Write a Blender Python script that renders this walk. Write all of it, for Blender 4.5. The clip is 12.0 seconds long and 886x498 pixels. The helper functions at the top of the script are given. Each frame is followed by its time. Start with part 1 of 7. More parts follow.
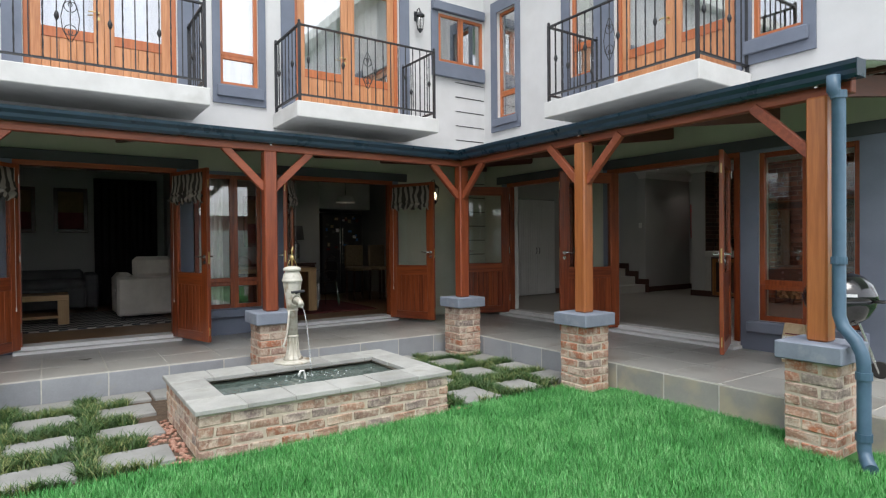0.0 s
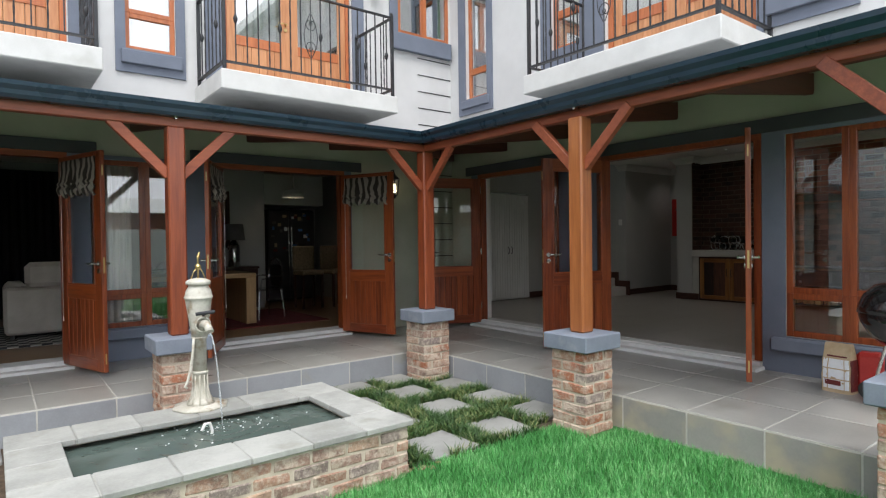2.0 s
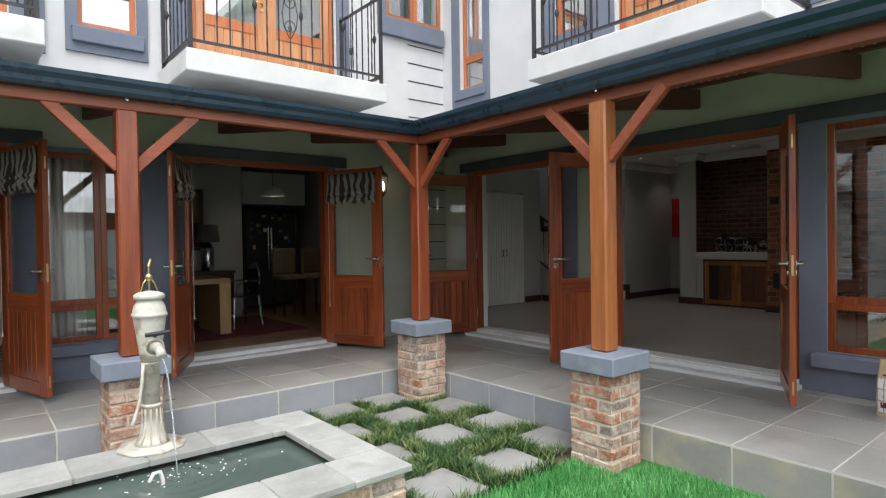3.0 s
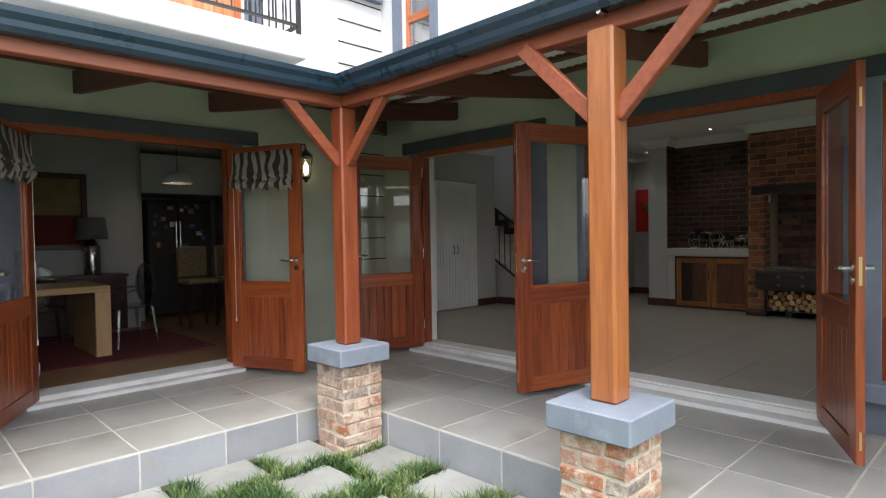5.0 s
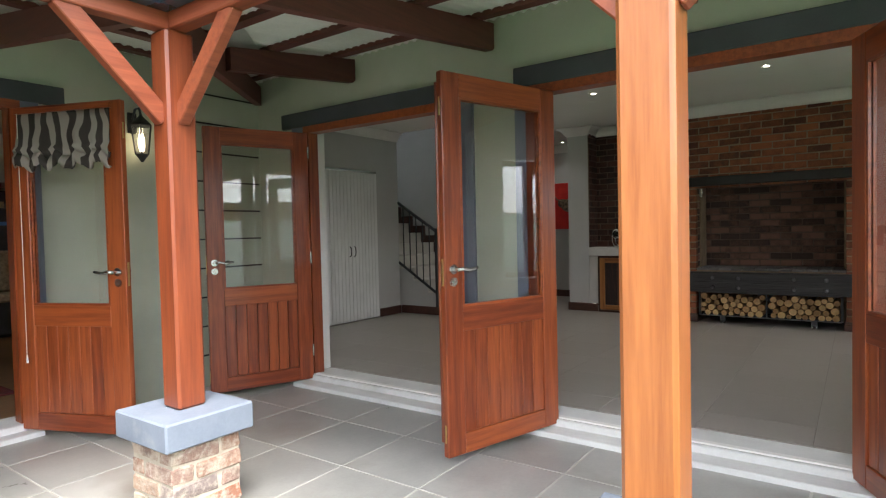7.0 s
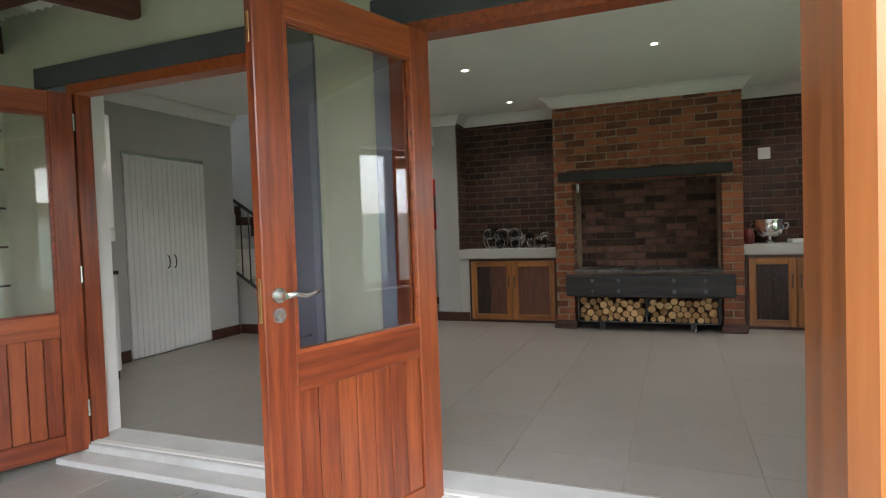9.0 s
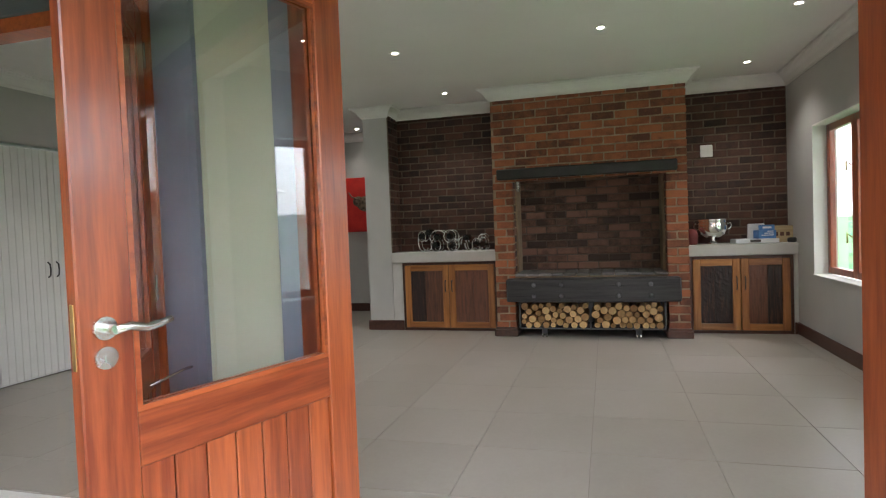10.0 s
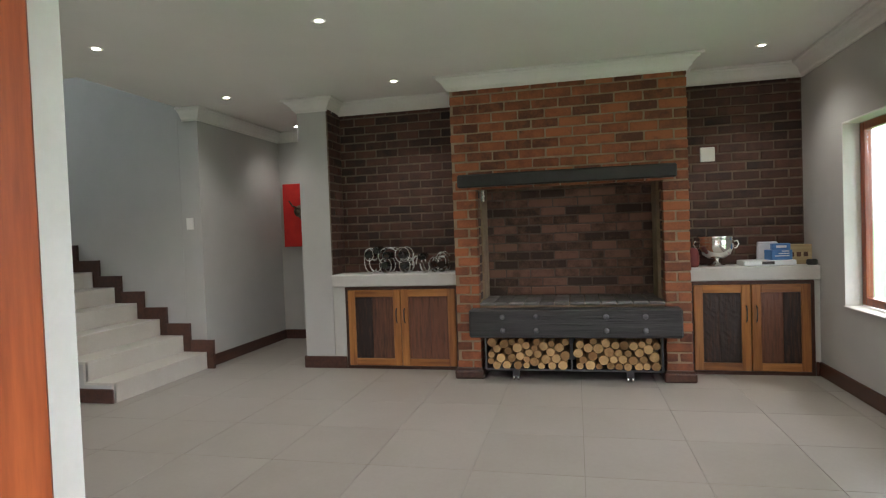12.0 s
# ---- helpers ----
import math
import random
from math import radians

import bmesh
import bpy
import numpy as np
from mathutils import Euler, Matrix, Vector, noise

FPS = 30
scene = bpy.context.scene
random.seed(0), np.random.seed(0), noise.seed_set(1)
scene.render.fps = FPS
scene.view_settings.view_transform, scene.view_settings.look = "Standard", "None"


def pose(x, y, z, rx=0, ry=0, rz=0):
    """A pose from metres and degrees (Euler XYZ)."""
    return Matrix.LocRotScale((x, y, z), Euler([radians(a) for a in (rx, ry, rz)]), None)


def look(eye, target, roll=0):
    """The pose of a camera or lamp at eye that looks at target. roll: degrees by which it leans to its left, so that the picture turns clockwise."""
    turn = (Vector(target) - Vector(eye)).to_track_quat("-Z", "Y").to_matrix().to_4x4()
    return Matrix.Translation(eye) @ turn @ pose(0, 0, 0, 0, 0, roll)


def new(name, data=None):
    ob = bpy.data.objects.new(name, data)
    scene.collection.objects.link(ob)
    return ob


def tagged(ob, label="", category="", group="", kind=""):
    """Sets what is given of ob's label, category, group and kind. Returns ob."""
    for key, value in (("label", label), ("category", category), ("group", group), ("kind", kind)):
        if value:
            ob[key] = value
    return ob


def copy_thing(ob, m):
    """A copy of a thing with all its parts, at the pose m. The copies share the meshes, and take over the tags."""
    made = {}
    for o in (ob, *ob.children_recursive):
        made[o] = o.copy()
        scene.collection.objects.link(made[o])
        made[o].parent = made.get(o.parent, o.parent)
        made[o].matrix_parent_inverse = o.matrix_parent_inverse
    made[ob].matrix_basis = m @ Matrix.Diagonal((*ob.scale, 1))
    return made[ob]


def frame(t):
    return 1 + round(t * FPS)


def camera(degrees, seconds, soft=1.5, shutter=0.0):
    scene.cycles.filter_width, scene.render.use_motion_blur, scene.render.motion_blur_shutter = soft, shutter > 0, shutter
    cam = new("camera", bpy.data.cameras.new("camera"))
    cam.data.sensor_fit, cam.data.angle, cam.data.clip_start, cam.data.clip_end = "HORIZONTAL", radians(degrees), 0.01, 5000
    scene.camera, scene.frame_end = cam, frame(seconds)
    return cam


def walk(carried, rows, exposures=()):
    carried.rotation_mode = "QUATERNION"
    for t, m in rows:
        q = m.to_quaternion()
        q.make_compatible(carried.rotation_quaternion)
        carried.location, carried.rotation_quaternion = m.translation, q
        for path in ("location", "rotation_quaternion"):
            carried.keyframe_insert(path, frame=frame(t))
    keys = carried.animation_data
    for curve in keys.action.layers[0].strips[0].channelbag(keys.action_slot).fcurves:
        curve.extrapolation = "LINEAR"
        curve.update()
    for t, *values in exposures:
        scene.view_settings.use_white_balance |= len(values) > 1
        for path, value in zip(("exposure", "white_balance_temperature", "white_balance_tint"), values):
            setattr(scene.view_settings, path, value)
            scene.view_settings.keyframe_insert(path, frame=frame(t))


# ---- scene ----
cam = camera(74.5, 12.0, soft=1.2)

PATH = [
    (0, (0.43, 0.368, 1.493), (1.556, 2.021, 1.472), -0.5),
    (0.5, (0.619, 0.642, 1.49), (1.779, 2.271, 1.466), -0.6),
    (1, (0.816, 0.91, 1.513), (2.003, 2.519, 1.485), -0.7),
    (1.5, (1.006, 1.172, 1.523), (2.216, 2.765, 1.493), -0.8),
    (2, (1.214, 1.443, 1.529), (2.439, 3.024, 1.499), -0.8),
    (2.5, (1.399, 1.731, 1.556), (2.639, 3.3, 1.521), -0.8),
    (2.7, (1.45, 1.862, 1.555), (2.702, 3.421, 1.522), -0.8),
    (4.5, (2.281, 2.839, 1.559), (3.616, 4.327, 1.518), -1.0),
    (5, (2.512, 3.069, 1.565), (3.91, 4.498, 1.515), -1.0),
    (5.5, (2.754, 3.3, 1.557), (4.221, 4.658, 1.508), -1.2),
    (6, (3.022, 3.56, 1.544), (4.552, 4.847, 1.495), -1.4),
    (6.5, (3.253, 3.808, 1.559), (4.833, 5.033, 1.502), -1.4),
    (7, (3.508, 4.066, 1.561), (5.136, 5.226, 1.5), -1.3),
    (8.8, (4.425, 4.574, 1.55), (6.258, 5.373, 1.486), -2.0),
    (9, (4.528, 4.624, 1.553), (6.383, 5.369, 1.486), -2.0),
    (9.5, (4.789, 4.694, 1.55), (6.682, 5.337, 1.481), -2.1),
    (10, (5.075, 4.766, 1.547), (6.999, 5.307, 1.478), -2.2),
    (10.5, (5.381, 4.802, 1.552), (7.325, 5.27, 1.485), -2.2),
    (11, (5.708, 4.814, 1.591), (7.658, 5.254, 1.529), -2.2),
    (11.5, (5.985, 4.85, 1.617), (7.939, 5.278, 1.563), -2.2),
    (12, (6.266, 4.886, 1.655), (8.215, 5.331, 1.601), -2.1),
]
walk(cam, [(t, look(eye, target, roll)) for t, eye, target, roll in PATH],
     exposures=[(0.0, 0.75), (2.5, 0.95), (4.5, 1.45), (5.5, 1.9), (6.0, 2.1), (7.0, 2.5), (9.0, 2.9), (10.0, 3.35), (10.5, 3.4), (11.5, 3.33), (12.0, 3.48)])

# ---- light ----
world = bpy.data.worlds.new("sky")
scene.world = world
world.use_nodes = True
sky = world.node_tree.nodes.new("ShaderNodeTexSky")
sky.sky_type = "NISHITA"
sky.sun_disc = False
sky.sun_elevation = radians(58)
sky.sun_rotation = radians(200)
sky.air_density, sky.dust_density, sky.ozone_density = 1.0, 4.0, 1.0
back = world.node_tree.nodes["Background"]
back.inputs["Strength"].default_value = 0.14
# thin broken cloud over the blue
wt = world.node_tree
tc = wt.nodes.new("ShaderNodeTexCoord")
cn = wt.nodes.new("ShaderNodeTexNoise")
cn.inputs["Scale"].default_value, cn.inputs["Detail"].default_value = 2.2, 6
cr = wt.nodes.new("ShaderNodeValToRGB")
cr.color_ramp.elements[0].position, cr.color_ramp.elements[1].position = 0.32, 0.6
mixc = wt.nodes.new("ShaderNodeMix")
mixc.data_type = "RGBA"
mixc.inputs[7].default_value = (8.8, 9.2, 9.9, 1)
wt.links.new(tc.outputs["Generated"], cn.inputs["Vector"])
wt.links.new(cn.outputs["Fac"], cr.inputs["Fac"])
wt.links.new(cr.outputs["Color"], mixc.inputs[0])
wt.links.new(sky.outputs["Color"], mixc.inputs[6])
wt.links.new(mixc.outputs[2], back.inputs["Color"])

sun = new("sun", bpy.data.lights.new("sun", "SUN"))
sun.data.energy, sun.data.angle, sun.data.color = 1.2, radians(25), (1.0, 0.98, 0.955)
sun.matrix_world = look((0, 0, 20), (6.0, 9.5, 0))

DOWN = 3.0  # watts of each ceiling downlight

# ---- materials ----


def nodes(name):
    m = bpy.data.materials.new(name)
    m.use_nodes = True
    t = m.node_tree
    return m, t, t.nodes["Principled BSDF"]


def surface(name, dark, light, rough=0.6, scale=8.0, stretch=(1, 1, 1), bump=0.15, fine=60.0, metal=0.0, per_object=0.0, coat=0.0, spread=(0.3, 0.7), stain=None):
    """Two-scale colour variation between dark and light, fine bump, optional change from object to object."""
    m, t, p = nodes(name)
    co = t.nodes.new("ShaderNodeTexCoord")
    mp = t.nodes.new("ShaderNodeMapping")
    mp.inputs["Scale"].default_value = stretch
    t.links.new(co.outputs["Object"], mp.inputs["Vector"])
    info = t.nodes.new("ShaderNodeObjectInfo")
    if per_object:
        off = t.nodes.new("ShaderNodeVectorMath")
        off.operation = "SCALE"
        off.inputs["Scale"].default_value = 37.0
        comb = t.nodes.new("ShaderNodeCombineXYZ")
        for k in range(3):
            t.links.new(info.outputs["Random"], comb.inputs[k])
        t.links.new(comb.outputs[0], off.inputs[0])
        t.links.new(off.outputs[0], mp.inputs["Location"])
    n1 = t.nodes.new("ShaderNodeTexNoise")
    n1.inputs["Scale"].default_value, n1.inputs["Detail"].default_value, n1.inputs["Roughness"].default_value = scale, 6, 0.6
    n2 = t.nodes.new("ShaderNodeTexNoise")
    n2.inputs["Scale"].default_value, n2.inputs["Detail"].default_value = fine, 3
    t.links.new(mp.outputs[0], n1.inputs["Vector"])
    t.links.new(mp.outputs[0], n2.inputs["Vector"])
    mx = t.nodes.new("ShaderNodeMath")
    mx.operation = "MULTIPLY_ADD"
    mx.inputs[1].default_value = 0.25
    t.links.new(n2.outputs["Fac"], mx.inputs[0])
    t.links.new(n1.outputs["Fac"], mx.inputs[2])
    last = mx.outputs[0]
    if per_object:
        ad = t.nodes.new("ShaderNodeMath")
        ad.operation = "MULTIPLY_ADD"
        ad.inputs[1].default_value = per_object
        t.links.new(info.outputs["Random"], ad.inputs[0])
        t.links.new(last, ad.inputs[2])
        sb = t.nodes.new("ShaderNodeMath")
        sb.operation = "SUBTRACT"
        sb.inputs[1].default_value = per_object / 2
        t.links.new(ad.outputs[0], sb.inputs[0])
        last = sb.outputs[0]
    ramp = t.nodes.new("ShaderNodeValToRGB")
    e = ramp.color_ramp.elements
    e[0].position, e[1].position = spread[0] + 0.12, spread[1] + 0.12
    e[0].color, e[1].color = (*dark, 1), (*light, 1)
    t.links.new(last, ramp.inputs["Fac"])
    colour = ramp.outputs["Color"]
    if stain:
        n3 = t.nodes.new("ShaderNodeTexNoise")
        n3.inputs["Scale"].default_value, n3.inputs["Detail"].default_value = stain[1], 5
        t.links.new((mp if per_object else co).outputs[0 if per_object else "Object"], n3.inputs["Vector"])
        r3 = t.nodes.new("ShaderNodeValToRGB")
        r3.color_ramp.elements[0].position, r3.color_ramp.elements[1].position = stain[2], stain[2] + 0.18
        t.links.new(n3.outputs["Fac"], r3.inputs["Fac"])
        m3 = t.nodes.new("ShaderNodeMix")
        m3.data_type = "RGBA"
        m3.inputs[7].default_value = (*stain[0], 1)
        t.links.new(r3.outputs["Color"], m3.inputs[0])
        t.links.new(colour, m3.inputs[6])
        colour = m3.outputs[2]
    t.links.new(colour, p.inputs["Base Color"])
    rr = t.nodes.new("ShaderNodeMapRange")
    rr.inputs["To Min"].default_value, rr.inputs["To Max"].default_value = max(rough - 0.08, 0.02), min(rough + 0.1, 1)
    t.links.new(n1.outputs["Fac"], rr.inputs["Value"])
    t.links.new(rr.outputs[0], p.inputs["Roughness"])
    p.inputs["Metallic"].default_value = metal
    p.inputs["Coat Weight"].default_value = coat
    p.inputs["Coat Roughness"].default_value = 0.15
    if bump:
        b = t.nodes.new("ShaderNodeBump")
        b.inputs["Strength"].default_value, b.inputs["Distance"].default_value = bump, 0.01
        t.links.new(mx.outputs[0], b.inputs["Height"])
        t.links.new(b.outputs[0], p.inputs["Normal"])
    return m


def wood(name, dark, light, axis, rough=0.35, coat=0.25, per_object=0.25, grain=1.0):
    st = [14 * grain, 14 * grain, 14 * grain]
    st["xyz".index(axis)] = 0.9
    return surface(name, dark, light, rough, 2.2, st, 0.06, 9.0, per_object=per_object, coat=coat, spread=(0.28, 0.72))


def glass(name, tint=(1, 1, 1), rough=0.0, mirror=0.15):
    """Sheet glass: clear, with a mirror reflection that grows towards grazing views."""
    m, t, p = nodes(name)
    out = t.nodes["Material Output"]
    tr = t.nodes.new("ShaderNodeBsdfTransparent")
    tr.inputs["Color"].default_value = (*tint, 1)
    gl = t.nodes.new("ShaderNodeBsdfGlossy")
    gl.inputs["Roughness"].default_value = rough
    lw = t.nodes.new("ShaderNodeLayerWeight")
    pw = t.nodes.new("ShaderNodeMath")
    pw.operation = "POWER"
    pw.inputs[1].default_value = 3.5
    ma = t.nodes.new("ShaderNodeMath")
    ma.operation = "MULTIPLY_ADD"
    ma.inputs[1].default_value, ma.inputs[2].default_value = 1.0 - mirror, mirror
    mix = t.nodes.new("ShaderNodeMixShader")
    t.links.new(lw.outputs["Facing"], pw.inputs[0])
    t.links.new(pw.outputs[0], ma.inputs[0])
    t.links.new(ma.outputs[0], mix.inputs[0])
    t.links.new(tr.outputs[0], mix.inputs[1])
    t.links.new(gl.outputs[0], mix.inputs[2])
    t.links.new(mix.outputs[0], out.inputs["Surface"])
    return m


def emitter(name, colour, strength):
    m, t, p = nodes(name)
    p.inputs["Base Color"].default_value = (*colour, 1)
    p.inputs["Emission Color"].default_value = (*colour, 1)
    p.inputs["Emission Strength"].default_value = strength
    return m


RED_D, RED_L = (0.145, 0.024, 0.007), (0.345, 0.080, 0.021)
M = dict(
    door_z=wood("red_brown_varnished_wood_upright", RED_D, RED_L, "z"),
    door_x=wood("red_brown_varnished_wood_along", RED_D, RED_L, "x"),
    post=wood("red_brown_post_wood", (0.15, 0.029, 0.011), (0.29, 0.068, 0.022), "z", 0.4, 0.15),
    # lighter, more orange wood for the two right-wing posts
    post_orange=wood("orange_brown_post_wood", (0.225, 0.066, 0.019), (0.41, 0.142, 0.042), "z", 0.35, 0.3),
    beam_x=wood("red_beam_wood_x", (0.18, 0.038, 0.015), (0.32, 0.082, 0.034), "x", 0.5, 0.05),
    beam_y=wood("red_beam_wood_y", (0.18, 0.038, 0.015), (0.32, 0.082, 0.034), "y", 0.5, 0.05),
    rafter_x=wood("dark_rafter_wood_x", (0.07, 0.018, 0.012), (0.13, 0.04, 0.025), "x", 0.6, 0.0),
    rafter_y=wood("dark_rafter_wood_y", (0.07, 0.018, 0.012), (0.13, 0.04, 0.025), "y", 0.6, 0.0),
    pale_wood=wood("upstairs_door_wood", (0.42, 0.17, 0.07), (0.62, 0.30, 0.14), "z", 0.45, 0.1),
    window_wood=wood("window_frame_wood", (0.36, 0.10, 0.035), (0.52, 0.17, 0.06), "z", 0.4, 0.1),
    white_wall=surface("off_white_plaster", (0.56, 0.56, 0.555), (0.65, 0.65, 0.645), 0.85, 1.5, fine=140, bump=0.12),
    slab=surface("white_painted_concrete", (0.57, 0.57, 0.55), (0.68, 0.68, 0.66), 0.8, 3.0, fine=90, bump=0.1, stain=((0.5, 0.5, 0.47), 2.2, 0.62)),
    green_wall=surface("pale_grey_green_plaster", (0.39, 0.405, 0.315), (0.475, 0.495, 0.39), 0.85, 1.5, fine=140, bump=0.12),
    # lintels darker and greyer than the blue-grey surrounds
    lintel=surface("charcoal_lintel_band", (0.045, 0.05, 0.055), (0.07, 0.076, 0.082), 0.75, 2.0, fine=130, bump=0.12),
    blue_wall=surface("blue_grey_plaster", (0.135, 0.157, 0.205), (0.18, 0.205, 0.26), 0.8, 2.0, fine=130, bump=0.12),
    cap=surface("blue_grey_pier_cap", (0.165, 0.19, 0.235), (0.225, 0.255, 0.305), 0.75, 4, fine=90, bump=0.2, stain=((0.31, 0.33, 0.34), 6, 0.62)),
    room_wall=surface("warm_grey_interior_paint", (0.42, 0.415, 0.40), (0.48, 0.475, 0.455), 0.75, 1.2, fine=160, bump=0.04),
    white_trim=surface("white_interior_paint", (0.72, 0.71, 0.68), (0.80, 0.79, 0.76), 0.6, 2, bump=0.02),
    ceiling=surface("white_ceiling_paint", (0.77, 0.765, 0.73), (0.82, 0.815, 0.78), 0.85, 1.0, bump=0.03),
    gutter=surface("dark_blue_painted_metal", (0.012, 0.032, 0.052), (0.020, 0.046, 0.072), 0.28, 5, bump=0.03, coat=0.2),
    downpipe=surface("slate_blue_pipe_paint", (0.05, 0.10, 0.15), (0.075, 0.14, 0.20), 0.4, 5, bump=0.03),
    tile=surface("grey_terrace_tile", (0.275, 0.27, 0.248), (0.375, 0.366, 0.337), 0.30, 2.2, fine=60, bump=0.08, per_object=0.25, stain=((0.21, 0.18, 0.14), 1.3, 0.60)),
    riser=surface("blue_grey_riser_tile", (0.23, 0.24, 0.255), (0.31, 0.325, 0.34), 0.55, 2.2, fine=60, bump=0.08, per_object=0.25, stain=((0.30, 0.28, 0.19), 2.0, 0.60)),
    grout=surface("pale_grout", (0.42, 0.41, 0.37), (0.55, 0.53, 0.48), 0.9, 12, fine=120, bump=0.1),
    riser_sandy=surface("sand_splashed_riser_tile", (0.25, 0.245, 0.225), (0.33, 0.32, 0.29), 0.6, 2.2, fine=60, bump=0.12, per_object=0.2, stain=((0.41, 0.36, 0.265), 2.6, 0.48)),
    room_tile=surface("large_beige_grey_floor_tile", (0.30, 0.275, 0.242), (0.355, 0.328, 0.295), 0.33, 1.3, fine=40, bump=0.0, per_object=0.15),
    room_grout=surface("floor_tile_grout", (0.24, 0.22, 0.195), (0.28, 0.26, 0.235), 0.8, 12, bump=0.05),
    mortar=surface("sandy_mortar", (0.44, 0.375, 0.29), (0.62, 0.54, 0.43), 0.95, 9, fine=120, bump=0.5),
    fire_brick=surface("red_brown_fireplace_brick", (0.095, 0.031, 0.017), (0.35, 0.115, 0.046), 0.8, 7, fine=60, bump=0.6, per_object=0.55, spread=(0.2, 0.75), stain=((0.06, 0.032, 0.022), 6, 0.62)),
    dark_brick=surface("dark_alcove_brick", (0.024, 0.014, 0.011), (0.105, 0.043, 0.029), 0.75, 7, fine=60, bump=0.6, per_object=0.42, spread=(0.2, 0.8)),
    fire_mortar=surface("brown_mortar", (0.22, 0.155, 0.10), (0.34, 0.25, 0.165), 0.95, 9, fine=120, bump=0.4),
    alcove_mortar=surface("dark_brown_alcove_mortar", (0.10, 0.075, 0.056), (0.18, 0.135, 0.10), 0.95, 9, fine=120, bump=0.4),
    sooty=surface("sooty_inner_brick", (0.055, 0.032, 0.025), (0.22, 0.115, 0.08), 0.85, 7, fine=60, bump=0.6, per_object=0.6),
    sleeper=surface("charred_dark_sleeper", (0.006, 0.006, 0.007), (0.042, 0.039, 0.039), 0.45, 2.2, (24, 0.9, 24), 1.0, 7.0, spread=(0.3, 0.75)),
    aged_wood=surface("dark_aged_panel_wood", (0.018, 0.008, 0.006), (0.15, 0.055, 0.028), 0.48, 2.6, (18, 18, 1.6), 0.7, 8.0, per_object=0.5, spread=(0.3, 0.78)),
    iron_bolt=surface("dull_steel_bolt", (0.10, 0.10, 0.11), (0.22, 0.22, 0.23), 0.45, 20, metal=1.0, bump=0.05),
    cabinet_z=wood("honey_brown_cabinet_wood_upright", (0.19, 0.066, 0.017), (0.43, 0.18, 0.047), "z", 0.33, 0.3),
    cabinet_y=wood("honey_brown_cabinet_wood_along", (0.19, 0.066, 0.017), (0.43, 0.18, 0.047), "y", 0.33, 0.3),
    skirting=wood("dark_brown_skirting", (0.035, 0.012, 0.008), (0.085, 0.03, 0.018), "x", 0.4, 0.2),
    coping=surface("pale_grey_coping_slab", (0.27, 0.272, 0.25), (0.42, 0.42, 0.39), 0.75, 3, fine=60, bump=0.25, per_object=0.3, stain=((0.27, 0.27, 0.23), 4, 0.58)),
    hearth=surface("sooty_hearth_tile", (0.10, 0.094, 0.088), (0.23, 0.22, 0.21), 0.5, 5, fine=60, bump=0.3, per_object=0.4, stain=((0.06, 0.055, 0.05), 5, 0.55)),
    paver=surface("grey_stepping_slab", (0.22, 0.22, 0.205), (0.33, 0.33, 0.31), 0.8, 3, fine=80, bump=0.25, per_object=0.25),
    soil=surface("dark_soil", (0.05, 0.032, 0.02), (0.12, 0.085, 0.055), 0.95, 14, fine=90, bump=0.8),
    lawn=surface("lawn_ground", (0.025, 0.10, 0.022), (0.05, 0.17, 0.04), 0.9, 5, fine=120, bump=0.6),
    black_iron=surface("black_iron", (0.012, 0.013, 0.016), (0.03, 0.032, 0.036), 0.45, 12, bump=0.05),
    steel=surface("brushed_steel", (0.50, 0.50, 0.48), (0.64, 0.64, 0.62), 0.25, 6, metal=1.0, bump=0.02),
    brass=surface("brass", (0.55, 0.40, 0.16), (0.68, 0.52, 0.25), 0.3, 6, metal=1.0, bump=0.02),
    glass=glass("clear_glass"),
    door_glass=glass("door_glass", mirror=0.06),
    sky_glass=glass("reflective_upstairs_glass", mirror=0.42),
    # darker upper roof face, toned to cut bounce onto the balcony soffits
    roof_top=surface("grey_roof_top_sheet", (0.16, 0.17, 0.175), (0.25, 0.26, 0.265), 0.55, 3, bump=0.03),
    clay=surface("orange_clay_roof_tiles", (0.30, 0.13, 0.07), (0.46, 0.23, 0.14), 0.85, 6, fine=60, bump=0.4),
    counter=surface("pale_counter_plaster", (0.46, 0.45, 0.42), (0.54, 0.53, 0.50), 0.6, 3, bump=0.05),
    soot=surface("soot_black_mortar", (0.09, 0.066, 0.05), (0.17, 0.125, 0.10), 0.95, 6, bump=0.3),
    zinc=surface("galvanised_sheet", (0.62, 0.64, 0.59), (0.74, 0.76, 0.71), 0.5, 3, metal=0.0, bump=0.03),
    dark=surface("dark_surface", (0.012, 0.011, 0.010), (0.03, 0.027, 0.025), 0.5, 5),
)


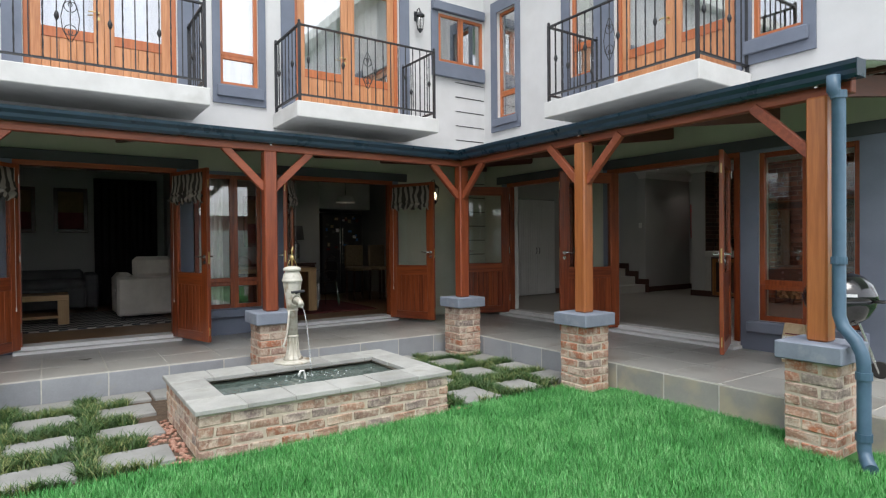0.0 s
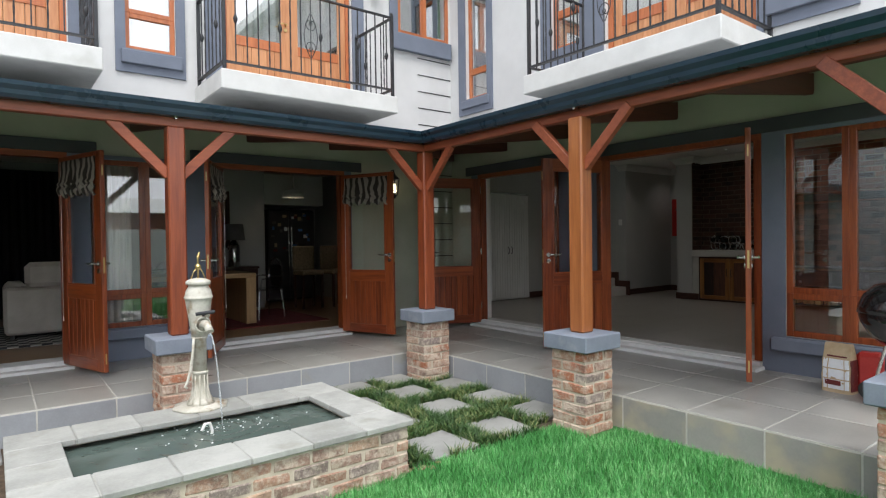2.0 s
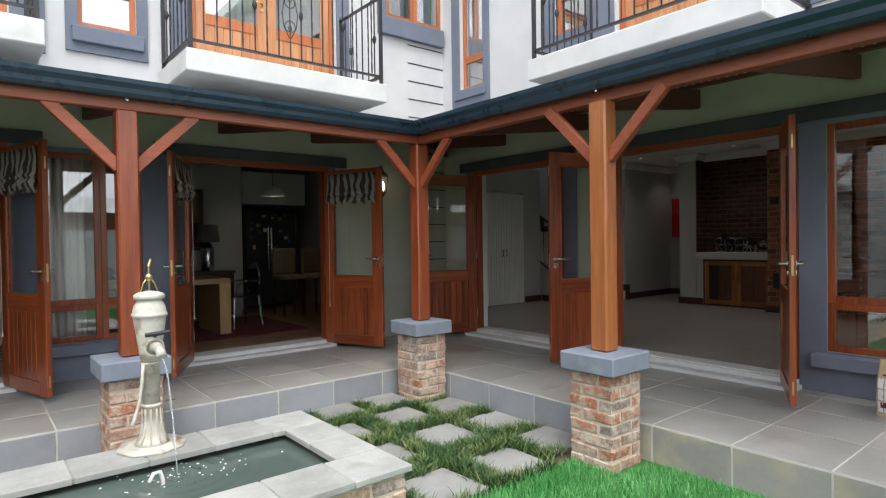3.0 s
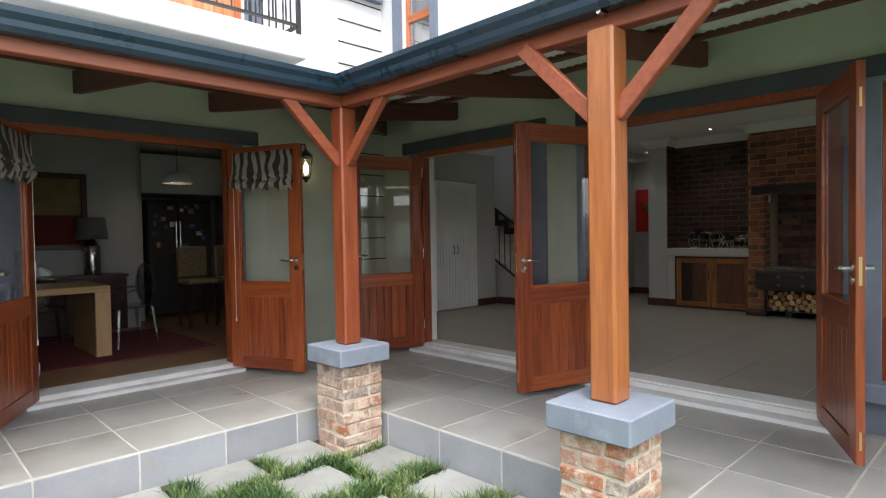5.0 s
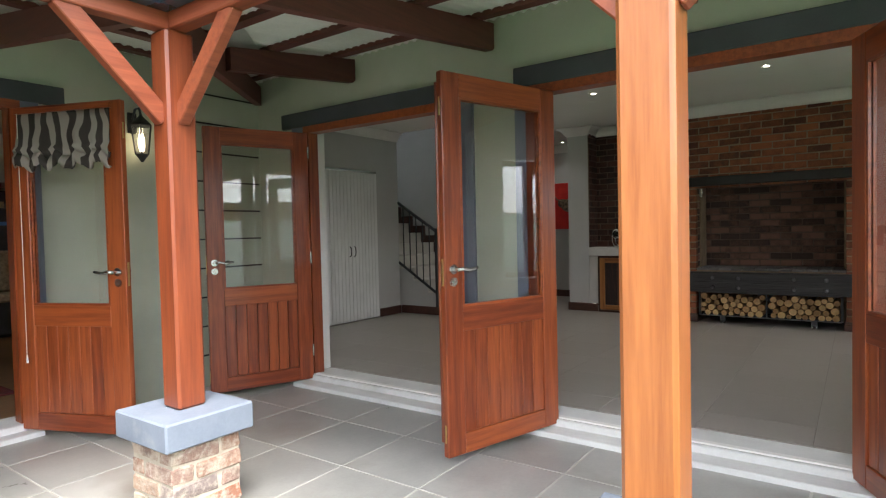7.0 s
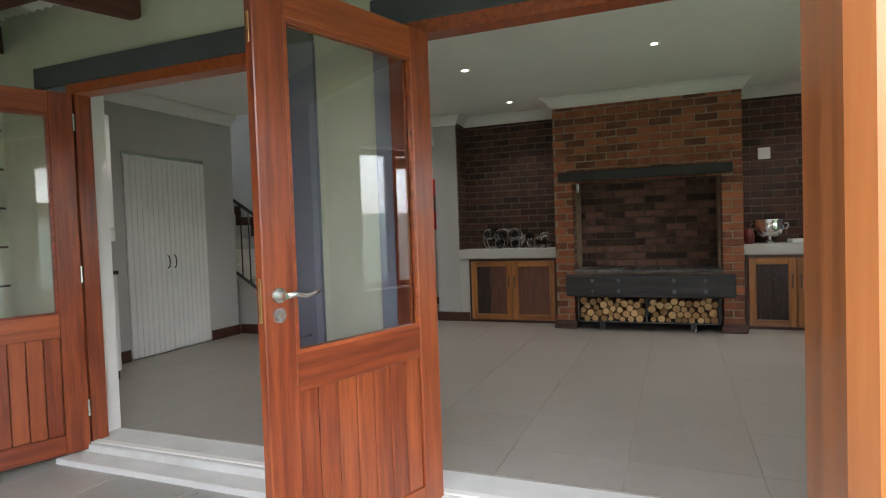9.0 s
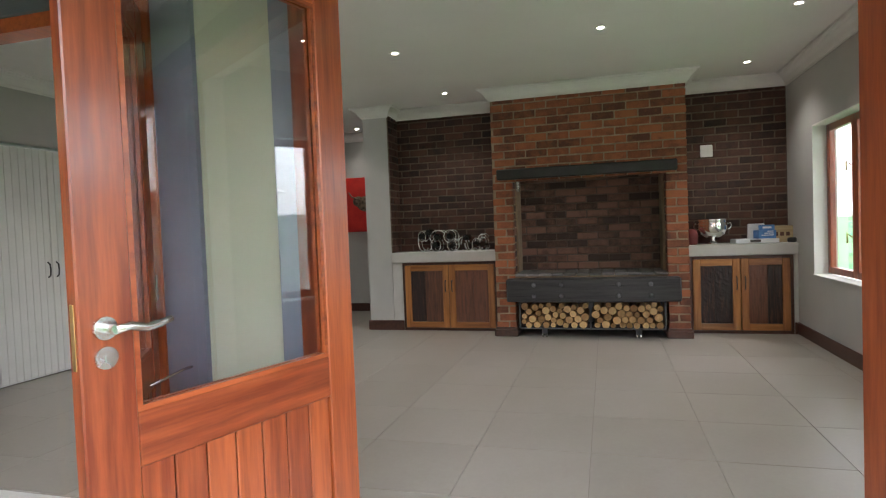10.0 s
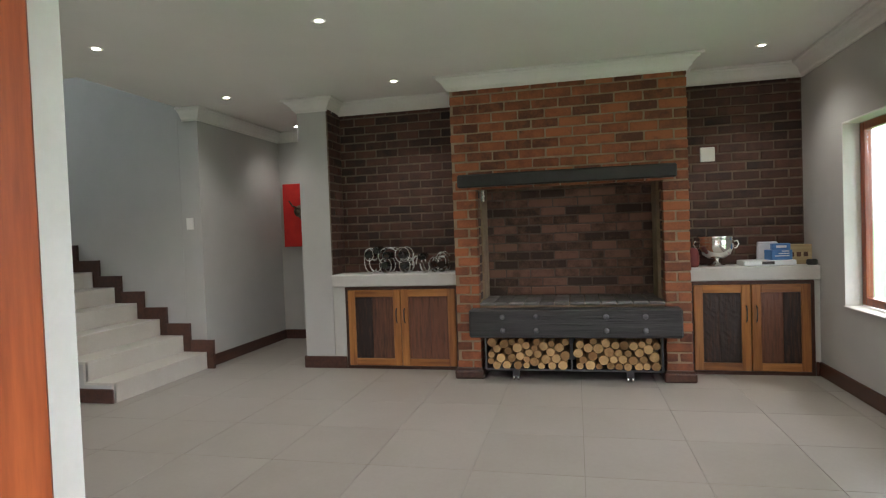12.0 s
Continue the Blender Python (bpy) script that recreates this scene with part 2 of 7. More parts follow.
def old_brick(name):
    """Tumbled second-hand brick: red, buff and grey ones mixed, with mortar smeared over the faces."""
    m, t, p = nodes(name)
    co, info = t.nodes.new("ShaderNodeTexCoord"), t.nodes.new("ShaderNodeObjectInfo")
    ad = t.nodes.new("ShaderNodeVectorMath")
    ad.operation = "MULTIPLY_ADD"
    ad.inputs[1].default_value = (1, 1, 1)
    sc = t.nodes.new("ShaderNodeMath")
    sc.operation = "MULTIPLY"
    sc.inputs[1].default_value = 31.0
    t.links.new(info.outputs["Random"], sc.inputs[0])
    t.links.new(co.outputs["Object"], ad.inputs[0])
    t.links.new(sc.outputs[0], ad.inputs[2])
    rp = t.nodes.new("ShaderNodeValToRGB")
    rp.color_ramp.interpolation = "CONSTANT"
    kinds = [(0.0, (0.40, 0.15, 0.075)), (0.14, (0.33, 0.19, 0.13)), (0.30, (0.42, 0.24, 0.165)), (0.46, (0.34, 0.215, 0.165)), (0.60, (0.47, 0.31, 0.215)), (0.74, (0.45, 0.195, 0.12)), (0.88, (0.28, 0.22, 0.195))]
    e = rp.color_ramp.elements
    e[0].color, e[1].position, e[1].color = (*kinds[0][1], 1), kinds[1][0], (*kinds[1][1], 1)
    for at, c in kinds[2:]:
        e.new(at).color = (*c, 1)
    t.links.new(info.outputs["Random"], rp.inputs["Fac"])
    last = rp.outputs["Color"]
    for scale, lo, hi, c, amount in ((8.0, 0.50, 0.66, (0.15, 0.11, 0.09), 0.6), (9.0, 0.47, 0.60, (0.60, 0.50, 0.395), 0.75), (38.0, 0.50, 0.66, (0.62, 0.53, 0.43), 0.6), (40.0, 0.56, 0.75, (0.13, 0.09, 0.07), 0.5), (70.0, 0.5, 0.8, (0.50, 0.42, 0.33), 0.3)):
        nz = t.nodes.new("ShaderNodeTexNoise")
        nz.inputs["Scale"].default_value, nz.inputs["Detail"].default_value, nz.inputs["Roughness"].default_value = scale, 5, 0.65
        mr = t.nodes.new("ShaderNodeMapRange")
        mr.inputs["From Min"].default_value, mr.inputs["From Max"].default_value, mr.inputs["To Max"].default_value = lo, hi, amount
        mx = t.nodes.new("ShaderNodeMix")
        mx.data_type = "RGBA"
        mx.inputs[7].default_value = (*c, 1)
        t.links.new(ad.outputs[0], nz.inputs["Vector"])
        t.links.new(nz.outputs["Fac"], mr.inputs["Value"])
        t.links.new(mr.outputs[0], mx.inputs[0])
        t.links.new(last, mx.inputs[6])
        last = mx.outputs[2]
    t.links.new(last, p.inputs["Base Color"])
    p.inputs["Roughness"].default_value = 0.92
    b = t.nodes.new("ShaderNodeBump")
    b.inputs["Strength"].default_value, b.inputs["Distance"].default_value = 0.8, 0.01
    t.links.new(nz.outputs["Fac"], b.inputs["Height"])
    t.links.new(b.outputs[0], p.inputs["Normal"])
    return m


M["brick"] = old_brick("tumbled_second_hand_brick")

# ---- mesh helpers ----


def bx(bm, x0, x1, y0, y1, z0, z1, bevel=0.0, m=None):
    r = bmesh.ops.create_cube(bm, size=1.0)
    vs = r["verts"]
    bmesh.ops.scale(bm, vec=(x1 - x0, y1 - y0, z1 - z0), verts=vs)
    bmesh.ops.translate(bm, vec=((x0 + x1) / 2, (y0 + y1) / 2, (z0 + z1) / 2), verts=vs)
    if m is not None:
        bmesh.ops.transform(bm, matrix=m, verts=vs)
    if bevel:
        es = list({e for v in vs for e in v.link_edges})
        bmesh.ops.bevel(bm, geom=es, offset=bevel, segments=1, affect="EDGES", clamp_overlap=True)
    return bm


def box_bm(*a, **k):
    return bx(bmesh.new(), *a, **k)


def rod(bm, p0, p1, r0, r1=None, seg=10):
    p0, p1 = Vector(p0), Vector(p1)
    d = p1 - p0
    q = d.to_track_quat("Z", "Y").to_matrix().to_4x4()
    bmesh.ops.create_cone(bm, cap_ends=True, segments=seg, radius1=r0, radius2=r0 if r1 is None else r1, depth=d.length,
                          matrix=Matrix.Translation((p0 + p1) / 2) @ q)
    return bm


def tube(bm, pts, r, seg=8, closed=False):
    pts = [Vector(p) for p in pts]
    n = len(pts)
    rings = []
    side = None
    for i, p in enumerate(pts):
        a = pts[(i - 1) % n] if closed or i else p
        b = pts[(i + 1) % n] if closed or i < n - 1 else p
        d = (b - a).normalized()
        if side is None:
            side = d.orthogonal().normalized()
        side = (side - d * side.dot(d)).normalized()
        up = d.cross(side)
        rad = r[i] if isinstance(r, (list, tuple)) else r
        rings.append([bm.verts.new(p + (side * math.cos(2 * math.pi * k / seg) + up * math.sin(2 * math.pi * k / seg)) * rad) for k in range(seg)])
    for i in range(n if closed else n - 1):
        a, b = rings[i], rings[(i + 1) % n]
        for k in range(seg):
            f = bm.faces.new((a[k], a[(k + 1) % seg], b[(k + 1) % seg], b[k]))
            f.smooth = True
    if not closed:
        bm.faces.new(rings[0][::-1])
        bm.faces.new(rings[-1])
    return bm


def lathe(bm, profile, seg=24, at=(0, 0, 0)):
    rings = [[bm.verts.new((at[0] + r * math.cos(2 * math.pi * k / seg), at[1] + r * math.sin(2 * math.pi * k / seg), at[2] + z)) for k in range(seg)] for r, z in profile]
    for a, b in zip(rings, rings[1:]):
        for k in range(seg):
            f = bm.faces.new((a[k], a[(k + 1) % seg], b[(k + 1) % seg], b[k]))
            f.smooth = True
    bm.faces.new(rings[0][::-1])
    bm.faces.new(rings[-1])
    return bm


def mesh_of(name, bm, material):
    me = bpy.data.meshes.new(name)
    bmesh.ops.recalc_face_normals(bm, faces=bm.faces)
    bm.to_mesh(me)
    bm.free()
    me.materials.append(material)
    return me


def part(name, bm, material, parent, label=""):
    ob = new(name, mesh_of(name, bm, material))
    ob.parent = parent
    return tagged(ob, label)


def thing(name, label, category, m=None, group="", kind=""):
    ob = new(name)
    ob.empty_display_size = 0.1
    if m is not None:
        ob.matrix_basis = m
    return tagged(ob, label, category, group, kind)


def solid(name, bm, material, label, category, group="", kind="", m=None):
    ob = new(name, mesh_of(name, bm, material))
    if m is not None:
        ob.matrix_basis = m
    return tagged(ob, label, category, group, kind)


def structure(name, bm, material, label="", category="wall"):
    return tagged(new(name, mesh_of(name, bm, material)), label, category, "", "structure")


def wall_bm(axis, t0, t1, a0, a1, z0, z1, holes=(), bm=None):
    """A wall of thickness t0..t1 that runs along the other axis from a0 to a1, with holes (a0, a1, z0, z1) through it."""
    bm = bm or bmesh.new()
    us = sorted({a0, a1, *[v for h in holes for v in h[:2] if a0 < v < a1]})
    zs = sorted({z0, z1, *[v for h in holes for v in h[2:] if z0 < v < z1]})
    full = {}
    for i in range(len(us) - 1):
        for j in range(len(zs) - 1):
            u, z = (us[i] + us[i + 1]) / 2, (zs[j] + zs[j + 1]) / 2
            full[i, j] = not any(h[0] < u < h[1] and h[2] < z < h[3] for h in holes)
    at = (lambda t, u, z: (t, u, z)) if axis == "x" else (lambda t, u, z: (u, t, z))
    quad = lambda *ps: bm.faces.new([bm.verts.new(at(*p)) for p in ps])
    for (i, j), f in full.items():
        if not f:
            continue
        u0, u1, w0, w1 = us[i], us[i + 1], zs[j], zs[j + 1]
        quad((t0, u0, w0), (t0, u1, w0), (t0, u1, w1), (t0, u0, w1))
        quad((t1, u0, w0), (t1, u0, w1), (t1, u1, w1), (t1, u1, w0))
        if not full.get((i - 1, j)):
            quad((t0, u0, w0), (t0, u0, w1), (t1, u0, w1), (t1, u0, w0))
        if not full.get((i + 1, j)):
            quad((t0, u1, w0), (t1, u1, w0), (t1, u1, w1), (t0, u1, w1))
        if not full.get((i, j - 1)):
            quad((t0, u0, w0), (t1, u0, w0), (t1, u1, w0), (t0, u1, w0))
        if not full.get((i, j + 1)):
            quad((t0, u0, w1), (t0, u1, w1), (t1, u1, w1), (t1, u0, w1))
    bmesh.ops.remove_doubles(bm, verts=bm.verts, dist=0.0001)
    return bm

# ---- plan ----
TERRACE, FLOOR, CEIL = 0.262, 0.34, 3.04
WX, WY, WT = 7.0, 8.65, 0.20          # outer faces of the two facades, wall thickness
EDGE_X, EDGE_Y = 5.19, 6.93           # terrace edges
TOP = 7.2
DOOR_TOP = 2.435
# openings (from, to) along the facades
LIVING, DINING = (0.12, 1.85), (3.34, 5.07)
ROOM_A, ROOM_B = (6.44, 8.00), (3.95, 5.845)

# ---- ground ----
structure("ground", bx(bmesh.new(), -400, 400, -400, 400, -0.3, 0.0), M["lawn"], "green lawn ground around the house", "lawn")
bm = box_bm(-4, EDGE_X, 4.62, EDGE_Y, -0.05, 0.006)
structure("planting_bed", bm, M["soil"], "dark soil bed between lawn and terrace", "soil")

# ---- terrace body (tiles are laid on it further down) ----
bm = box_bm(EDGE_X + 0.002, 7.2, -0.33, WY + 0.2, -0.1, TERRACE - 0.0025)
bx(bm, -4, EDGE_X + 0.002, EDGE_Y + 0.002, WY + 0.2, -0.1, TERRACE - 0.0025)
structure("terrace", bm, M["grout"], "raised grey tiled terrace along both house wings", "terrace")

# ---- facade walls: lower storey and upper storey ----
UP = 3.02
holes_l = [(*LIVING, TERRACE - 0.2, DOOR_TOP + 0.06), (*DINING, TERRACE - 0.2, DOOR_TOP + 0.06), (2.05, 2.95, 0.62, 2.45)]
structure("wall_left_wing", wall_bm("y", WY, WY + WT, -4, WX + WT, 0, UP, holes_l), M["green_wall"], "pale grey-green plaster veranda wall", "wall")
holes_r = [(*ROOM_A, TERRACE - 0.2, DOOR_TOP + 0.06), (*ROOM_B, TERRACE - 0.2, DOOR_TOP + 0.06), (2.77, 3.75, 0.60, 2.46)]
structure("wall_right_wing", wall_bm("x", WX, WX + WT, 2.45, WY, 0, UP, holes_r), M["green_wall"], "pale grey-green plaster veranda wall", "wall")
up_l = [(0.24, 1.88, 3.36, 5.62), (2.42, 2.94, 3.69, 5.62), (3.48, 5.23, 3.36, 5.62), (6.01, 6.96, 4.60, 5.42)]
structure("upper_wall_left_wing", wall_bm("y", WY, WY + WT, -4, WX + WT, UP, TOP, up_l), M["white_wall"], "off-white plaster upper storey wall", "wall")
up_r = [(4.0, 5.71, 3.36, 5.62), (6.08, 6.55, 3.95, 5.62), (7.78, 8.27, 3.66, 5.50), (3.28, 3.82, 3.74, 5.62)]
structure("upper_wall_right_wing", wall_bm("x", WX, WX + WT, -0.4, WY, UP, TOP, up_r), M["white_wall"], "off-white plaster upper storey wall", "wall")
# plaster surrounds, proud of the walls
for k, (a, b, z0, z1) in enumerate([(2.32, 3.04, 3.43, 5.8), (1.89, 2.16, 3.36, 5.8), (0.04, 0.23, 3.36, 5.8), (3.27, 3.47, 3.36, 5.8), (5.24, 5.42, 3.36, 5.8)]):
    h = [(2.42, 2.94, 3.69, 5.62)] if k == 0 else []
    structure("trim", wall_bm("y", WY - 0.03, WY - 0.002, a, b, z0, z1, h), M["blue_wall"], "blue-grey plaster surround", "trim")
for a, b, z0, z1, h in [(7.67, 8.42, 3.43, 5.7, [(7.78, 8.27, 3.66, 5.50)]), (5.74, 6.72, 3.42, 5.8, [(6.08, 6.55, 3.95, 5.62)]), (3.16, 3.92, 3.46, 5.8, [(3.28, 3.82, 3.74, 5.62)]), (3.925, 3.99, 3.42, 5.8, [])]:
    structure("trim", wall_bm("x", WX - 0.03, WX - 0.002, a, b, z0, z1, h), M["blue_wall"], "blue-grey plaster surround", "trim")
for a, b, z0, z1, d in [(2.37, 3.0, 3.52, 3.67, 0.07), (5.86, 6.965, 4.34, 4.585, 0.08), (5.86, 6.965, 5.45, 5.60, 0.09)]:
    structure("trim", box_bm(a, b, WY - d, WY - 0.004, z0, z1, bevel=0.008), M["blue_wall"], "blue-grey projecting window sill", "trim")
for a, b, z0, z1, d in [(7.72, 8.34, 3.52, 3.64, 0.06), (3.22, 3.89, 3.57, 3.72, 0.07)]:
    structure("trim", box_bm(WX - d, WX - 0.034, a, b, z0, z1, bevel=0.008), M["blue_wall"], "blue-grey projecting window sill", "trim")
structure("trim", box_bm(5.86, 6.0, WY - 0.03, WY - 0.002, 4.59, 5.44), M["blue_wall"], "blue-grey plaster surround", "trim")
# grooves drawn as thin dark strips on the corner panel, their shade given as colour
for z in (0.53, 0.78, 1.03, 1.28, 1.53, 1.78, 2.03, 2.28, 2.53, 2.78, 3.28, 3.53, 3.78, 4.03, 4.28):
    structure("trim", box_bm(6.36, 6.985, WY - 0.006, WY - 0.001, z, z + 0.014), M["dark"], "dark strip drawn for the shade of a plaster groove", "trim")
# lower surrounds: jamb bands, lintels, plinth under the window
SUR, LINTEL = 0.15, DOOR_TOP + 0.19
for o in (LIVING, DINING):
    a1 = o[1] + (SUR if o is LIVING else 0.11)
    structure("trim", wall_bm("y", WY - 0.028, WY - 0.002, o[0] - SUR, a1, TERRACE, DOOR_TOP + 0.06, [(o[0], o[1], 0, DOOR_TOP + 0.1)]), M["blue_wall"], "blue-grey plaster door jamb bands", "trim")
    structure("trim", box_bm(o[0] - 0.27, o[1] + 0.27, WY - 0.045, WY - 0.002, DOOR_TOP + 0.061, LINTEL, bevel=0.006), M["lintel"], "charcoal lintel over the doors", "lintel")
structure("trim", wall_bm("y", WY - 0.028, WY - 0.002, LIVING[1] + SUR, DINING[0] - SUR, TERRACE, DOOR_TOP + 0.06, [(2.05, 2.95, 0.62, 2.45)]), M["blue_wall"], "blue-grey plaster under the window", "trim")
structure("trim", wall_bm("x", WX - 0.028, WX - 0.002, ROOM_A[0] - 0.18, ROOM_A[1] + SUR, TERRACE, DOOR_TOP + 0.06, [(ROOM_A[0], ROOM_A[1], 0, DOOR_TOP + 0.1)]), M["blue_wall"], "blue-grey plaster door jamb bands", "trim")
structure("trim", wall_bm("x", WX - 0.028, WX - 0.002, 2.5, ROOM_B[1] + 0.08, TERRACE, DOOR_TOP + 0.06, [(ROOM_B[0], ROOM_B[1], 0, DOOR_TOP + 0.1), (2.77, 3.75, 0.60, 2.46)]), M["blue_wall"], "blue-grey plaster door and window surround", "trim")
structure("trim", box_bm(WX - 0.045, WX - 0.002, ROOM_A[0] - 0.18, ROOM_A[1] + 0.27, DOOR_TOP + 0.061, LINTEL, bevel=0.006), M["lintel"], "charcoal lintel over the doors", "lintel")
structure("trim", box_bm(WX - 0.045, WX - 0.002, 2.5, ROOM_B[1] + 0.08, DOOR_TOP + 0.061, LINTEL, bevel=0.006), M["lintel"], "charcoal lintel over the doors", "lintel")
structure("trim", box_bm(1.95, 3.05, WY - 0.10, WY - 0.03, 0.50, 0.61, bevel=0.01), M["blue_wall"], "blue-grey window sill", "trim")
structure("trim", box_bm(WX - 0.11, WX - 0.03, 2.68, 3.85, 0.47, 0.59, bevel=0.012), M["blue_wall"], "blue-grey window sill", "trim")

# thresholds: two pale steps under each door opening
for o in (LIVING, DINING):
    structure("threshold", box_bm(o[0] - 0.02, o[1] + 0.02, WY - 0.17, WY + 0.005, TERRACE - 0.01, 0.295, bevel=0.006), M["slab"], "pale painted door step", "step")
    structure("threshold", box_bm(o[0], o[1], WY - 0.06, WY + WT + 0.02, 0.28, FLOOR - 0.002, bevel=0.006), M["slab"], "pale painted door sill", "step")
for o in (ROOM_A, ROOM_B):
    structure("threshold", box_bm(WX - 0.21, WX + 0.005, o[0] - 0.02, o[1] + 0.02, TERRACE - 0.01, 0.295, bevel=0.006), M["slab"], "pale painted door step", "step")
    structure("threshold", box_bm(WX - 0.07, WX + WT + 0.02, o[0], o[1], 0.28, FLOOR - 0.002, bevel=0.006), M["slab"], "pale painted door sill", "step")
    structure("trim", box_bm(WX - 0.035, WX + 0.01, o[0] + 0.05, o[1] - 0.05, FLOOR - 0.006, FLOOR + 0.006, bevel=0.003), M["white_trim"], "white painted door track", "track")

# ---- big room behind the right wing ----
RX0, BACK, RY0, FRONT, CUP = WX + WT, 12.05, 2.90, 11.40, 9.72
COL_X, COL_Y0, COL_Y1 = 11.71, 7.28, 7.59      # plastered column beside the alcove
structure("floor", box_bm(RX0, 13.6, RY0 - 0.3, 14.0, 0.1, FLOOR - 0.004), M["room_grout"], "grout bed of the tiled floor", "floor")
structure("wall_room_south", wall_bm("y", RY0 - 0.20, RY0, WX + WT, 13.6, 0, UP + 0.2, [(10.0, 11.26, 0.98, 2.38), (8.01, 9.43, 0.98, 2.38)]), M["room_wall"], "warm grey painted room wall", "wall")
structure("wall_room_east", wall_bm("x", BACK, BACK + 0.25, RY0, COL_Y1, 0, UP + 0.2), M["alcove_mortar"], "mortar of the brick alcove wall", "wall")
structure("wall_passage", wall_bm("y", 8.67, 8.9, 11.62, 13.3, 0, UP + 0.2), M["room_wall"], "warm grey passage wall", "wall")
structure("wall_passage_end", wall_bm("x", 13.3, 13.55, 2.4, 9.0, 0, UP + 0.2), M["room_wall"], "warm grey passage end wall", "wall")
structure("wall_stairs", wall_bm("x", 11.62, 11.87, 8.902, 13.2, 0, 6.2), M["room_wall"], "grey stair wall in cool daylight", "wall")
structure("wall_cupboard", wall_bm("y", CUP, CUP + 0.15, 7.26, 10.30, 0, UP + 0.2, [(8.74, 9.82, 0.2, 2.44)]), M["room_wall"], "warm grey wall around the cupboard", "wall")
structure("wall_stair_back", wall_bm("y", 13.0, 13.2, 10.15, 11.62, 0, 6.2, [(10.4, 11.5, 3.5, 5.6)]), M["room_wall"], "grey wall behind the stairs", "wall")
structure("wall_stair_side", wall_bm("x", 10.15, 10.30, CUP + 0.152, 13.0, 0, 6.2), M["room_wall"], "grey wall beside the stairs", "wall")
bm = box_bm(RX0, 13.6, 2.45, 8.82, CEIL, CEIL + 0.17)
bx(bm, RX0, 10.30, 8.82, 13.2, CEIL, CEIL + 0.17)
structure("ceiling", bm, M["ceiling"], "white flat room ceiling", "ceiling")
structure("ceiling_stairs", box_bm(10.1, 11.9, 8.6, 13.2, 6.2, 6.3), M["ceiling"], "white ceiling above the stairs", "ceiling")
structure("wall_stair_front", box_bm(10.30, 11.62, 8.7, 8.82, CEIL + 0.17, 6.2), M["room_wall"], "grey wall over the stair opening", "wall")
structure("wall_stair_west", box_bm(10.15, 10.30, 8.7, CUP + 0.15, CEIL + 0.17, 6.2), M["room_wall"], "grey wall over the hall", "wall")
structure("column", box_bm(COL_X, BACK + 0.25, COL_Y0, COL_Y1, 0.2, CEIL), M["room_wall"], "warm grey plastered column", "column")

# ---- left wing rooms ----
structure("floor_left_wing", box_bm(-4, 7.25, WY + WT, 14, 0.2, FLOOR - 0.01), wood("oak_floor", (0.20, 0.11, 0.05), (0.34, 0.20, 0.10), "x", 0.4, 0.1), "brown wooden floor of the living rooms", "floor")
bm = box_bm(-4, 7.25, WY + WT, 14.2, 2.95, 3.15)
structure("ceiling_left_wing", bm, M["ceiling"], "white ceiling of the living rooms", "ceiling")
structure("wall_left_back", wall_bm("y", 13.6, 13.8, -4, 8.3, 0, 3.0), M["room_wall"], "grey back wall of the living rooms", "wall")
structure("wall_between_rooms", wall_bm("x", 2.45, 2.6, WY + WT, 13.6, 0, 3.0, [(11.6, 13.2, 0, 2.4)]), M["room_wall"], "grey wall between living and dining rooms", "wall")
structure("wall_dining_kitchen", wall_bm("y", 12.0, 12.15, 2.6, 5.2, 0, 3.0), M["room_wall"], "grey dining room wall", "wall")
structure("wall_far_left", wall_bm("x", -4.2, -4.0, 5, 14, 0, TOP), M["white_wall"], "plaster end wall", "wall")
structure("wall_kitchen_end", wall_bm("x", 7.0, 7.25, 8.9, 13.6, 0, 3.0), M["room_wall"], "grey kitchen end wall", "wall")
# upper rooms: floor and backs, to close them
structure("upper_floor", box_bm(-4, 7.0, 8.9, 12, 3.16, 3.40), M["ceiling"], "", "floor")
structure("upper_back_left", box_bm(-4, 7.3, 11.8, 12.0, 3.4, TOP), M["room_wall"], "", "wall")
structure("upper_back_right", box_bm(9.5, 9.7, -0.4, 8.4, 3.4, TOP), M["room_wall"], "", "wall")
structure("upper_floor_right", box_bm(7.25, 9.8, -0.4, 8.4, 3.2, 3.40), M["ceiling"], "", "floor")
structure("roof", box_bm(-4.2, 14, 8.4, 14.5, TOP, TOP + 0.25), M["zinc"], "main house roof", "roof")
structure("roof_right_wing", box_bm(6.6, 14, -0.5, 8.4, TOP, TOP + 0.25), M["zinc"], "main house roof of the right wing", "roof")

# ---- unseen garden walls and neighbours behind the walk: block low sky, fill reflections ----
structure("garden_wall", wall_bm("x", -5.0, -4.75, -8, 9, 0, 2.3), M["white_wall"], "white garden wall", "wall")
structure("garden_wall_south", wall_bm("y", -4.7, -4.5, -5, 16, 0, 2.0), M["white_wall"], "white garden wall", "wall")
nb = thing("neighbour_house", "white neighbour house with brick band and grey roof", "house", pose(2, -8.5, 0))
part("wall", box_bm(-8, 10, -3, 2, 0, 2.6), M["white_wall"], nb)
part("brick_band", box_bm(-8.05, 10.05, -3.05, 2.05, 2.0, 2.65), M["fire_brick"], nb)
rb = bmesh.new()
v = [rb.verts.new(p) for p in ((-8.5, 2.6, 2.6), (10.5, 2.6, 2.6), (10.5, -0.5, 3.3), (-8.5, -0.5, 3.3), (-8.5, -3.6, 2.6), (10.5, -3.6, 2.6))]
for q in ((0, 1, 2, 3), (3, 2, 5, 4), (0, 3, 4), (1, 5, 2), (0, 4, 5, 1)):
    rb.faces.new([v[i] for i in q])
part("roof", rb, M["zinc"], nb)
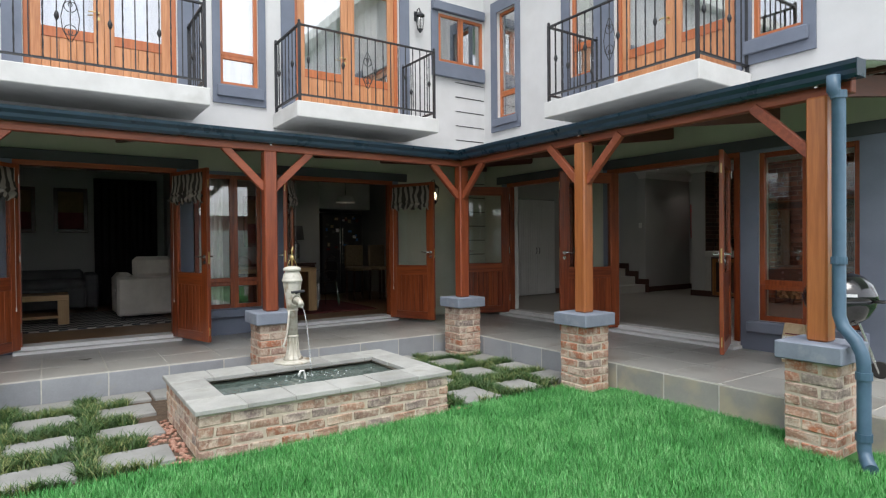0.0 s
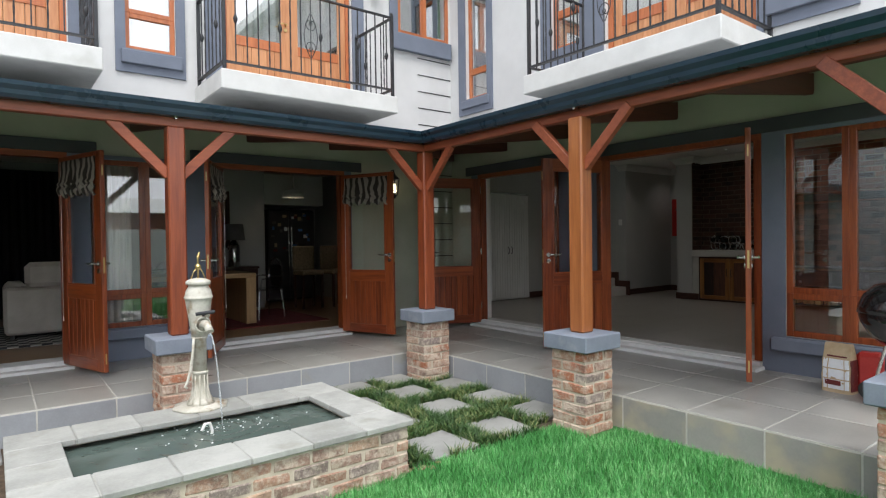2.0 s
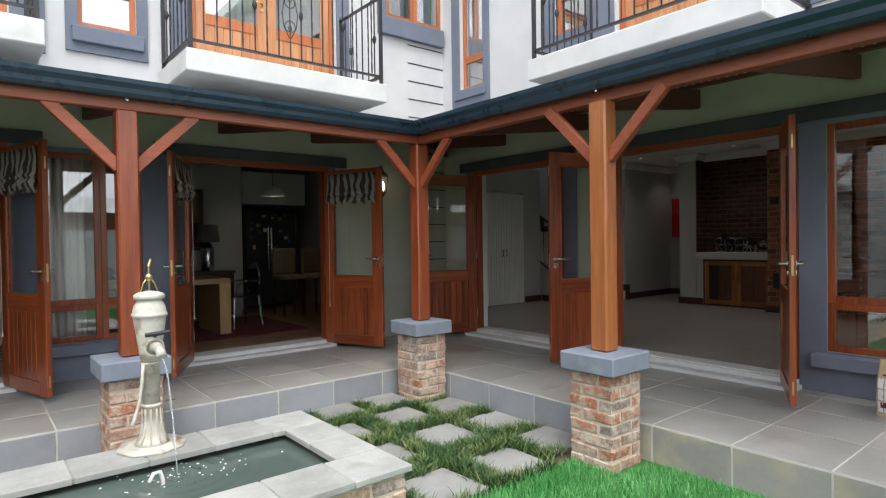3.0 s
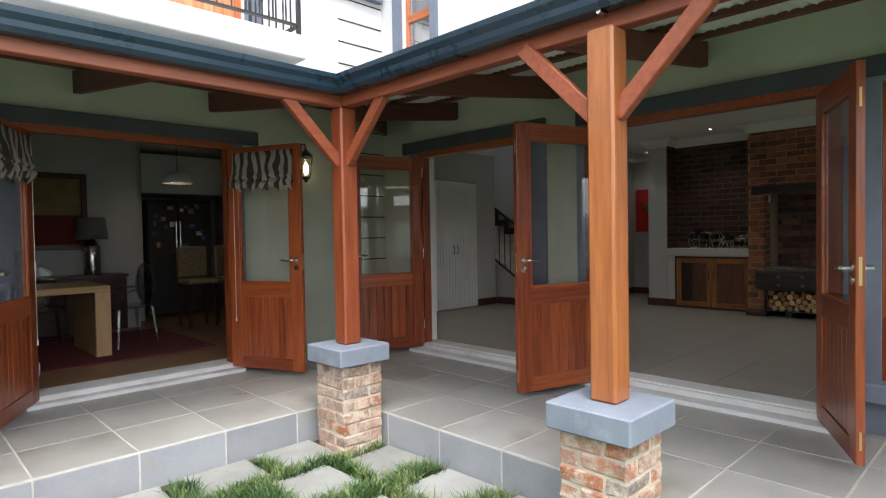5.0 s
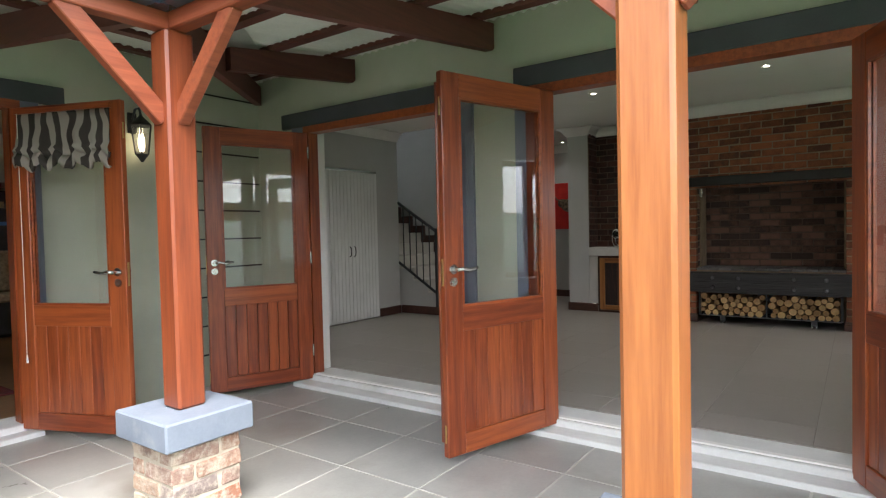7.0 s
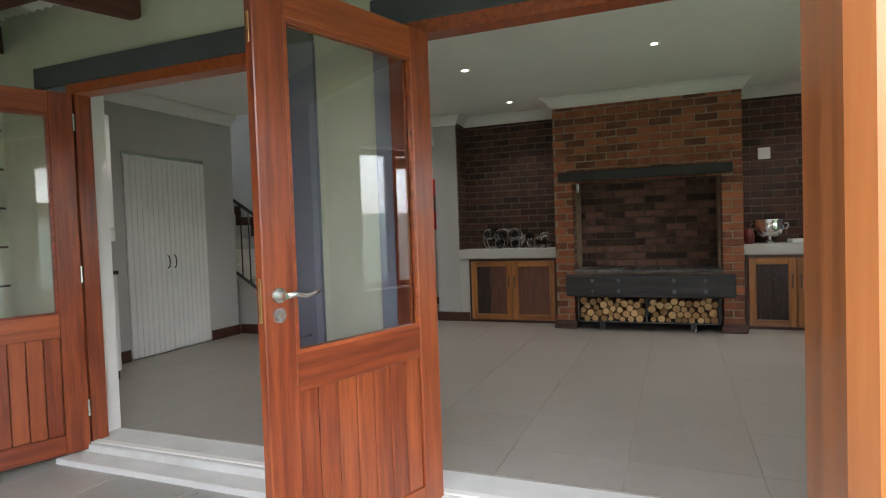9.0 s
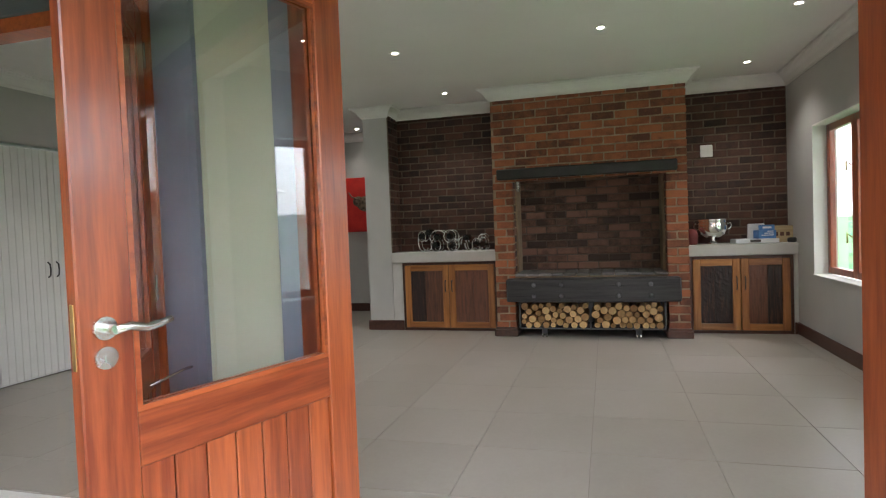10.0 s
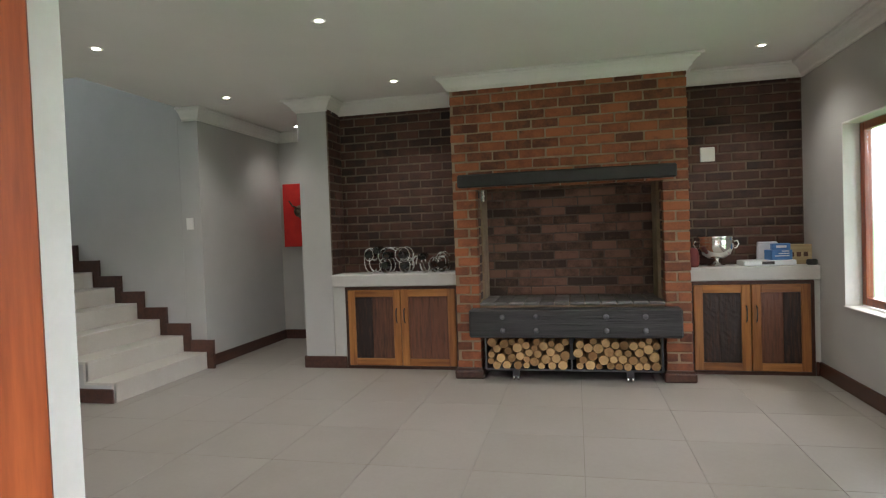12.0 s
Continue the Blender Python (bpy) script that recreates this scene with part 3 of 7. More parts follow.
# west house is out of view, added to cover some low sky
nc = thing("neighbour_house", "unseen white neighbour house with orange tiled roof", "house", pose(-9.5, 2.0, 0))
part("wall", wall_bm("x", -2, 2, -7, 9, 0, 2.9, [(2.0, 3.2, 1.9, 2.4)]), M["white_wall"], nc)
rb = bmesh.new()
v = [rb.verts.new(p) for p in ((2.5, -7.5, 2.85), (2.5, 9.5, 2.85), (0.0, 9.5, 4.2), (0.0, -7.5, 4.2), (-2.5, -7.5, 2.85), (-2.5, 9.5, 2.85))]
for q in ((0, 1, 2, 3), (3, 2, 5, 4), (0, 3, 4), (1, 5, 2), (0, 4, 5, 1)):
    rb.faces.new([v[i] for i in q])
part("roof", rb, M["clay"], nc, "orange clay tile roof")

# ---- veranda timber ----
POSTS = [(-0.3, 6.63), (2.43, 6.63), (5.0, 6.63), (4.962, 4.47), (4.97, 2.275)]
BEAM0, BEAM1 = 2.495, 2.655
PW = 0.0685


def brick_mesh(name, l, w, h, mat, rng):
    worn = 0.0065 if mat is M["brick"] else 0.0025
    bm = box_bm(-l / 2, l / 2, -w / 2, w / 2, -h / 2, h / 2)
    for v in bm.verts:
        v.co += Vector([rng.uniform(-worn, worn) for _ in range(3)])
    bmesh.ops.bevel(bm, geom=bm.edges[:], offset=0.004 + worn * 0.5, segments=1, affect="EDGES", clamp_overlap=True)
    return mesh_of(name, bm, mat)


BRICKS = {}


def brick(parent, x, y, z, l, w, h, mat, turn=0.0, rng=random):
    key = (round(l, 3), round(w, 3), round(h, 3), mat.name, rng.randrange(5))
    if key not in BRICKS:
        BRICKS[key] = brick_mesh("brick", l, w, h, mat, rng)
    ob = new("brick", BRICKS[key])
    ob.parent = parent
    ob.matrix_basis = pose(x, y, z, rng.uniform(-0.6, 0.6), rng.uniform(-0.6, 0.6), turn + rng.uniform(-0.5, 0.5))
    return ob


def pier(x, y):
    p = thing("brick_pier", "weathered face-brick pier with blue-grey cap", "pier", pose(x, y, 0), "veranda piers")
    s = 0.17
    part("core", box_bm(-s + 0.006, s - 0.006, -s + 0.006, s - 0.006, -0.05, 0.66), M["mortar"], p, "sandy mortar core")
    part("cap", box_bm(-0.217, 0.217, -0.217, 0.217, 0.65, 0.775, bevel=0.008), M["cap"], p, "blue-grey painted cap")
    h, rows = 0.071, 8
    rng = random.Random(int(x * 100 + y * 10))
    for r in range(rows):
        z = 0.042 + r * 0.0815 - 0.01
        for side in range(4):
            # a stretcher and a header on each face, swapped course by course
            for u0, u1 in [(-s, s - 0.115)] if r % 2 else [(-s + 0.115, s)]:
                c, d = (u0 + u1) / 2, s - 0.05
                ang = side * 90
                q = pose(0, 0, 0, 0, 0, ang) @ Vector((c, -d, z))
                brick(p, q.x, q.y, q.z, u1 - u0, 0.1 + rng.uniform(0, 0.002), h, M["brick"], ang, rng)
    return p


def post(x, y, along, mat=M["post"]):
    """A square post with two curved-in braces along each beam it carries."""
    p = thing("veranda_post", "square orange-brown timber post with diagonal braces", "post", pose(x, y, 0.775), "veranda posts")
    part("shaft", box_bm(-PW, PW, -PW, PW, 0, BEAM0 - 0.775, bevel=0.012), mat, p)
    for d in along:
        n = Vector((d[0], d[1], 0))
        bm = bmesh.new()
        a = n * 0.05 + Vector((0, 0, BEAM0 - 0.775 - 0.40))
        b = n * 0.47 + Vector((0, 0, BEAM0 - 0.775 + 0.02))
        ln = (b - a).length
        q = (b - a).to_track_quat("X", "Z").to_matrix().to_4x4()
        bx(bm, 0, ln, -0.027, 0.027, -0.04, 0.04, bevel=0.005, m=Matrix.Translation(a) @ q)
        part("brace", bm, M["beam_x"], p, "red-brown diagonal brace")
    bm = bmesh.new()
    for s in (-1, 1):
        rod(bm, (0, 0, BEAM0 - 0.775 + 0.07), (0.07 * s if along[0][1] else 0, 0.07 * s if along[0][0] else 0, BEAM0 - 0.775 + 0.07), 0.012)
    part("bolt", bm, M["steel"], p, "steel bolt head")
    return p


for x, y in POSTS:
    pier(x, y)
post(-0.3, 6.63, [(1, 0), (-1, 0)])
post(2.43, 6.63, [(1, 0), (-1, 0)])
post(5.0, 6.63, [(-1, 0), (0, -1)])
post(4.962, 4.47, [(0, 1), (0, -1)], M["post_orange"])
post(4.97, 2.275, [(0, 1)], M["post_orange"])
solid("veranda_beam", box_bm(-4, 5.04, 6.59, 6.67, BEAM0, BEAM1, bevel=0.006), M["beam_x"], "red-stained timber beam on the veranda posts", "beam", "veranda beams")
solid("veranda_beam", box_bm(4.96, 5.04, 2.08, 6.588, BEAM0, BEAM1, bevel=0.006), M["beam_y"], "red-stained timber beam on the veranda posts", "beam", "veranda beams")


def gutter_profile():
    # ogee gutter, open at the top; u outwards, w up
    return [(0.0, 0.0), (0.075, 0.0), (0.095, 0.025), (0.100, 0.055), (0.125, 0.085), (0.130, 0.115), (0.120, 0.115), (0.115, 0.09), (0.090, 0.06), (0.085, 0.03), (0.07, 0.01), (0.008, 0.01), (0.008, 0.115), (0.0, 0.115)]


def gutter():
    bm = bmesh.new()
    gz = BEAM1 - 0.085
    prof = gutter_profile()
    # far left, corner, near end: u points to the garden
    stations = [lambda u, w: (-4.0, 6.588 - u, gz + w), lambda u, w: (4.958 - u, 6.588 - u, gz + w), lambda u, w: (4.958 - u, 2.0, gz + w)]
    rings = [[bm.verts.new(s(u, w)) for u, w in prof] for s in stations]
    for a, b in zip(rings, rings[1:]):
        for k in range(len(prof)):
            bm.faces.new((a[k], a[(k + 1) % len(prof)], b[(k + 1) % len(prof)], b[k]))
    g = thing("gutter", "dark blue painted metal roof gutter", "gutter", pose(0, 0, 0))
    part("channel", bm, M["gutter"], g)
    part("end_cap", box_bm(4.826, 4.962, 1.994, 2.0, gz, gz + 0.117), M["gutter"], g)
    return g


gutter()


def downpipe():
    g = thing("downpipe", "slate-blue rain pipe with swan neck beside the pier", "pipe", pose(4.84, 2.14, 0))
    bm = bmesh.new()
    pts = [(0, 0, 2.60), (0, 0, 2.50), (0.03, -0.02, 2.45), (0.03, -0.02, 0.98), (0.02, -0.05, 0.90), (0.0, -0.13, 0.82), (-0.01, -0.17, 0.74), (-0.01, -0.18, 0.66), (-0.01, -0.18, 0.12), (-0.03, -0.20, 0.06), (-0.12, -0.26, 0.03)]
    tube(bm, pts, 0.042, 12)
    part("pipe", bm, M["downpipe"], g)
    for z in (2.47, 1.35, 0.60, 0.20):
        o = (0.03, -0.02) if z > 1.0 else (-0.01, -0.18)
        part("collar", rod(bmesh.new(), (o[0], o[1], z - 0.025), (o[0], o[1], z + 0.025), 0.05, seg=12), M["downpipe"], g)


downpipe()


def roof_sheet(lift=0.0, bm=None, kind=0):
    """Corrugated sheet on both lean-to roofs, in one mesh with its real waves."""
    bm = bm or bmesh.new()
    z0, z1 = BEAM1 + 0.027 + lift, 3.0 + lift
    step, amp = 0.019, 0.011

    def strip(n, p):
        prev = None
        for i in range(n):
            w = amp * math.sin(i * math.pi / 2)
            a, b = p(i, w)
            cur = (bm.verts.new(a), bm.verts.new(b))
            if prev:
                f = bm.faces.new((prev[0], cur[0], cur[1], prev[1]))
                f.smooth = True
                f.material_index = kind
            prev = cur
    slope = (z1 - z0) / (WX - 4.92)
    # right wing: waves side by side along y, mitred at the valley
    n = int((8.655 - 2.0) / step) + 1
    strip(n, lambda i, w: ((4.92 + max(0, 2.0 + i * step - 6.62), 2.0 + i * step, z0 + slope * max(0, 2.0 + i * step - 6.62) + w), (WX + 0.03, 2.0 + i * step, z1 + w)))
    n = int((7.0 + 4.0) / step) + 2
    strip(n, lambda i, w: ((-4.0 + i * step, 6.55 + max(0, -4.0 + i * step - 4.99), z0 + slope * max(0, -4.0 + i * step - 4.99) + w), (-4.0 + i * step, WY + 0.03, z1 + w)))
    return bm


rs = structure("veranda_roof", roof_sheet(0.004, roof_sheet(), 1), M["zinc"], "galvanised corrugated veranda roof sheet", "roof")

rs.data.materials.append(M["roof_top"])

# rafters and purlins under the sheet
slope = (3.0 - BEAM1 - 0.027) / (WX - 4.92)


def rafter_x(y, x0=4.95, x1=WX - 0.06):
    """Rafter from the beam to just short of the wall, its lower end corner cut away."""
    bm = bmesh.new()
    top = lambda x: BEAM1 - 0.018 + slope * (x - 4.92)
    side = [(x0, top(x0) - 0.15), (x1 - 0.02, top(x1) - 0.185), (x1, top(x1) - 0.165), (x1, top(x1)), (x0, top(x0))]
    a, b = ([bm.verts.new((x, y + d, z)) for x, z in side] for d in (-0.028, 0.028))
    bm.faces.new(a)
    bm.faces.new(b[::-1])
    for k in range(5):
        bm.faces.new((a[k], b[k], b[(k + 1) % 5], a[(k + 1) % 5]))
    return bm


def hanger(x, y, z):
    solid("rafter_strap", box_bm(x - 0.002, x + 0.002, y - 0.012, y + 0.012, z - 0.13, z + 0.05), M["steel"], "galvanised strap tying the batten to a rafter", "strap", "roof straps")


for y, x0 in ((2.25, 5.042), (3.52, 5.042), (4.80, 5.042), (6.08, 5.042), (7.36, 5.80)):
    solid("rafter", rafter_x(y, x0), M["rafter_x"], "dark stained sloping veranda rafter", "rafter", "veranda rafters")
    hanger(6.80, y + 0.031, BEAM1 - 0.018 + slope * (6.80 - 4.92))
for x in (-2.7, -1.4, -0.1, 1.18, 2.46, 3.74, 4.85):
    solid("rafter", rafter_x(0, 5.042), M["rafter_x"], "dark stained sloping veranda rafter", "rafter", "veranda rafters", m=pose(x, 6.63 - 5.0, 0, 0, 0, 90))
for x in (5.55, 6.15, 6.75):
    z = BEAM1 - 0.018 + slope * (x - 4.92)
    solid("purlin", box_bm(x - 0.035, x + 0.035, 2.0, 6.63 + (x - 5.0), z + 0.002, z + 0.034), M["rafter_y"], "dark roof batten under the sheet", "batten", "veranda battens")
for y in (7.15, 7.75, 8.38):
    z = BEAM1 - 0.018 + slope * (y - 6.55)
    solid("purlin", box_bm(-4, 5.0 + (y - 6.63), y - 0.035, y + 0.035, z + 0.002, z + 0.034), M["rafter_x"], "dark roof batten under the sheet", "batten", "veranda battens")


# folded sheet-metal valley under the mitre of the two roof sheets
vf = bmesh.new()
rows = []
for x in (4.97, WX - 0.16):
    zc = BEAM1 + 0.027 + slope * (x - 4.92) - 0.022
    rows.append([vf.verts.new((x + d, x + 1.63 - d, zc + slope * abs(d))) for d in (0.15, 0.0, -0.15)])
for k in (0, 1):
    vf.faces.new((rows[0][k], rows[0][k + 1], rows[1][k + 1], rows[1][k]))
fl = structure("valley_flashing", bmesh.ops.solidify(vf, geom=vf.faces[:], thickness=0.002) and vf, M["zinc"], "folded metal valley strip", "roof")
# valley rafter over the corner post
vr = bmesh.new()
va, vb = Vector((5.02, 6.65, BEAM1 - 0.10)), Vector((WX - 0.05, WY - 0.07, 2.85))
bx(vr, 0, (vb - va).length, -0.03, 0.03, -0.09, 0.08, m=Matrix.Translation(va) @ (vb - va).to_track_quat("X", "Z").to_matrix().to_4x4())
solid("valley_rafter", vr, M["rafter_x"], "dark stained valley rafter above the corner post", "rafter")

# ---- doors ----
LEAF_H, LEAF_W = 2.12, 0.845


def handle_parts(parent, x, z, side, point):
    """Rose, curved lever and key plate; side: -1 or 1 along y, point: way of the lever along x."""
    y = side * 0.023
    bm = rod(bmesh.new(), (x, y, z), (x, y + side * 0.009, z), 0.027, seg=18)
    rod(bm, (x, y, z), (x, y + side * 0.05, z), 0.011)
    tube(bm, [(x, y + side * 0.05, z), (x + point * 0.03, y + side * 0.055, z + 0.004), (x + point * 0.07, y + side * 0.055, z - 0.006), (x + point * 0.10, y + side * 0.053, z - 0.002), (x + point * 0.135, y + side * 0.052, z + 0.006)], [0.012, 0.011, 0.0105, 0.010, 0.008], 10)
    part("handle", bm, M["steel"], parent, "brushed steel lever handle")
    bm = rod(bmesh.new(), (x, y, z - 0.068), (x, y + side * 0.007, z - 0.068), 0.026, seg=18)
    bx(bm, x - 0.004, x + 0.004, y + side * 0.006 - 0.002, y + side * 0.006 + 0.004, z - 0.082, z - 0.062)
    part("key_plate", bm, M["steel"], parent, "round steel key plate")


def door_leaf(hinge, free, flip=1, name="glazed_door", label="open red-brown timber door, glazed above and boarded below", top=DOOR_TOP - 0.005, boards=7, w=LEAF_W, sides=(1, -1)):
    """Leaf that hangs at hinge and reaches towards free."""
    d = Vector((free[0] - hinge[0], free[1] - hinge[1]))
    ang = math.degrees(math.atan2(d.y, d.x))
    z0 = top - LEAF_H
    lf = thing(name, label, "door", pose(hinge[0], hinge[1], z0, 0, 0, ang), "veranda doors")
    st, th = 0.125, 0.022
    part("stile", box_bm(0.0, st, -th, th, 0, LEAF_H, bevel=0.004), M["door_z"], lf)
    part("stile", box_bm(w - st, w, -th, th, 0, LEAF_H, bevel=0.004), M["door_z"], lf)
    part("rail", box_bm(st, w - st, -th + 0.001, th - 0.001, LEAF_H - 0.13, LEAF_H, bevel=0.003), M["door_x"], lf)
    part("rail", box_bm(st, w - st, -th + 0.001, th - 0.001, 0.69, 0.825, bevel=0.003), M["door_x"], lf)
    part("rail", box_bm(st, w - st, -th + 0.001, th - 0.001, 0.0, 0.115, bevel=0.003), M["door_x"], lf)
    bw = (w - 2 * st) / boards
    for k in range(boards):
        part("board", box_bm(st + k * bw + 0.002, st + (k + 1) * bw - 0.002, -0.011, 0.011, 0.115, 0.69, bevel=0.003), M["door_z"], lf)
    g0, g1, h0, h1 = st, w - st, 0.825, LEAF_H - 0.13
    bm = bmesh.new()
    for s in (-1, 1):
        ya, yb = (0.004, 0.018) if s > 0 else (-0.018, -0.004)
        bx(bm, g0, g0 + 0.014, ya, yb, h0, h1)
        bx(bm, g1 - 0.014, g1, ya, yb, h0, h1)
        bx(bm, g0 + 0.014, g1 - 0.014, ya, yb, h0, h0 + 0.014)
        bx(bm, g0 + 0.014, g1 - 0.014, ya, yb, h1 - 0.014, h1)
    part("glazing_bead", bm, M["door_x"], lf)
    pane = part("pane", box_bm(g0, g1, -0.002, 0.002, h0, h1), M["door_glass"], lf, "clear glass pane")
    pane.visible_shadow = False
    for side in sides:
        handle_parts(lf, w - 0.055, 1.04, side, -1)
    part("lock_plate", box_bm(w - 0.001, w + 0.002, -0.008, 0.008, 0.95, 1.10, bevel=0.0005), M["brass"], lf, "brass lock plate")
    for z in (0.12, LEAF_H - 0.2):
        part("bolt", box_bm(w - 0.001, w + 0.003, -0.006, 0.006, z - 0.04, z + 0.06, bevel=0.001), M["brass"], lf, "brass flush bolt")
    for z in (0.2, 1.0, LEAF_H - 0.22):
        part("hinge", rod(bmesh.new(), (0.0, flip * 0.026, z), (0.0, flip * 0.026, z + 0.1), 0.007), M["steel"], lf, "steel hinge")
    return lf


def frame_of(axis, at, o):
    f = thing("door_frame", "red-brown timber door frame set in the wall", "door frame", pose(0, 0, 0), "veranda door frames", "structure")
    for a0, a1 in ((o[0] + 0.004, o[0] + 0.07), (o[1] - 0.07, o[1] - 0.004)):
        part("jamb", box_bm(at - 0.035, at + 0.07, a0, a1, FLOOR, DOOR_TOP) if axis == "x" else box_bm(a0, a1, at - 0.035, at + 0.07, FLOOR, DOOR_TOP), M["door_z"], f)
    b = box_bm(at - 0.035, at + 0.07, o[0], o[1], DOOR_TOP, DOOR_TOP + 0.06) if axis == "x" else box_bm(o[0], o[1], at - 0.035, at + 0.07, DOOR_TOP, DOOR_TOP + 0.06)
    part("head", b, M["door_x"], f)


for o in (LIVING, DINING):
    frame_of("y", WY, o)
for o in (ROOM_A, ROOM_B):
    frame_of("x", WX, o)
door_leaf((5.02, 8.60), (5.345, 7.83))
door_leaf((3.40, 8.60), (3.03, 7.86))
door_leaf((1.80, 8.60), (2.05, 7.82))
door_leaf((0.16, 8.60), (-0.35, 7.94))
door_leaf((6.95, 7.94), (6.16, 8.26))
door_leaf((6.95, 6.49), (6.29, 6.06), w=0.80, sides=())
door_leaf((6.96, 5.655), (6.09, 5.915), w=0.905, sides=(1,), flip=-1)
door_leaf((6.95, 4.07), (6.15, 3.70))


# ---- windows ----
def sash(parent, axis, at, a0, a1, z0, z1, mat, bar=0.05, depth=0.05, sign=1):
    """Frame bars and one pane in a rectangle; axis: the wall's normal."""
    def b(u0, u1, w0, w1, d0=-depth / 2, d1=depth / 2, bevel=0.004):
        return box_bm(at + d0, at + d1, u0, u1, w0, w1, bevel=bevel) if axis == "x" else box_bm(u0, u1, at + d0, at + d1, w0, w1, bevel=bevel)
    for q in ((a0, a0 + bar, z0, z1), (a1 - bar, a1, z0, z1), (a0 + bar, a1 - bar, z0, z0 + bar), (a0 + bar, a1 - bar, z1 - bar, z1)):
        part("frame_bar", b(*q), mat, parent)
    g = part("pane", b(a0 + bar, a1 - bar, z0 + bar, z1 - bar, -0.002, 0.002, 0), M["sky_glass" if z0 > 3.1 else "glass"], parent, "clear glass pane")
    g.visible_shadow = False


def window(name, label, axis, at, spans, mat, group="", bar=0.05):
    w = thing(name, label, "window", pose(0, 0, 0), group, "structure")
    for a0, a1, z0, z1 in spans:
        sash(w, axis, at, a0, a1, z0, z1, mat, bar)
    return w


fabric = surface("white_curtain", (0.72, 0.72, 0.69), (0.84, 0.84, 0.80), 0.9, 3, fine=200, bump=0.05)
# pale bluish blinds; their tone also stands in for sky reflected in panes
sky_pane_fabric = surface("sky_pane_blind_cloth", (0.45, 0.50, 0.54), (0.60, 0.65, 0.68), 0.9, 3, fine=200, bump=0.05)
window("window_1", "tall wooden window with two lights upstairs", "y", WY + 0.06, [(2.42, 2.94, 4.10, 5.62), (2.42, 2.94, 3.69, 4.10)], M["window_wood"])
window("window_2", "small wooden casement window by the corner", "y", WY + 0.02, [(6.01, 6.485, 4.60, 5.42), (6.485, 6.96, 4.60, 5.42)], M["window_wood"])
window("window_3", "narrow wooden window in blue-grey surround", "x", WX + 0.08, [(7.78, 8.27, 4.08, 5.50), (7.78, 8.27, 3.66, 4.08)], M["window_wood"], bar=0.045)
window("window_4", "wooden upstairs window above the gutter", "x", WX + 0.06, [(3.28, 3.82, 3.74, 5.62)], M["window_wood"])
window("window_5", "narrow wooden side light on the balcony", "x", WX + 0.06, [(6.08, 6.55, 4.4, 5.62), (6.08, 6.55, 3.95, 4.4)], M["window_wood"])
window("window_6", "red-brown veranda window with curtains", "y", WY + 0.03, [(2.07, 2.58, 0.98, 2.45), (2.58, 2.95, 0.98, 2.45), (2.07, 2.58, 0.62, 0.98), (2.58, 2.95, 0.62, 0.98)], M["door_z"], bar=0.055)
window("window_7", "red-brown veranda window in blue-grey wall", "x", WX + 0.03, [(3.25, 3.75, 1.0, 2.46), (2.77, 3.25, 1.0, 2.46), (3.25, 3.75, 0.60, 1.0), (2.77, 3.25, 0.60, 1.0)], M["door_z"], bar=0.055)
w8 = window("window_8", "dark wooden casement window in the brick room", "y", RY0 - 0.14, [(10.63, 11.25, 1.0, 2.365), (10.01, 10.63, 1.0, 2.365)], M["door_z"], bar=0.06)
for z in (1.35, 1.95):
    part("stay", tube(bmesh.new(), [(10.66, RY0 - 0.10, z), (10.64, RY0 - 0.06, z + 0.03), (10.64, RY0 - 0.06, z - 0.05)], 0.008), M["brass"], w8, "brass window stay")
window("window_9", "red-brown three-light casement window beside the doors", "y", RY0 - 0.14, [(8.02, 8.42, 1.0, 2.365), (8.42, 8.93, 1.0, 2.365), (8.93, 9.42, 1.0, 2.365)], M["door_z"], bar=0.06)
structure("window_sill", box_bm(8.012, 9.428, RY0 - 0.12, RY0 + 0.012, 0.982, 0.992, bevel=0.005), M["white_trim"], "white window sill", "sill")
structure("window_reveal", wall_bm("y", RY0 - 0.11, RY0 + 0.001, 8.012, 9.428, 0.985, 2.378, [(8.022, 9.418, 0.9, 2.368)]), M["white_trim"], "white window reveal", "trim")
structure("window_sill", box_bm(10.002, 11.258, RY0 - 0.12, RY0 + 0.012, 0.982, 0.992, bevel=0.005), M["white_trim"], "white window sill", "sill")
structure("window_reveal", wall_bm("y", RY0 - 0.11, RY0 + 0.001, 10.002, 11.258, 0.985, 2.378, [(10.012, 11.248, 0.9, 2.368)]), M["white_trim"], "white window reveal", "trim")


def curtain(x0, x1, y, z0, z1, mat, label, waves=9, amp=0.03, name="curtain"):
    bm = bmesh.new()
    n = waves * 8
    rows = [(z0, 1.0), ((z0 + z1) / 2, 0.9), (z1, 0.7)]
    grid = [[bm.verts.new((x0 + (x1 - x0) * i / n, y + amp * k * math.sin(i * math.pi / 4 + 0.4 * math.sin(i * 0.7)), z)) for i in range(n + 1)] for z, k in rows]
    for a, b in zip(grid, grid[1:]):
        for i in range(n):
            f = bm.faces.new((a[i], a[i + 1], b[i + 1], b[i]))
            f.smooth = True
    ob = solid(name, bm, mat, label, "curtain")
    md = ob.modifiers.new("thick", "SOLIDIFY")
    md.thickness = 0.004
    return ob


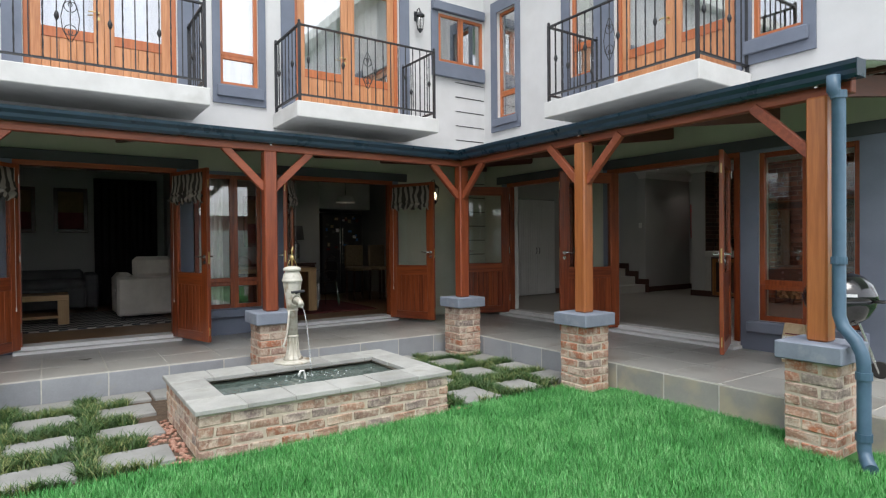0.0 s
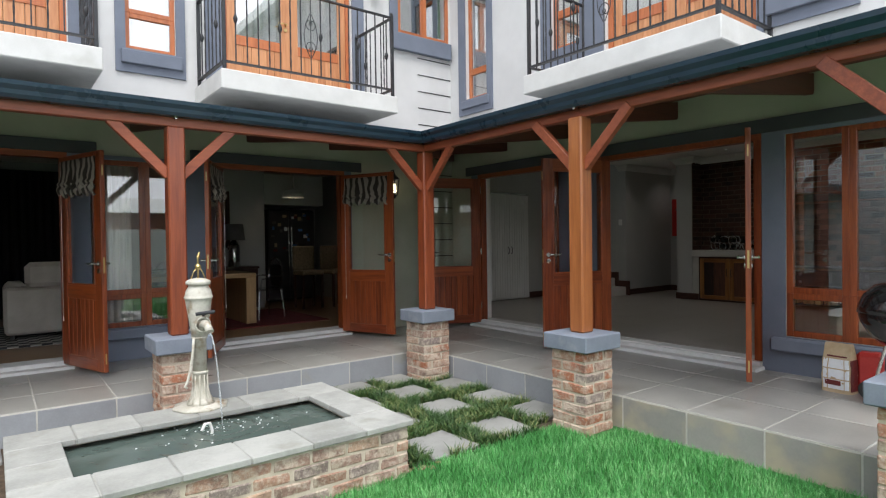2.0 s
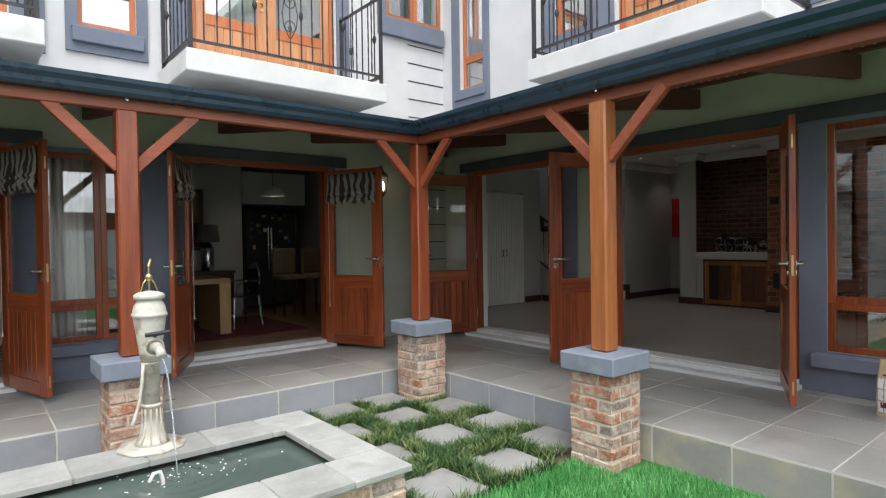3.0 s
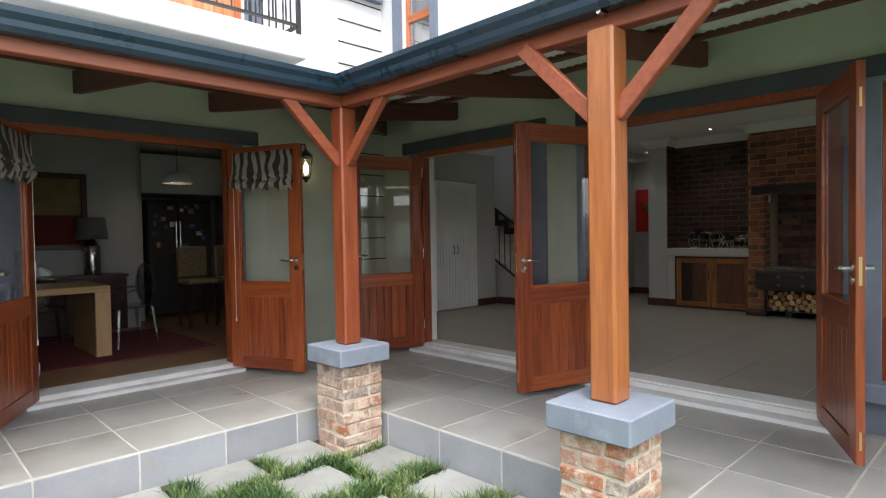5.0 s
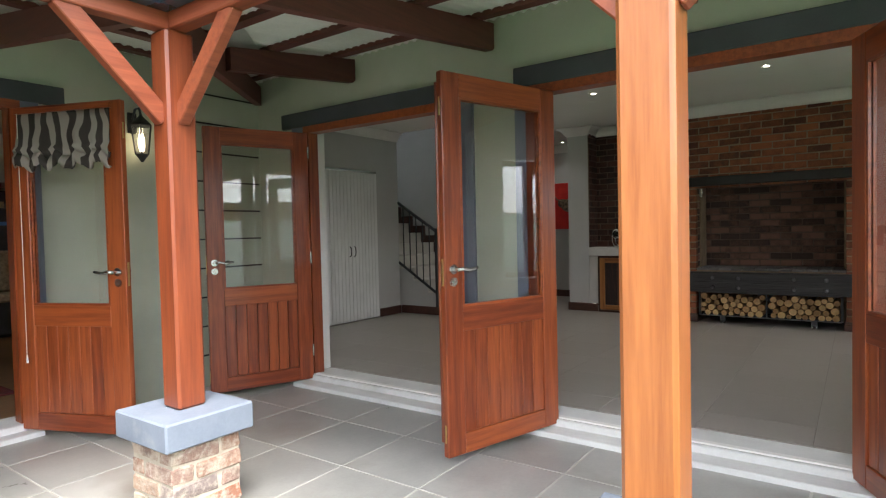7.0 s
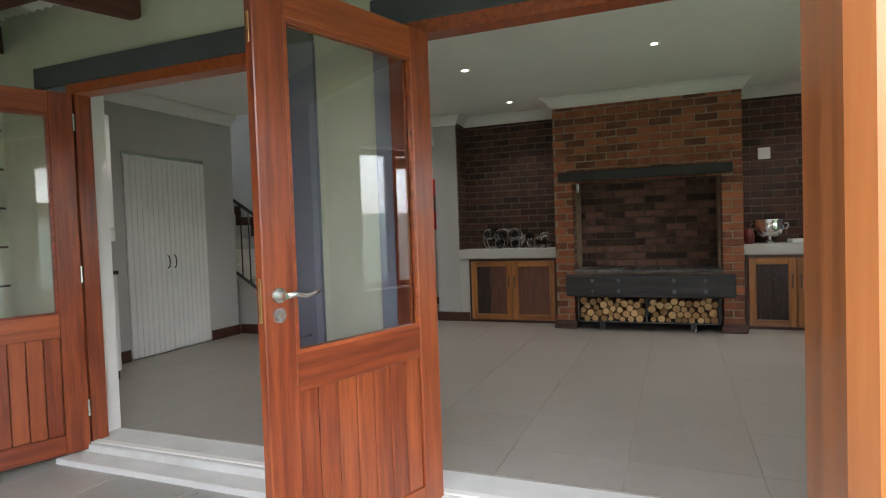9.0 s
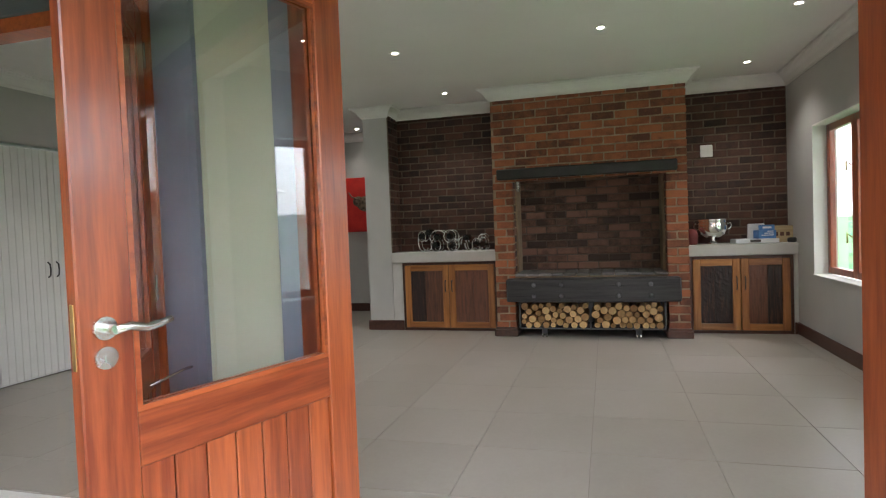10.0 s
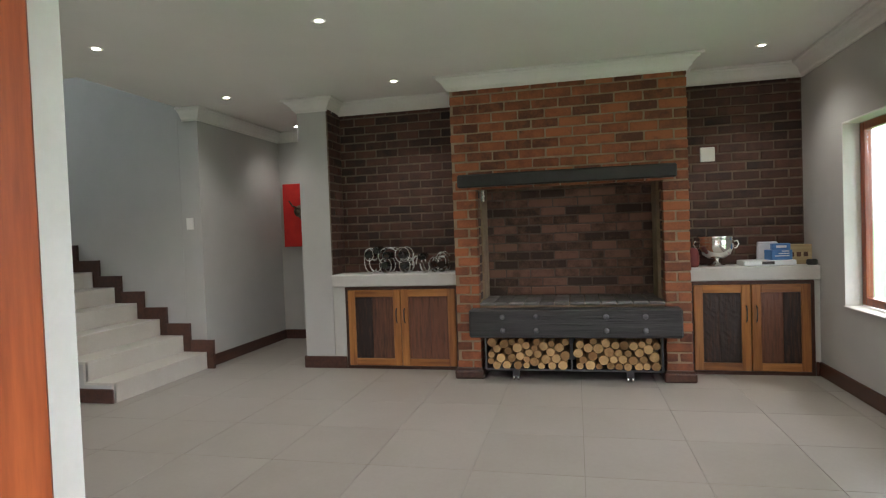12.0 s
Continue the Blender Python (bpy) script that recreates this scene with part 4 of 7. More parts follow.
curtain(2.06, 2.46, WY + 0.13, 0.40, 2.6, fabric, "white gathered curtain behind the veranda window", 6)
curtain(2.30, 2.88, WY + 0.22, 3.6, 5.7, fabric, "pale gathered blind in the upstairs window", 4)
curtain(7.8, 8.3, 0.0, 3.6, 5.6, fabric, "pale blind in the narrow upstairs window", 4).matrix_basis = Matrix(((0, 1, 0, WX + 0.24), (1, 0, 0, 0), (0, 0, 1, 0), (0, 0, 0, 1)))
curtain(4.1, 5.65, 0.0, 3.45, 5.6, sky_pane_fabric, "pale sky-toned curtain behind the balcony door", 12).matrix_basis = Matrix(((0, 1, 0, WX + 0.30), (1, 0, 0, 0), (0, 0, 1, 0), (0, 0, 0, 1)))
curtain(6.0, 6.9, WY + 0.2, 4.6, 5.5, surface("green_grey_curtain", (0.10, 0.16, 0.16), (0.16, 0.23, 0.22), 0.9, 3), "green-grey curtain in the corner window", 8)


# ---- upstairs doors and balconies ----
def balcony_door(m, w, group):
    """Double door, seen from outside along +y in its own axes, 0..w wide."""
    d = thing("balcony_door", "pale orange wooden double door with glass tops", "door", m, group, "structure")
    h, st = 2.24, 0.11
    part("jamb", box_bm(0, 0.06, -0.04, 0.04, 0, h, bevel=0.004), M["window_wood"], d)
    part("jamb", box_bm(w - 0.06, w, -0.04, 0.04, 0, h, bevel=0.004), M["window_wood"], d)
    part("head", box_bm(0.06, w - 0.06, -0.04, 0.04, h - 0.06, h, bevel=0.004), M["window_wood"], d)
    mid = w / 2
    for a, b in ((0.062, mid - 0.002), (mid + 0.002, w - 0.062)):
        lf = part("leaf_frame", box_bm(a, a + st, -0.02, 0.02, 0.0, h - 0.06, bevel=0.003), M["pale_wood"], d)
        part("stile", box_bm(b - st, b, -0.02, 0.02, 0.0, h - 0.06, bevel=0.003), M["pale_wood"], d)
        part("rail", box_bm(a + st, b - st, -0.019, 0.019, 0.62, 0.74, bevel=0.003), M["window_wood"], d)
        part("rail", box_bm(a + st, b - st, -0.019, 0.019, 0.0, 0.14, bevel=0.003), M["pale_wood"], d)
        part("rail", box_bm(a + st, b - st, -0.019, 0.019, h - 0.18, h - 0.06, bevel=0.003), M["pale_wood"], d)
        n = 6
        for k in range(n):
            u0, u1 = a + st + (b - a - 2 * st) * k / n, a + st + (b - a - 2 * st) * (k + 1) / n
            part("board", box_bm(u0 + 0.002, u1 - 0.002, -0.01, 0.01, 0.14, 0.62, bevel=0.003), M["pale_wood"], d)
        g = part("pane", box_bm(a + st, b - st, -0.002, 0.002, 0.74, h - 0.18), M["sky_glass"], d, "clear glass pane")
        g.visible_shadow = False
    bm = rod(bmesh.new(), (mid - 0.06, -0.02, 0.98), (mid - 0.06, -0.07, 0.98), 0.012)
    tube(bm, [(mid - 0.06, -0.065, 0.98), (mid - 0.12, -0.07, 0.985), (mid - 0.17, -0.068, 0.975)], 0.009)
    rod(bm, (mid - 0.06, -0.02, 0.92), (mid - 0.06, -0.027, 0.92), 0.022, seg=14)
    part("handle", bm, M["brass"], d, "brass lever handle")
    return d


balcony_door(pose(0.24, WY + 0.08, 3.37), 1.64, "balcony doors")
balcony_door(pose(3.48, WY + 0.08, 3.37), 1.75, "balcony doors")
balcony_door(pose(WX + 0.08, 5.71, 3.37, 0, 0, -90), 1.71, "balcony doors")
# full-height ones are added to brighten the panes like reflected sky
for x0, x1 in ((0.3, 0.9), (0.95, 1.6), (3.72, 4.25), (4.35, 4.95)):
    curtain(x0, x1, WY + 0.22, 4.55 if x0 > 4.3 else 3.5, 5.6, fabric if x0 > 4.3 else sky_pane_fabric, "pale scalloped blind behind the balcony door", 5)


def balcony(m, w, d, label):
    """Slab and iron railing; front at y = 0, wall at y = d, from x = 0 to w, slab top at z = 0."""
    s = thing("balcony", label, "balcony", m, "balconies")
    part("slab", box_bm(0, w, 0, d, -0.21, 0, bevel=0.01), M["slab"], s, "white painted slab")
    e, top = 0.05, 1.0
    corners = [(e, d - 0.01), (e, e), (w - e, e), (w - e, d - 0.01)]
    for x, y in corners:
        bm = box_bm(x - 0.018, x + 0.018, y - 0.018, y + 0.018, 0.0, top + 0.03, bevel=0.003)
        bmesh.ops.create_uvsphere(bm, u_segments=8, v_segments=6, radius=0.02, matrix=Matrix.Translation((x, y, top + 0.045)))
        part("post", bm, M["black_iron"], s, "black iron corner post")
    for (x0, y0), (x1, y1) in zip(corners, corners[1:]):
        for z in (0.09, top):
            bm = bmesh.new()
            if abs(x1 - x0) > 0.1:
                bx(bm, min(x0, x1), max(x0, x1), y0 - 0.02, y0 + 0.02, z - 0.009, z + 0.009)
            else:
                bx(bm, x0 - 0.02, x0 + 0.02, min(y0, y1), max(y0, y1), z - 0.009, z + 0.009)
            part("rail", bm, M["black_iron"], s)
        ln = math.hypot(x1 - x0, y1 - y0)
        n = max(2, round(ln / 0.125))
        for k in range(1, n):
            x, y = x0 + (x1 - x0) * k / n, y0 + (y1 - y0) * k / n
            fancy = n > 10 and k == n // 2
            if fancy:
                # scrolled panel in the middle of the front
                bm = bmesh.new()
                for sx in (-1, 1):
                    for zc, zs in ((0.62, 1), (0.47, -1)):
                        pts = []
                        for q in range(15):
                            a = q / 14 * 1.6 * math.pi
                            rr = 0.075 * (1 - q / 22)
                            pts.append((x + sx * (0.008 + 0.06 * math.sin(a) * rr / 0.075), y, zc + zs * (0.06 - rr * math.cos(a) * 0.9)))
                        tube(bm, pts, 0.005, 5)
                    tube(bm, [(x + sx * 0.01, y, 0.30), (x + sx * 0.07, y, 0.42), (x + sx * 0.085, y, 0.55), (x + sx * 0.06, y, 0.68), (x + sx * 0.01, y, 0.80)], 0.005, 5)
                rod(bm, (x, y, 0.09), (x, y, top), 0.006, seg=6)
                part("scroll", bm, M["black_iron"], s, "wrought scroll panel")
                continue
            bm = bmesh.new()
            twist = k % 2 == 0
            if twist:
                # square bar with twisted length
                prev = None
                for q in range(19):
                    z = 0.09 + (top - 0.09) * q / 18
                    a = q * 0.55
                    ring = [bm.verts.new((x + 0.009 * math.cos(a + j * math.pi / 2), y + 0.009 * math.sin(a + j * math.pi / 2), z)) for j in range(4)]
                    if prev:
                        for j in range(4):
                            bm.faces.new((prev[j], prev[(j + 1) % 4], ring[(j + 1) % 4], ring[j]))
                    prev = ring
            else:
                bx(bm, x - 0.006, x + 0.006, y - 0.006, y + 0.006, 0.09, top)
                if k % 4 == 1:
                    lathe(bm, [(0.006, 0.50), (0.018, 0.525), (0.026, 0.555), (0.018, 0.585), (0.006, 0.61)], 8, (x, y, 0))
            part("baluster", bm, M["black_iron"], s)
    return s


balcony(pose(-0.60, 7.655, 3.36), 2.67, 0.99, "white balcony slab with black iron railing")
balcony(pose(3.14, 7.655, 3.36), 2.20, 0.99, "white balcony slab with black iron railing")
balcony(pose(5.97, 6.07, 3.36, 0, 0, -90), 2.25, 1.02, "white balcony slab with black iron railing beside a narrow window")


def lantern(m, lit):
    l = thing("wall_lantern", "black iron wall lantern with glass sides", "lantern", m, "wall lanterns")
    bm = bmesh.new()
    lathe(bm, [(0.01, 0.33), (0.02, 0.31), (0.075, 0.26), (0.085, 0.245), (0.08, 0.24)], 6)
    part("cap", bm, M["black_iron"], l)
    bm = bmesh.new()
    lathe(bm, [(0.012, -0.03), (0.03, 0.0), (0.05, 0.02), (0.05, 0.03)], 6)
    part("base", bm, M["black_iron"], l)
    for k in range(6):
        a = k * math.pi / 3
        part("bar", rod(bmesh.new(), (0.05 * math.cos(a), 0.05 * math.sin(a), 0.03), (0.078 * math.cos(a), 0.078 * math.sin(a), 0.245), 0.005, seg=5), M["black_iron"], l)
    bm = bmesh.new()
    tube(bm, [(0, 0, 0.33), (0, 0.02, 0.38), (0, 0.08, 0.38), (0, 0.13, 0.30)], 0.009)
    bx(bm, -0.035, 0.035, 0.125, 0.14, 0.2, 0.36, bevel=0.004)
    part("bracket", bm, M["black_iron"], l)
    g = part("pane", lathe(bmesh.new(), [(0.048, 0.03), (0.075, 0.24)], 6), M["glass"], l, "glass sides")
    g.visible_shadow = False
    if lit:
        part("bulb", lathe(bmesh.new(), [(0.012, 0.05), (0.022, 0.09), (0.022, 0.14), (0.008, 0.18)], 10), emitter("lantern_bulb", (1.0, 0.82, 0.55), 4.0), l, "glowing bulb")
    return l


lantern(pose(5.82, WY - 0.142, 2.17), True)
lantern(pose(5.56, WY - 0.142, 4.98), False)


# ---- pond ----
def pond():
    p = thing("brick_pond", "raised brick pond with grey slab coping and water", "pond", pose(0, 0, 0))
    X0, X1, Y0, Y1, H = 1.27, 3.33, 4.57, 5.85, 0.37
    i = 0.006
    bm = wall_bm("y", Y0 + i, Y0 + 0.20, X0 + i, X1 - i, -0.05, H - 0.036)
    wall_bm("y", Y1 - 0.20, Y1 - i, X0 + i, X1 - i, -0.05, H - 0.036, bm=bm)
    bx(bm, X0 + i, X0 + 0.2, Y0 + 0.2, Y1 - 0.2, -0.05, H - 0.036)
    bx(bm, X1 - 0.2, X1 - i, Y0 + 0.2, Y1 - 0.2, -0.05, H - 0.036)
    part("core", bm, M["mortar"], p, "sandy mortar core")
    rng = random.Random(4)
    pitch, bh = 0.232, 0.069
    for r in range(4):
        z = 0.044 + r * 0.0785
        off = 0 if r % 2 else -pitch / 2
        for y, out in ((Y0, -1), (Y1, 1)):
            u = X0 + off
            while u < X1 - 0.01:
                a, b = max(u, X0), min(u + pitch - 0.016, X1)
                if b - a > 0.03:
                    brick(p, (a + b) / 2, y - out * 0.05, z, b - a, 0.1, bh, M["brick"], 0, rng)
                u += pitch
        for x, out in ((X0, -1), (X1, 1)):
            u = Y0 + 0.105 + (0 if r % 2 == 0 else -pitch / 2)
            while u < Y1 - 0.115:
                a, b = max(u, Y0 + 0.108), min(u + pitch - 0.016, Y1 - 0.108)
                if b - a > 0.03:
                    brick(p, x - out * 0.05, (a + b) / 2, z, b - a, 0.1, bh, M["brick"], 90, rng)
                u += pitch
    # coping slabs
    cw, z0, z1 = 0.28, H - 0.036, H

    def slab(a0, a1, b0, b1):
        part("coping_slab", box_bm(a0 + 0.004, a1 - 0.004, b0 + 0.003, b1 - 0.003, z0, z1 + rng.uniform(-0.001, 0.002), bevel=0.004), M["coping"], p)
    n = 6
    ox0, ox1, oy0, oy1 = X0 - 0.03, X1 + 0.03, Y0 - 0.03, Y1 + 0.03
    for k in range(n):
        a, b = ox0 + (ox1 - ox0) * k / n, ox0 + (ox1 - ox0) * (k + 1) / n
        slab(a, b, oy0, oy0 + cw + 0.06)
        slab(a, b, oy1 - cw - 0.06, oy1)
    for k in range(2):
        a, b = oy0 + cw + 0.06, oy1 - cw - 0.06
        c, d = a + (b - a) * k / 2, a + (b - a) * (k + 1) / 2
        slab(ox0, ox0 + cw, c, d)
        slab(ox1 - cw, ox1, c, d)
    for y0, y1, x0, x1 in ((oy0 + 0.012, oy0 + cw + 0.05, ox0 + 0.012, ox1 - 0.012), (oy1 - cw - 0.05, oy1 - 0.012, ox0 + 0.012, ox1 - 0.012), (oy0 + cw + 0.05, oy1 - cw - 0.05, ox0 + 0.012, ox0 + cw - 0.01), (oy0 + cw + 0.05, oy1 - cw - 0.05, ox1 - cw + 0.01, ox1 - 0.012)):
        part("coping_joint", box_bm(x0, x1, y0, y1, z0 + 0.002, z1 - 0.006), M["coping"], p)
    part("basin", box_bm(X0 + 0.15, X1 - 0.15, Y0 + 0.18, Y1 - 0.18, 0.0, 0.12), surface("algae_basin", (0.05, 0.06, 0.035), (0.12, 0.13, 0.08), 0.9, 4, bump=0.3), p, "algae-green basin floor")
    # water with small ripples round the jet
    m, t, pr = nodes("pond_water")
    pr.inputs["Base Color"].default_value = (0.09, 0.12, 0.105, 1)
    pr.inputs["Roughness"].default_value = 0.04
    pr.inputs["IOR"].default_value = 1.33
    pr.inputs["Transmission Weight"].default_value = 0.1
    co = t.nodes.new("ShaderNodeTexCoord")
    n1 = t.nodes.new("ShaderNodeTexNoise")
    n1.inputs["Scale"].default_value, n1.inputs["Detail"].default_value = 9.0, 3
    b = t.nodes.new("ShaderNodeBump")
    b.inputs["Strength"].default_value, b.inputs["Distance"].default_value = 0.25, 0.02
    t.links.new(co.outputs["Object"], n1.inputs["Vector"])
    t.links.new(n1.outputs["Fac"], b.inputs["Height"])
    t.links.new(b.outputs[0], pr.inputs["Normal"])
    bm = bmesh.new()
    cx, cy = 2.42, 5.40
    nx, ny = 90, 44
    g = [[None] * (ny + 1) for _ in range(nx + 1)]
    for i in range(nx + 1):
        for j in range(ny + 1):
            x, y = X0 + 0.2 + (X1 - X0 - 0.4) * i / nx, Y0 + 0.2 + (Y1 - Y0 - 0.4) * j / ny
            r = math.hypot(x - cx, y - cy)
            g[i][j] = bm.verts.new((x, y, 0.30 + 0.006 * math.exp(-r * 4) * math.cos(r * 70) + 0.0025 * noise.noise((x * 9, y * 9, 0))))
    for i in range(nx):
        for j in range(ny):
            f = bm.faces.new((g[i][j], g[i + 1][j], g[i + 1][j + 1], g[i][j + 1]))
            f.smooth = True
    part("water", bm, m, p, "rippled greenish water")
    foam = surface("foam", (0.7, 0.72, 0.72), (0.85, 0.86, 0.86), 0.4, 20, bump=0.1)
    bm = bmesh.new()
    for k in range(60):
        a, r = rng.uniform(0, 6.283), abs(rng.gauss(0, 0.17))
        x, y = cx + r * math.cos(a) * 1.6, cy + r * math.sin(a)
        bmesh.ops.create_icosphere(bm, subdivisions=1, radius=rng.uniform(0.003, 0.008), matrix=Matrix.Translation((x, y, 0.304)) @ Matrix.Diagonal((1, 1, 0.5, 1)))
    tagged(part("foam", bm, foam, p, "white bubbles on the water"), kind="stuff")
    pipe = [(cx - 0.10, cy - 0.06, 0.26), (cx - 0.10, cy - 0.06, 0.32), (cx - 0.115, cy - 0.065, 0.37), (cx - 0.15, cy - 0.085, 0.375), (cx - 0.175, cy - 0.10, 0.34)]
    part("water_pipe", tube(bmesh.new(), pipe, 0.010, 8), M["white_trim"], p, "bent white plastic pipe standing in the water")
    return p


pond()


def hand_pump():
    p = thing("hand_pump", "weathered white cast-iron hand pump with running spout", "pump", pose(2.37, 5.78, 0.37))
    paint = surface("chipped_white_paint", (0.40, 0.375, 0.30), (0.62, 0.60, 0.53), 0.5, 7, fine=60, bump=0.3, stain=((0.27, 0.19, 0.11), 11, 0.54))
    part("base", lathe(bmesh.new(), [(0.19, 0.0), (0.19, 0.014), (0.10, 0.024)], 8), paint, p, "cracked octagonal base plate")
    part("foot", lathe(bmesh.new(), [(0.098, 0.02), (0.078, 0.045), (0.062, 0.075), (0.052, 0.13), (0.048, 0.236), (0.056, 0.240), (0.057, 0.252), (0.048, 0.258)], 24), paint, p)
    for k in range(10):
        a = k * math.pi / 5
        rib = tube(bmesh.new(), [(r * math.cos(a), r * math.sin(a), z) for r, z in ((0.088, 0.035), (0.064, 0.075), (0.053, 0.13), (0.049, 0.23))], 0.006, 5)
        part("rib", rib, paint, p)
    part("column", lathe(bmesh.new(), [(0.047, 0.256), (0.046, 0.485), (0.054, 0.49), (0.054, 0.50)], 24), paint, p)
    part("body", lathe(bmesh.new(), [(0.052, 0.498), (0.060, 0.56), (0.074, 0.66), (0.085, 0.735), (0.089, 0.765), (0.096, 0.770), (0.097, 0.782), (0.092, 0.788), (0.090, 0.80), (0.082, 0.832), (0.068, 0.855), (0.066, 0.866)], 28), paint, p)
    part("cap", lathe(bmesh.new(), [(0.066, 0.864), (0.082, 0.870), (0.084, 0.888), (0.078, 0.897), (0.055, 0.908), (0.015, 0.916)], 28), paint, p, "white flanged cap")
    bm = tube(bmesh.new(), [(0.0, -0.05, 0.585), (0.01, -0.10, 0.598), (0.015, -0.155, 0.59), (0.017, -0.19, 0.55)], [0.034, 0.03, 0.026, 0.029], 12)
    part("spout", bm, paint, p)
    part("spout_collar", tube(bmesh.new(), [(0.003 + 0.05 * math.cos(k * math.pi / 6), -0.082, 0.59 + 0.05 * math.sin(k * math.pi / 6)) for k in range(12)], 0.008, 6, closed=True), paint, p)
    bm = rod(bmesh.new(), (0.0, 0.0, 0.91), (0.0, 0.0, 1.07), 0.007, seg=8)
    bmesh.ops.create_uvsphere(bm, u_segments=12, v_segments=8, radius=0.022, matrix=Matrix.Translation((0, 0, 0.995)))
    rod(bm, (0.0, 0.0, 1.06), (0.012, 0.0, 1.10), 0.013, 0.006, seg=8)
    part("finial", bm, M["brass"], p, "bronze finial")
    for sx in (-1, 1):
        part("stay_wire", tube(bmesh.new(), [(sx * 0.05, 0.0, 0.905), (sx * 0.03, 0.0, 0.96), (sx * 0.008, 0.0, 0.99)], 0.004, 6), M["brass"], p, "thin brass stay")
    bm = rod(bmesh.new(), (-0.05, -0.115, 0.672), (0.075, -0.115, 0.680), 0.013, seg=10)
    rod(bm, (0.01, -0.07, 0.66), (0.01, -0.115, 0.675), 0.012)
    part("tap", bm, M["black_iron"], p, "dark tap lever")
    bm = tube(bmesh.new(), [(-0.045, -0.03, 0.50), (-0.055, -0.04, 0.40), (-0.075, -0.05, 0.28), (-0.10, -0.05, 0.19), (-0.115, -0.05, 0.165), (-0.10, -0.05, 0.155)], 0.010, 8)
    part("pump_arm", bm, paint, p, "thin curved pump arm")
    wm, t, pr = nodes("falling_water")
    pr.inputs["Base Color"].default_value = (0.85, 0.9, 0.92, 1)
    pr.inputs["Roughness"].default_value = 0.05
    pr.inputs["Transmission Weight"].default_value = 0.8
    pr.inputs["IOR"].default_value = 1.33
    pts = [(0.017 + 0.025 * s, -0.19 - 0.17 * s ** 0.9, 0.54 - 0.605 * s * s) for s in [k / 14 for k in range(15)]]
    part("water_jet", tube(bmesh.new(), pts, [0.005 + 0.0015 * math.sin(k * 1.7) for k in range(15)], 8), wm, p, "thin jet of water")
    return p


hand_pump()


# ---- fireplace wall in the big room ----
def brick_field(parent, axis, face, a0, a1, z0, z1, mat, holes=(), depth=0.1, pitch=0.232, course=0.0845, seed=1, out=-1, shift=0.0):
    """Running-bond bricks whose outer faces lie at `face`; axis: normal of the wall; holes are (a0, a1, z0, z1)."""
    rng = random.Random(seed)
    n = int((z1 - z0) / course + 0.5)
    for r in range(n):
        z = z0 + (r + 0.5) * course
        u = a0 - (pitch / 2 if r % 2 else 0) - shift
        while u < a1 - 0.01:
            segs = [(max(u, a0), min(u + pitch - 0.014, a1))]
            for h in holes:
                if h[2] < z < h[3]:
                    nxt = []
                    for s in segs:
                        if s[1] <= h[0] or s[0] >= h[1]:
                            nxt.append(s)
                        else:
                            nxt += [(s[0], h[0]), (h[1], s[1])]
                    segs = nxt
            for a, b in segs:
                if b - a > 0.025:
                    c = (a + b) / 2
                    d = face - out * (depth / 2) + rng.uniform(-0.002, 0.002)
                    if axis == "x":
                        brick(parent, d, c, z, round(b - a, 2), depth, course - 0.013, mat, 90, rng)
                    else:
                        brick(parent, c, d, z, round(b - a, 2), depth, course - 0.013, mat, 0, rng)
            u += pitch


CY0, CY1 = 3.965, 5.955            # chimney breast
FO = (4.17, 5.74, 0.42, 2.045)    # fire opening
fp = thing("fireplace", "red-brown brick braai fireplace with dark sleeper beams", "fireplace", pose(0, 0, 0))
bm = wall_bm("x", FRONT + 0.005, FRONT + 0.23, CY0 + 0.005, CY1 - 0.005, 0.2, CEIL - 0.004, [(FO[0] - 0.004, FO[1] + 0.004, 0.0, FO[3])])
for a, b in ((CY0 + 0.005, CY0 + 0.23), (CY1 - 0.23, CY1 - 0.005)):
    bx(bm, FRONT + 0.23, BACK, a, b, 0.2, CEIL - 0.004)
part("mortar_core", bm, M["fire_mortar"], fp, "brown mortar between the bricks")
brick_field(fp, "x", FRONT, CY0, CY1, FLOOR + 0.08, CEIL - 0.115, M["fire_brick"], [FO], seed=11)
for y, out in ((CY0, -1), (CY1, 1)):
    brick_field(fp, "y", y, FRONT + 0.105, BACK - 0.004, FLOOR + 0.08, CEIL - 0.115, M["fire_brick"], seed=12 + out, out=out)
for a, b in ((CY0 - 0.025, FO[0] + 0.025), (FO[1] - 0.025, CY1 + 0.025)):
    bm = box_bm(FRONT - 0.03, BACK - 0.1, a, b, FLOOR, FLOOR + 0.075, bevel=0.01)
    bx(bm, FRONT - 0.018, FRONT + 0.2, a + 0.012, b - 0.012, FLOOR + 0.072, FLOOR + 0.10, bevel=0.006)
    part("plinth", bm, M["skirting"], fp, "dark red-brown wooden plinth")
part("lintel", box_bm(FRONT - 0.045, FRONT + 0.2, 4.06, 5.90, 2.05, 2.165, bevel=0.012), M["dark"], fp, "dark sooty timber lintel")
part("hearth", box_bm(FRONT + 0.02, BACK - 0.02, FO[0] - 0.008, FO[1] + 0.008, 0.80, 1.0), M["fire_mortar"], fp, "grey hearth slab")
for r in range(3):
    for k in range(12):
        w = (FO[1] - FO[0]) / 12
        part("hearth_tile", box_bm(FRONT + 0.0 + r * 0.20, FRONT + 0.195 + r * 0.20, FO[0] + k * w + 0.003, FO[0] + (k + 1) * w - 0.004, 0.995, 1.022, bevel=0.005), M["hearth"], fp)
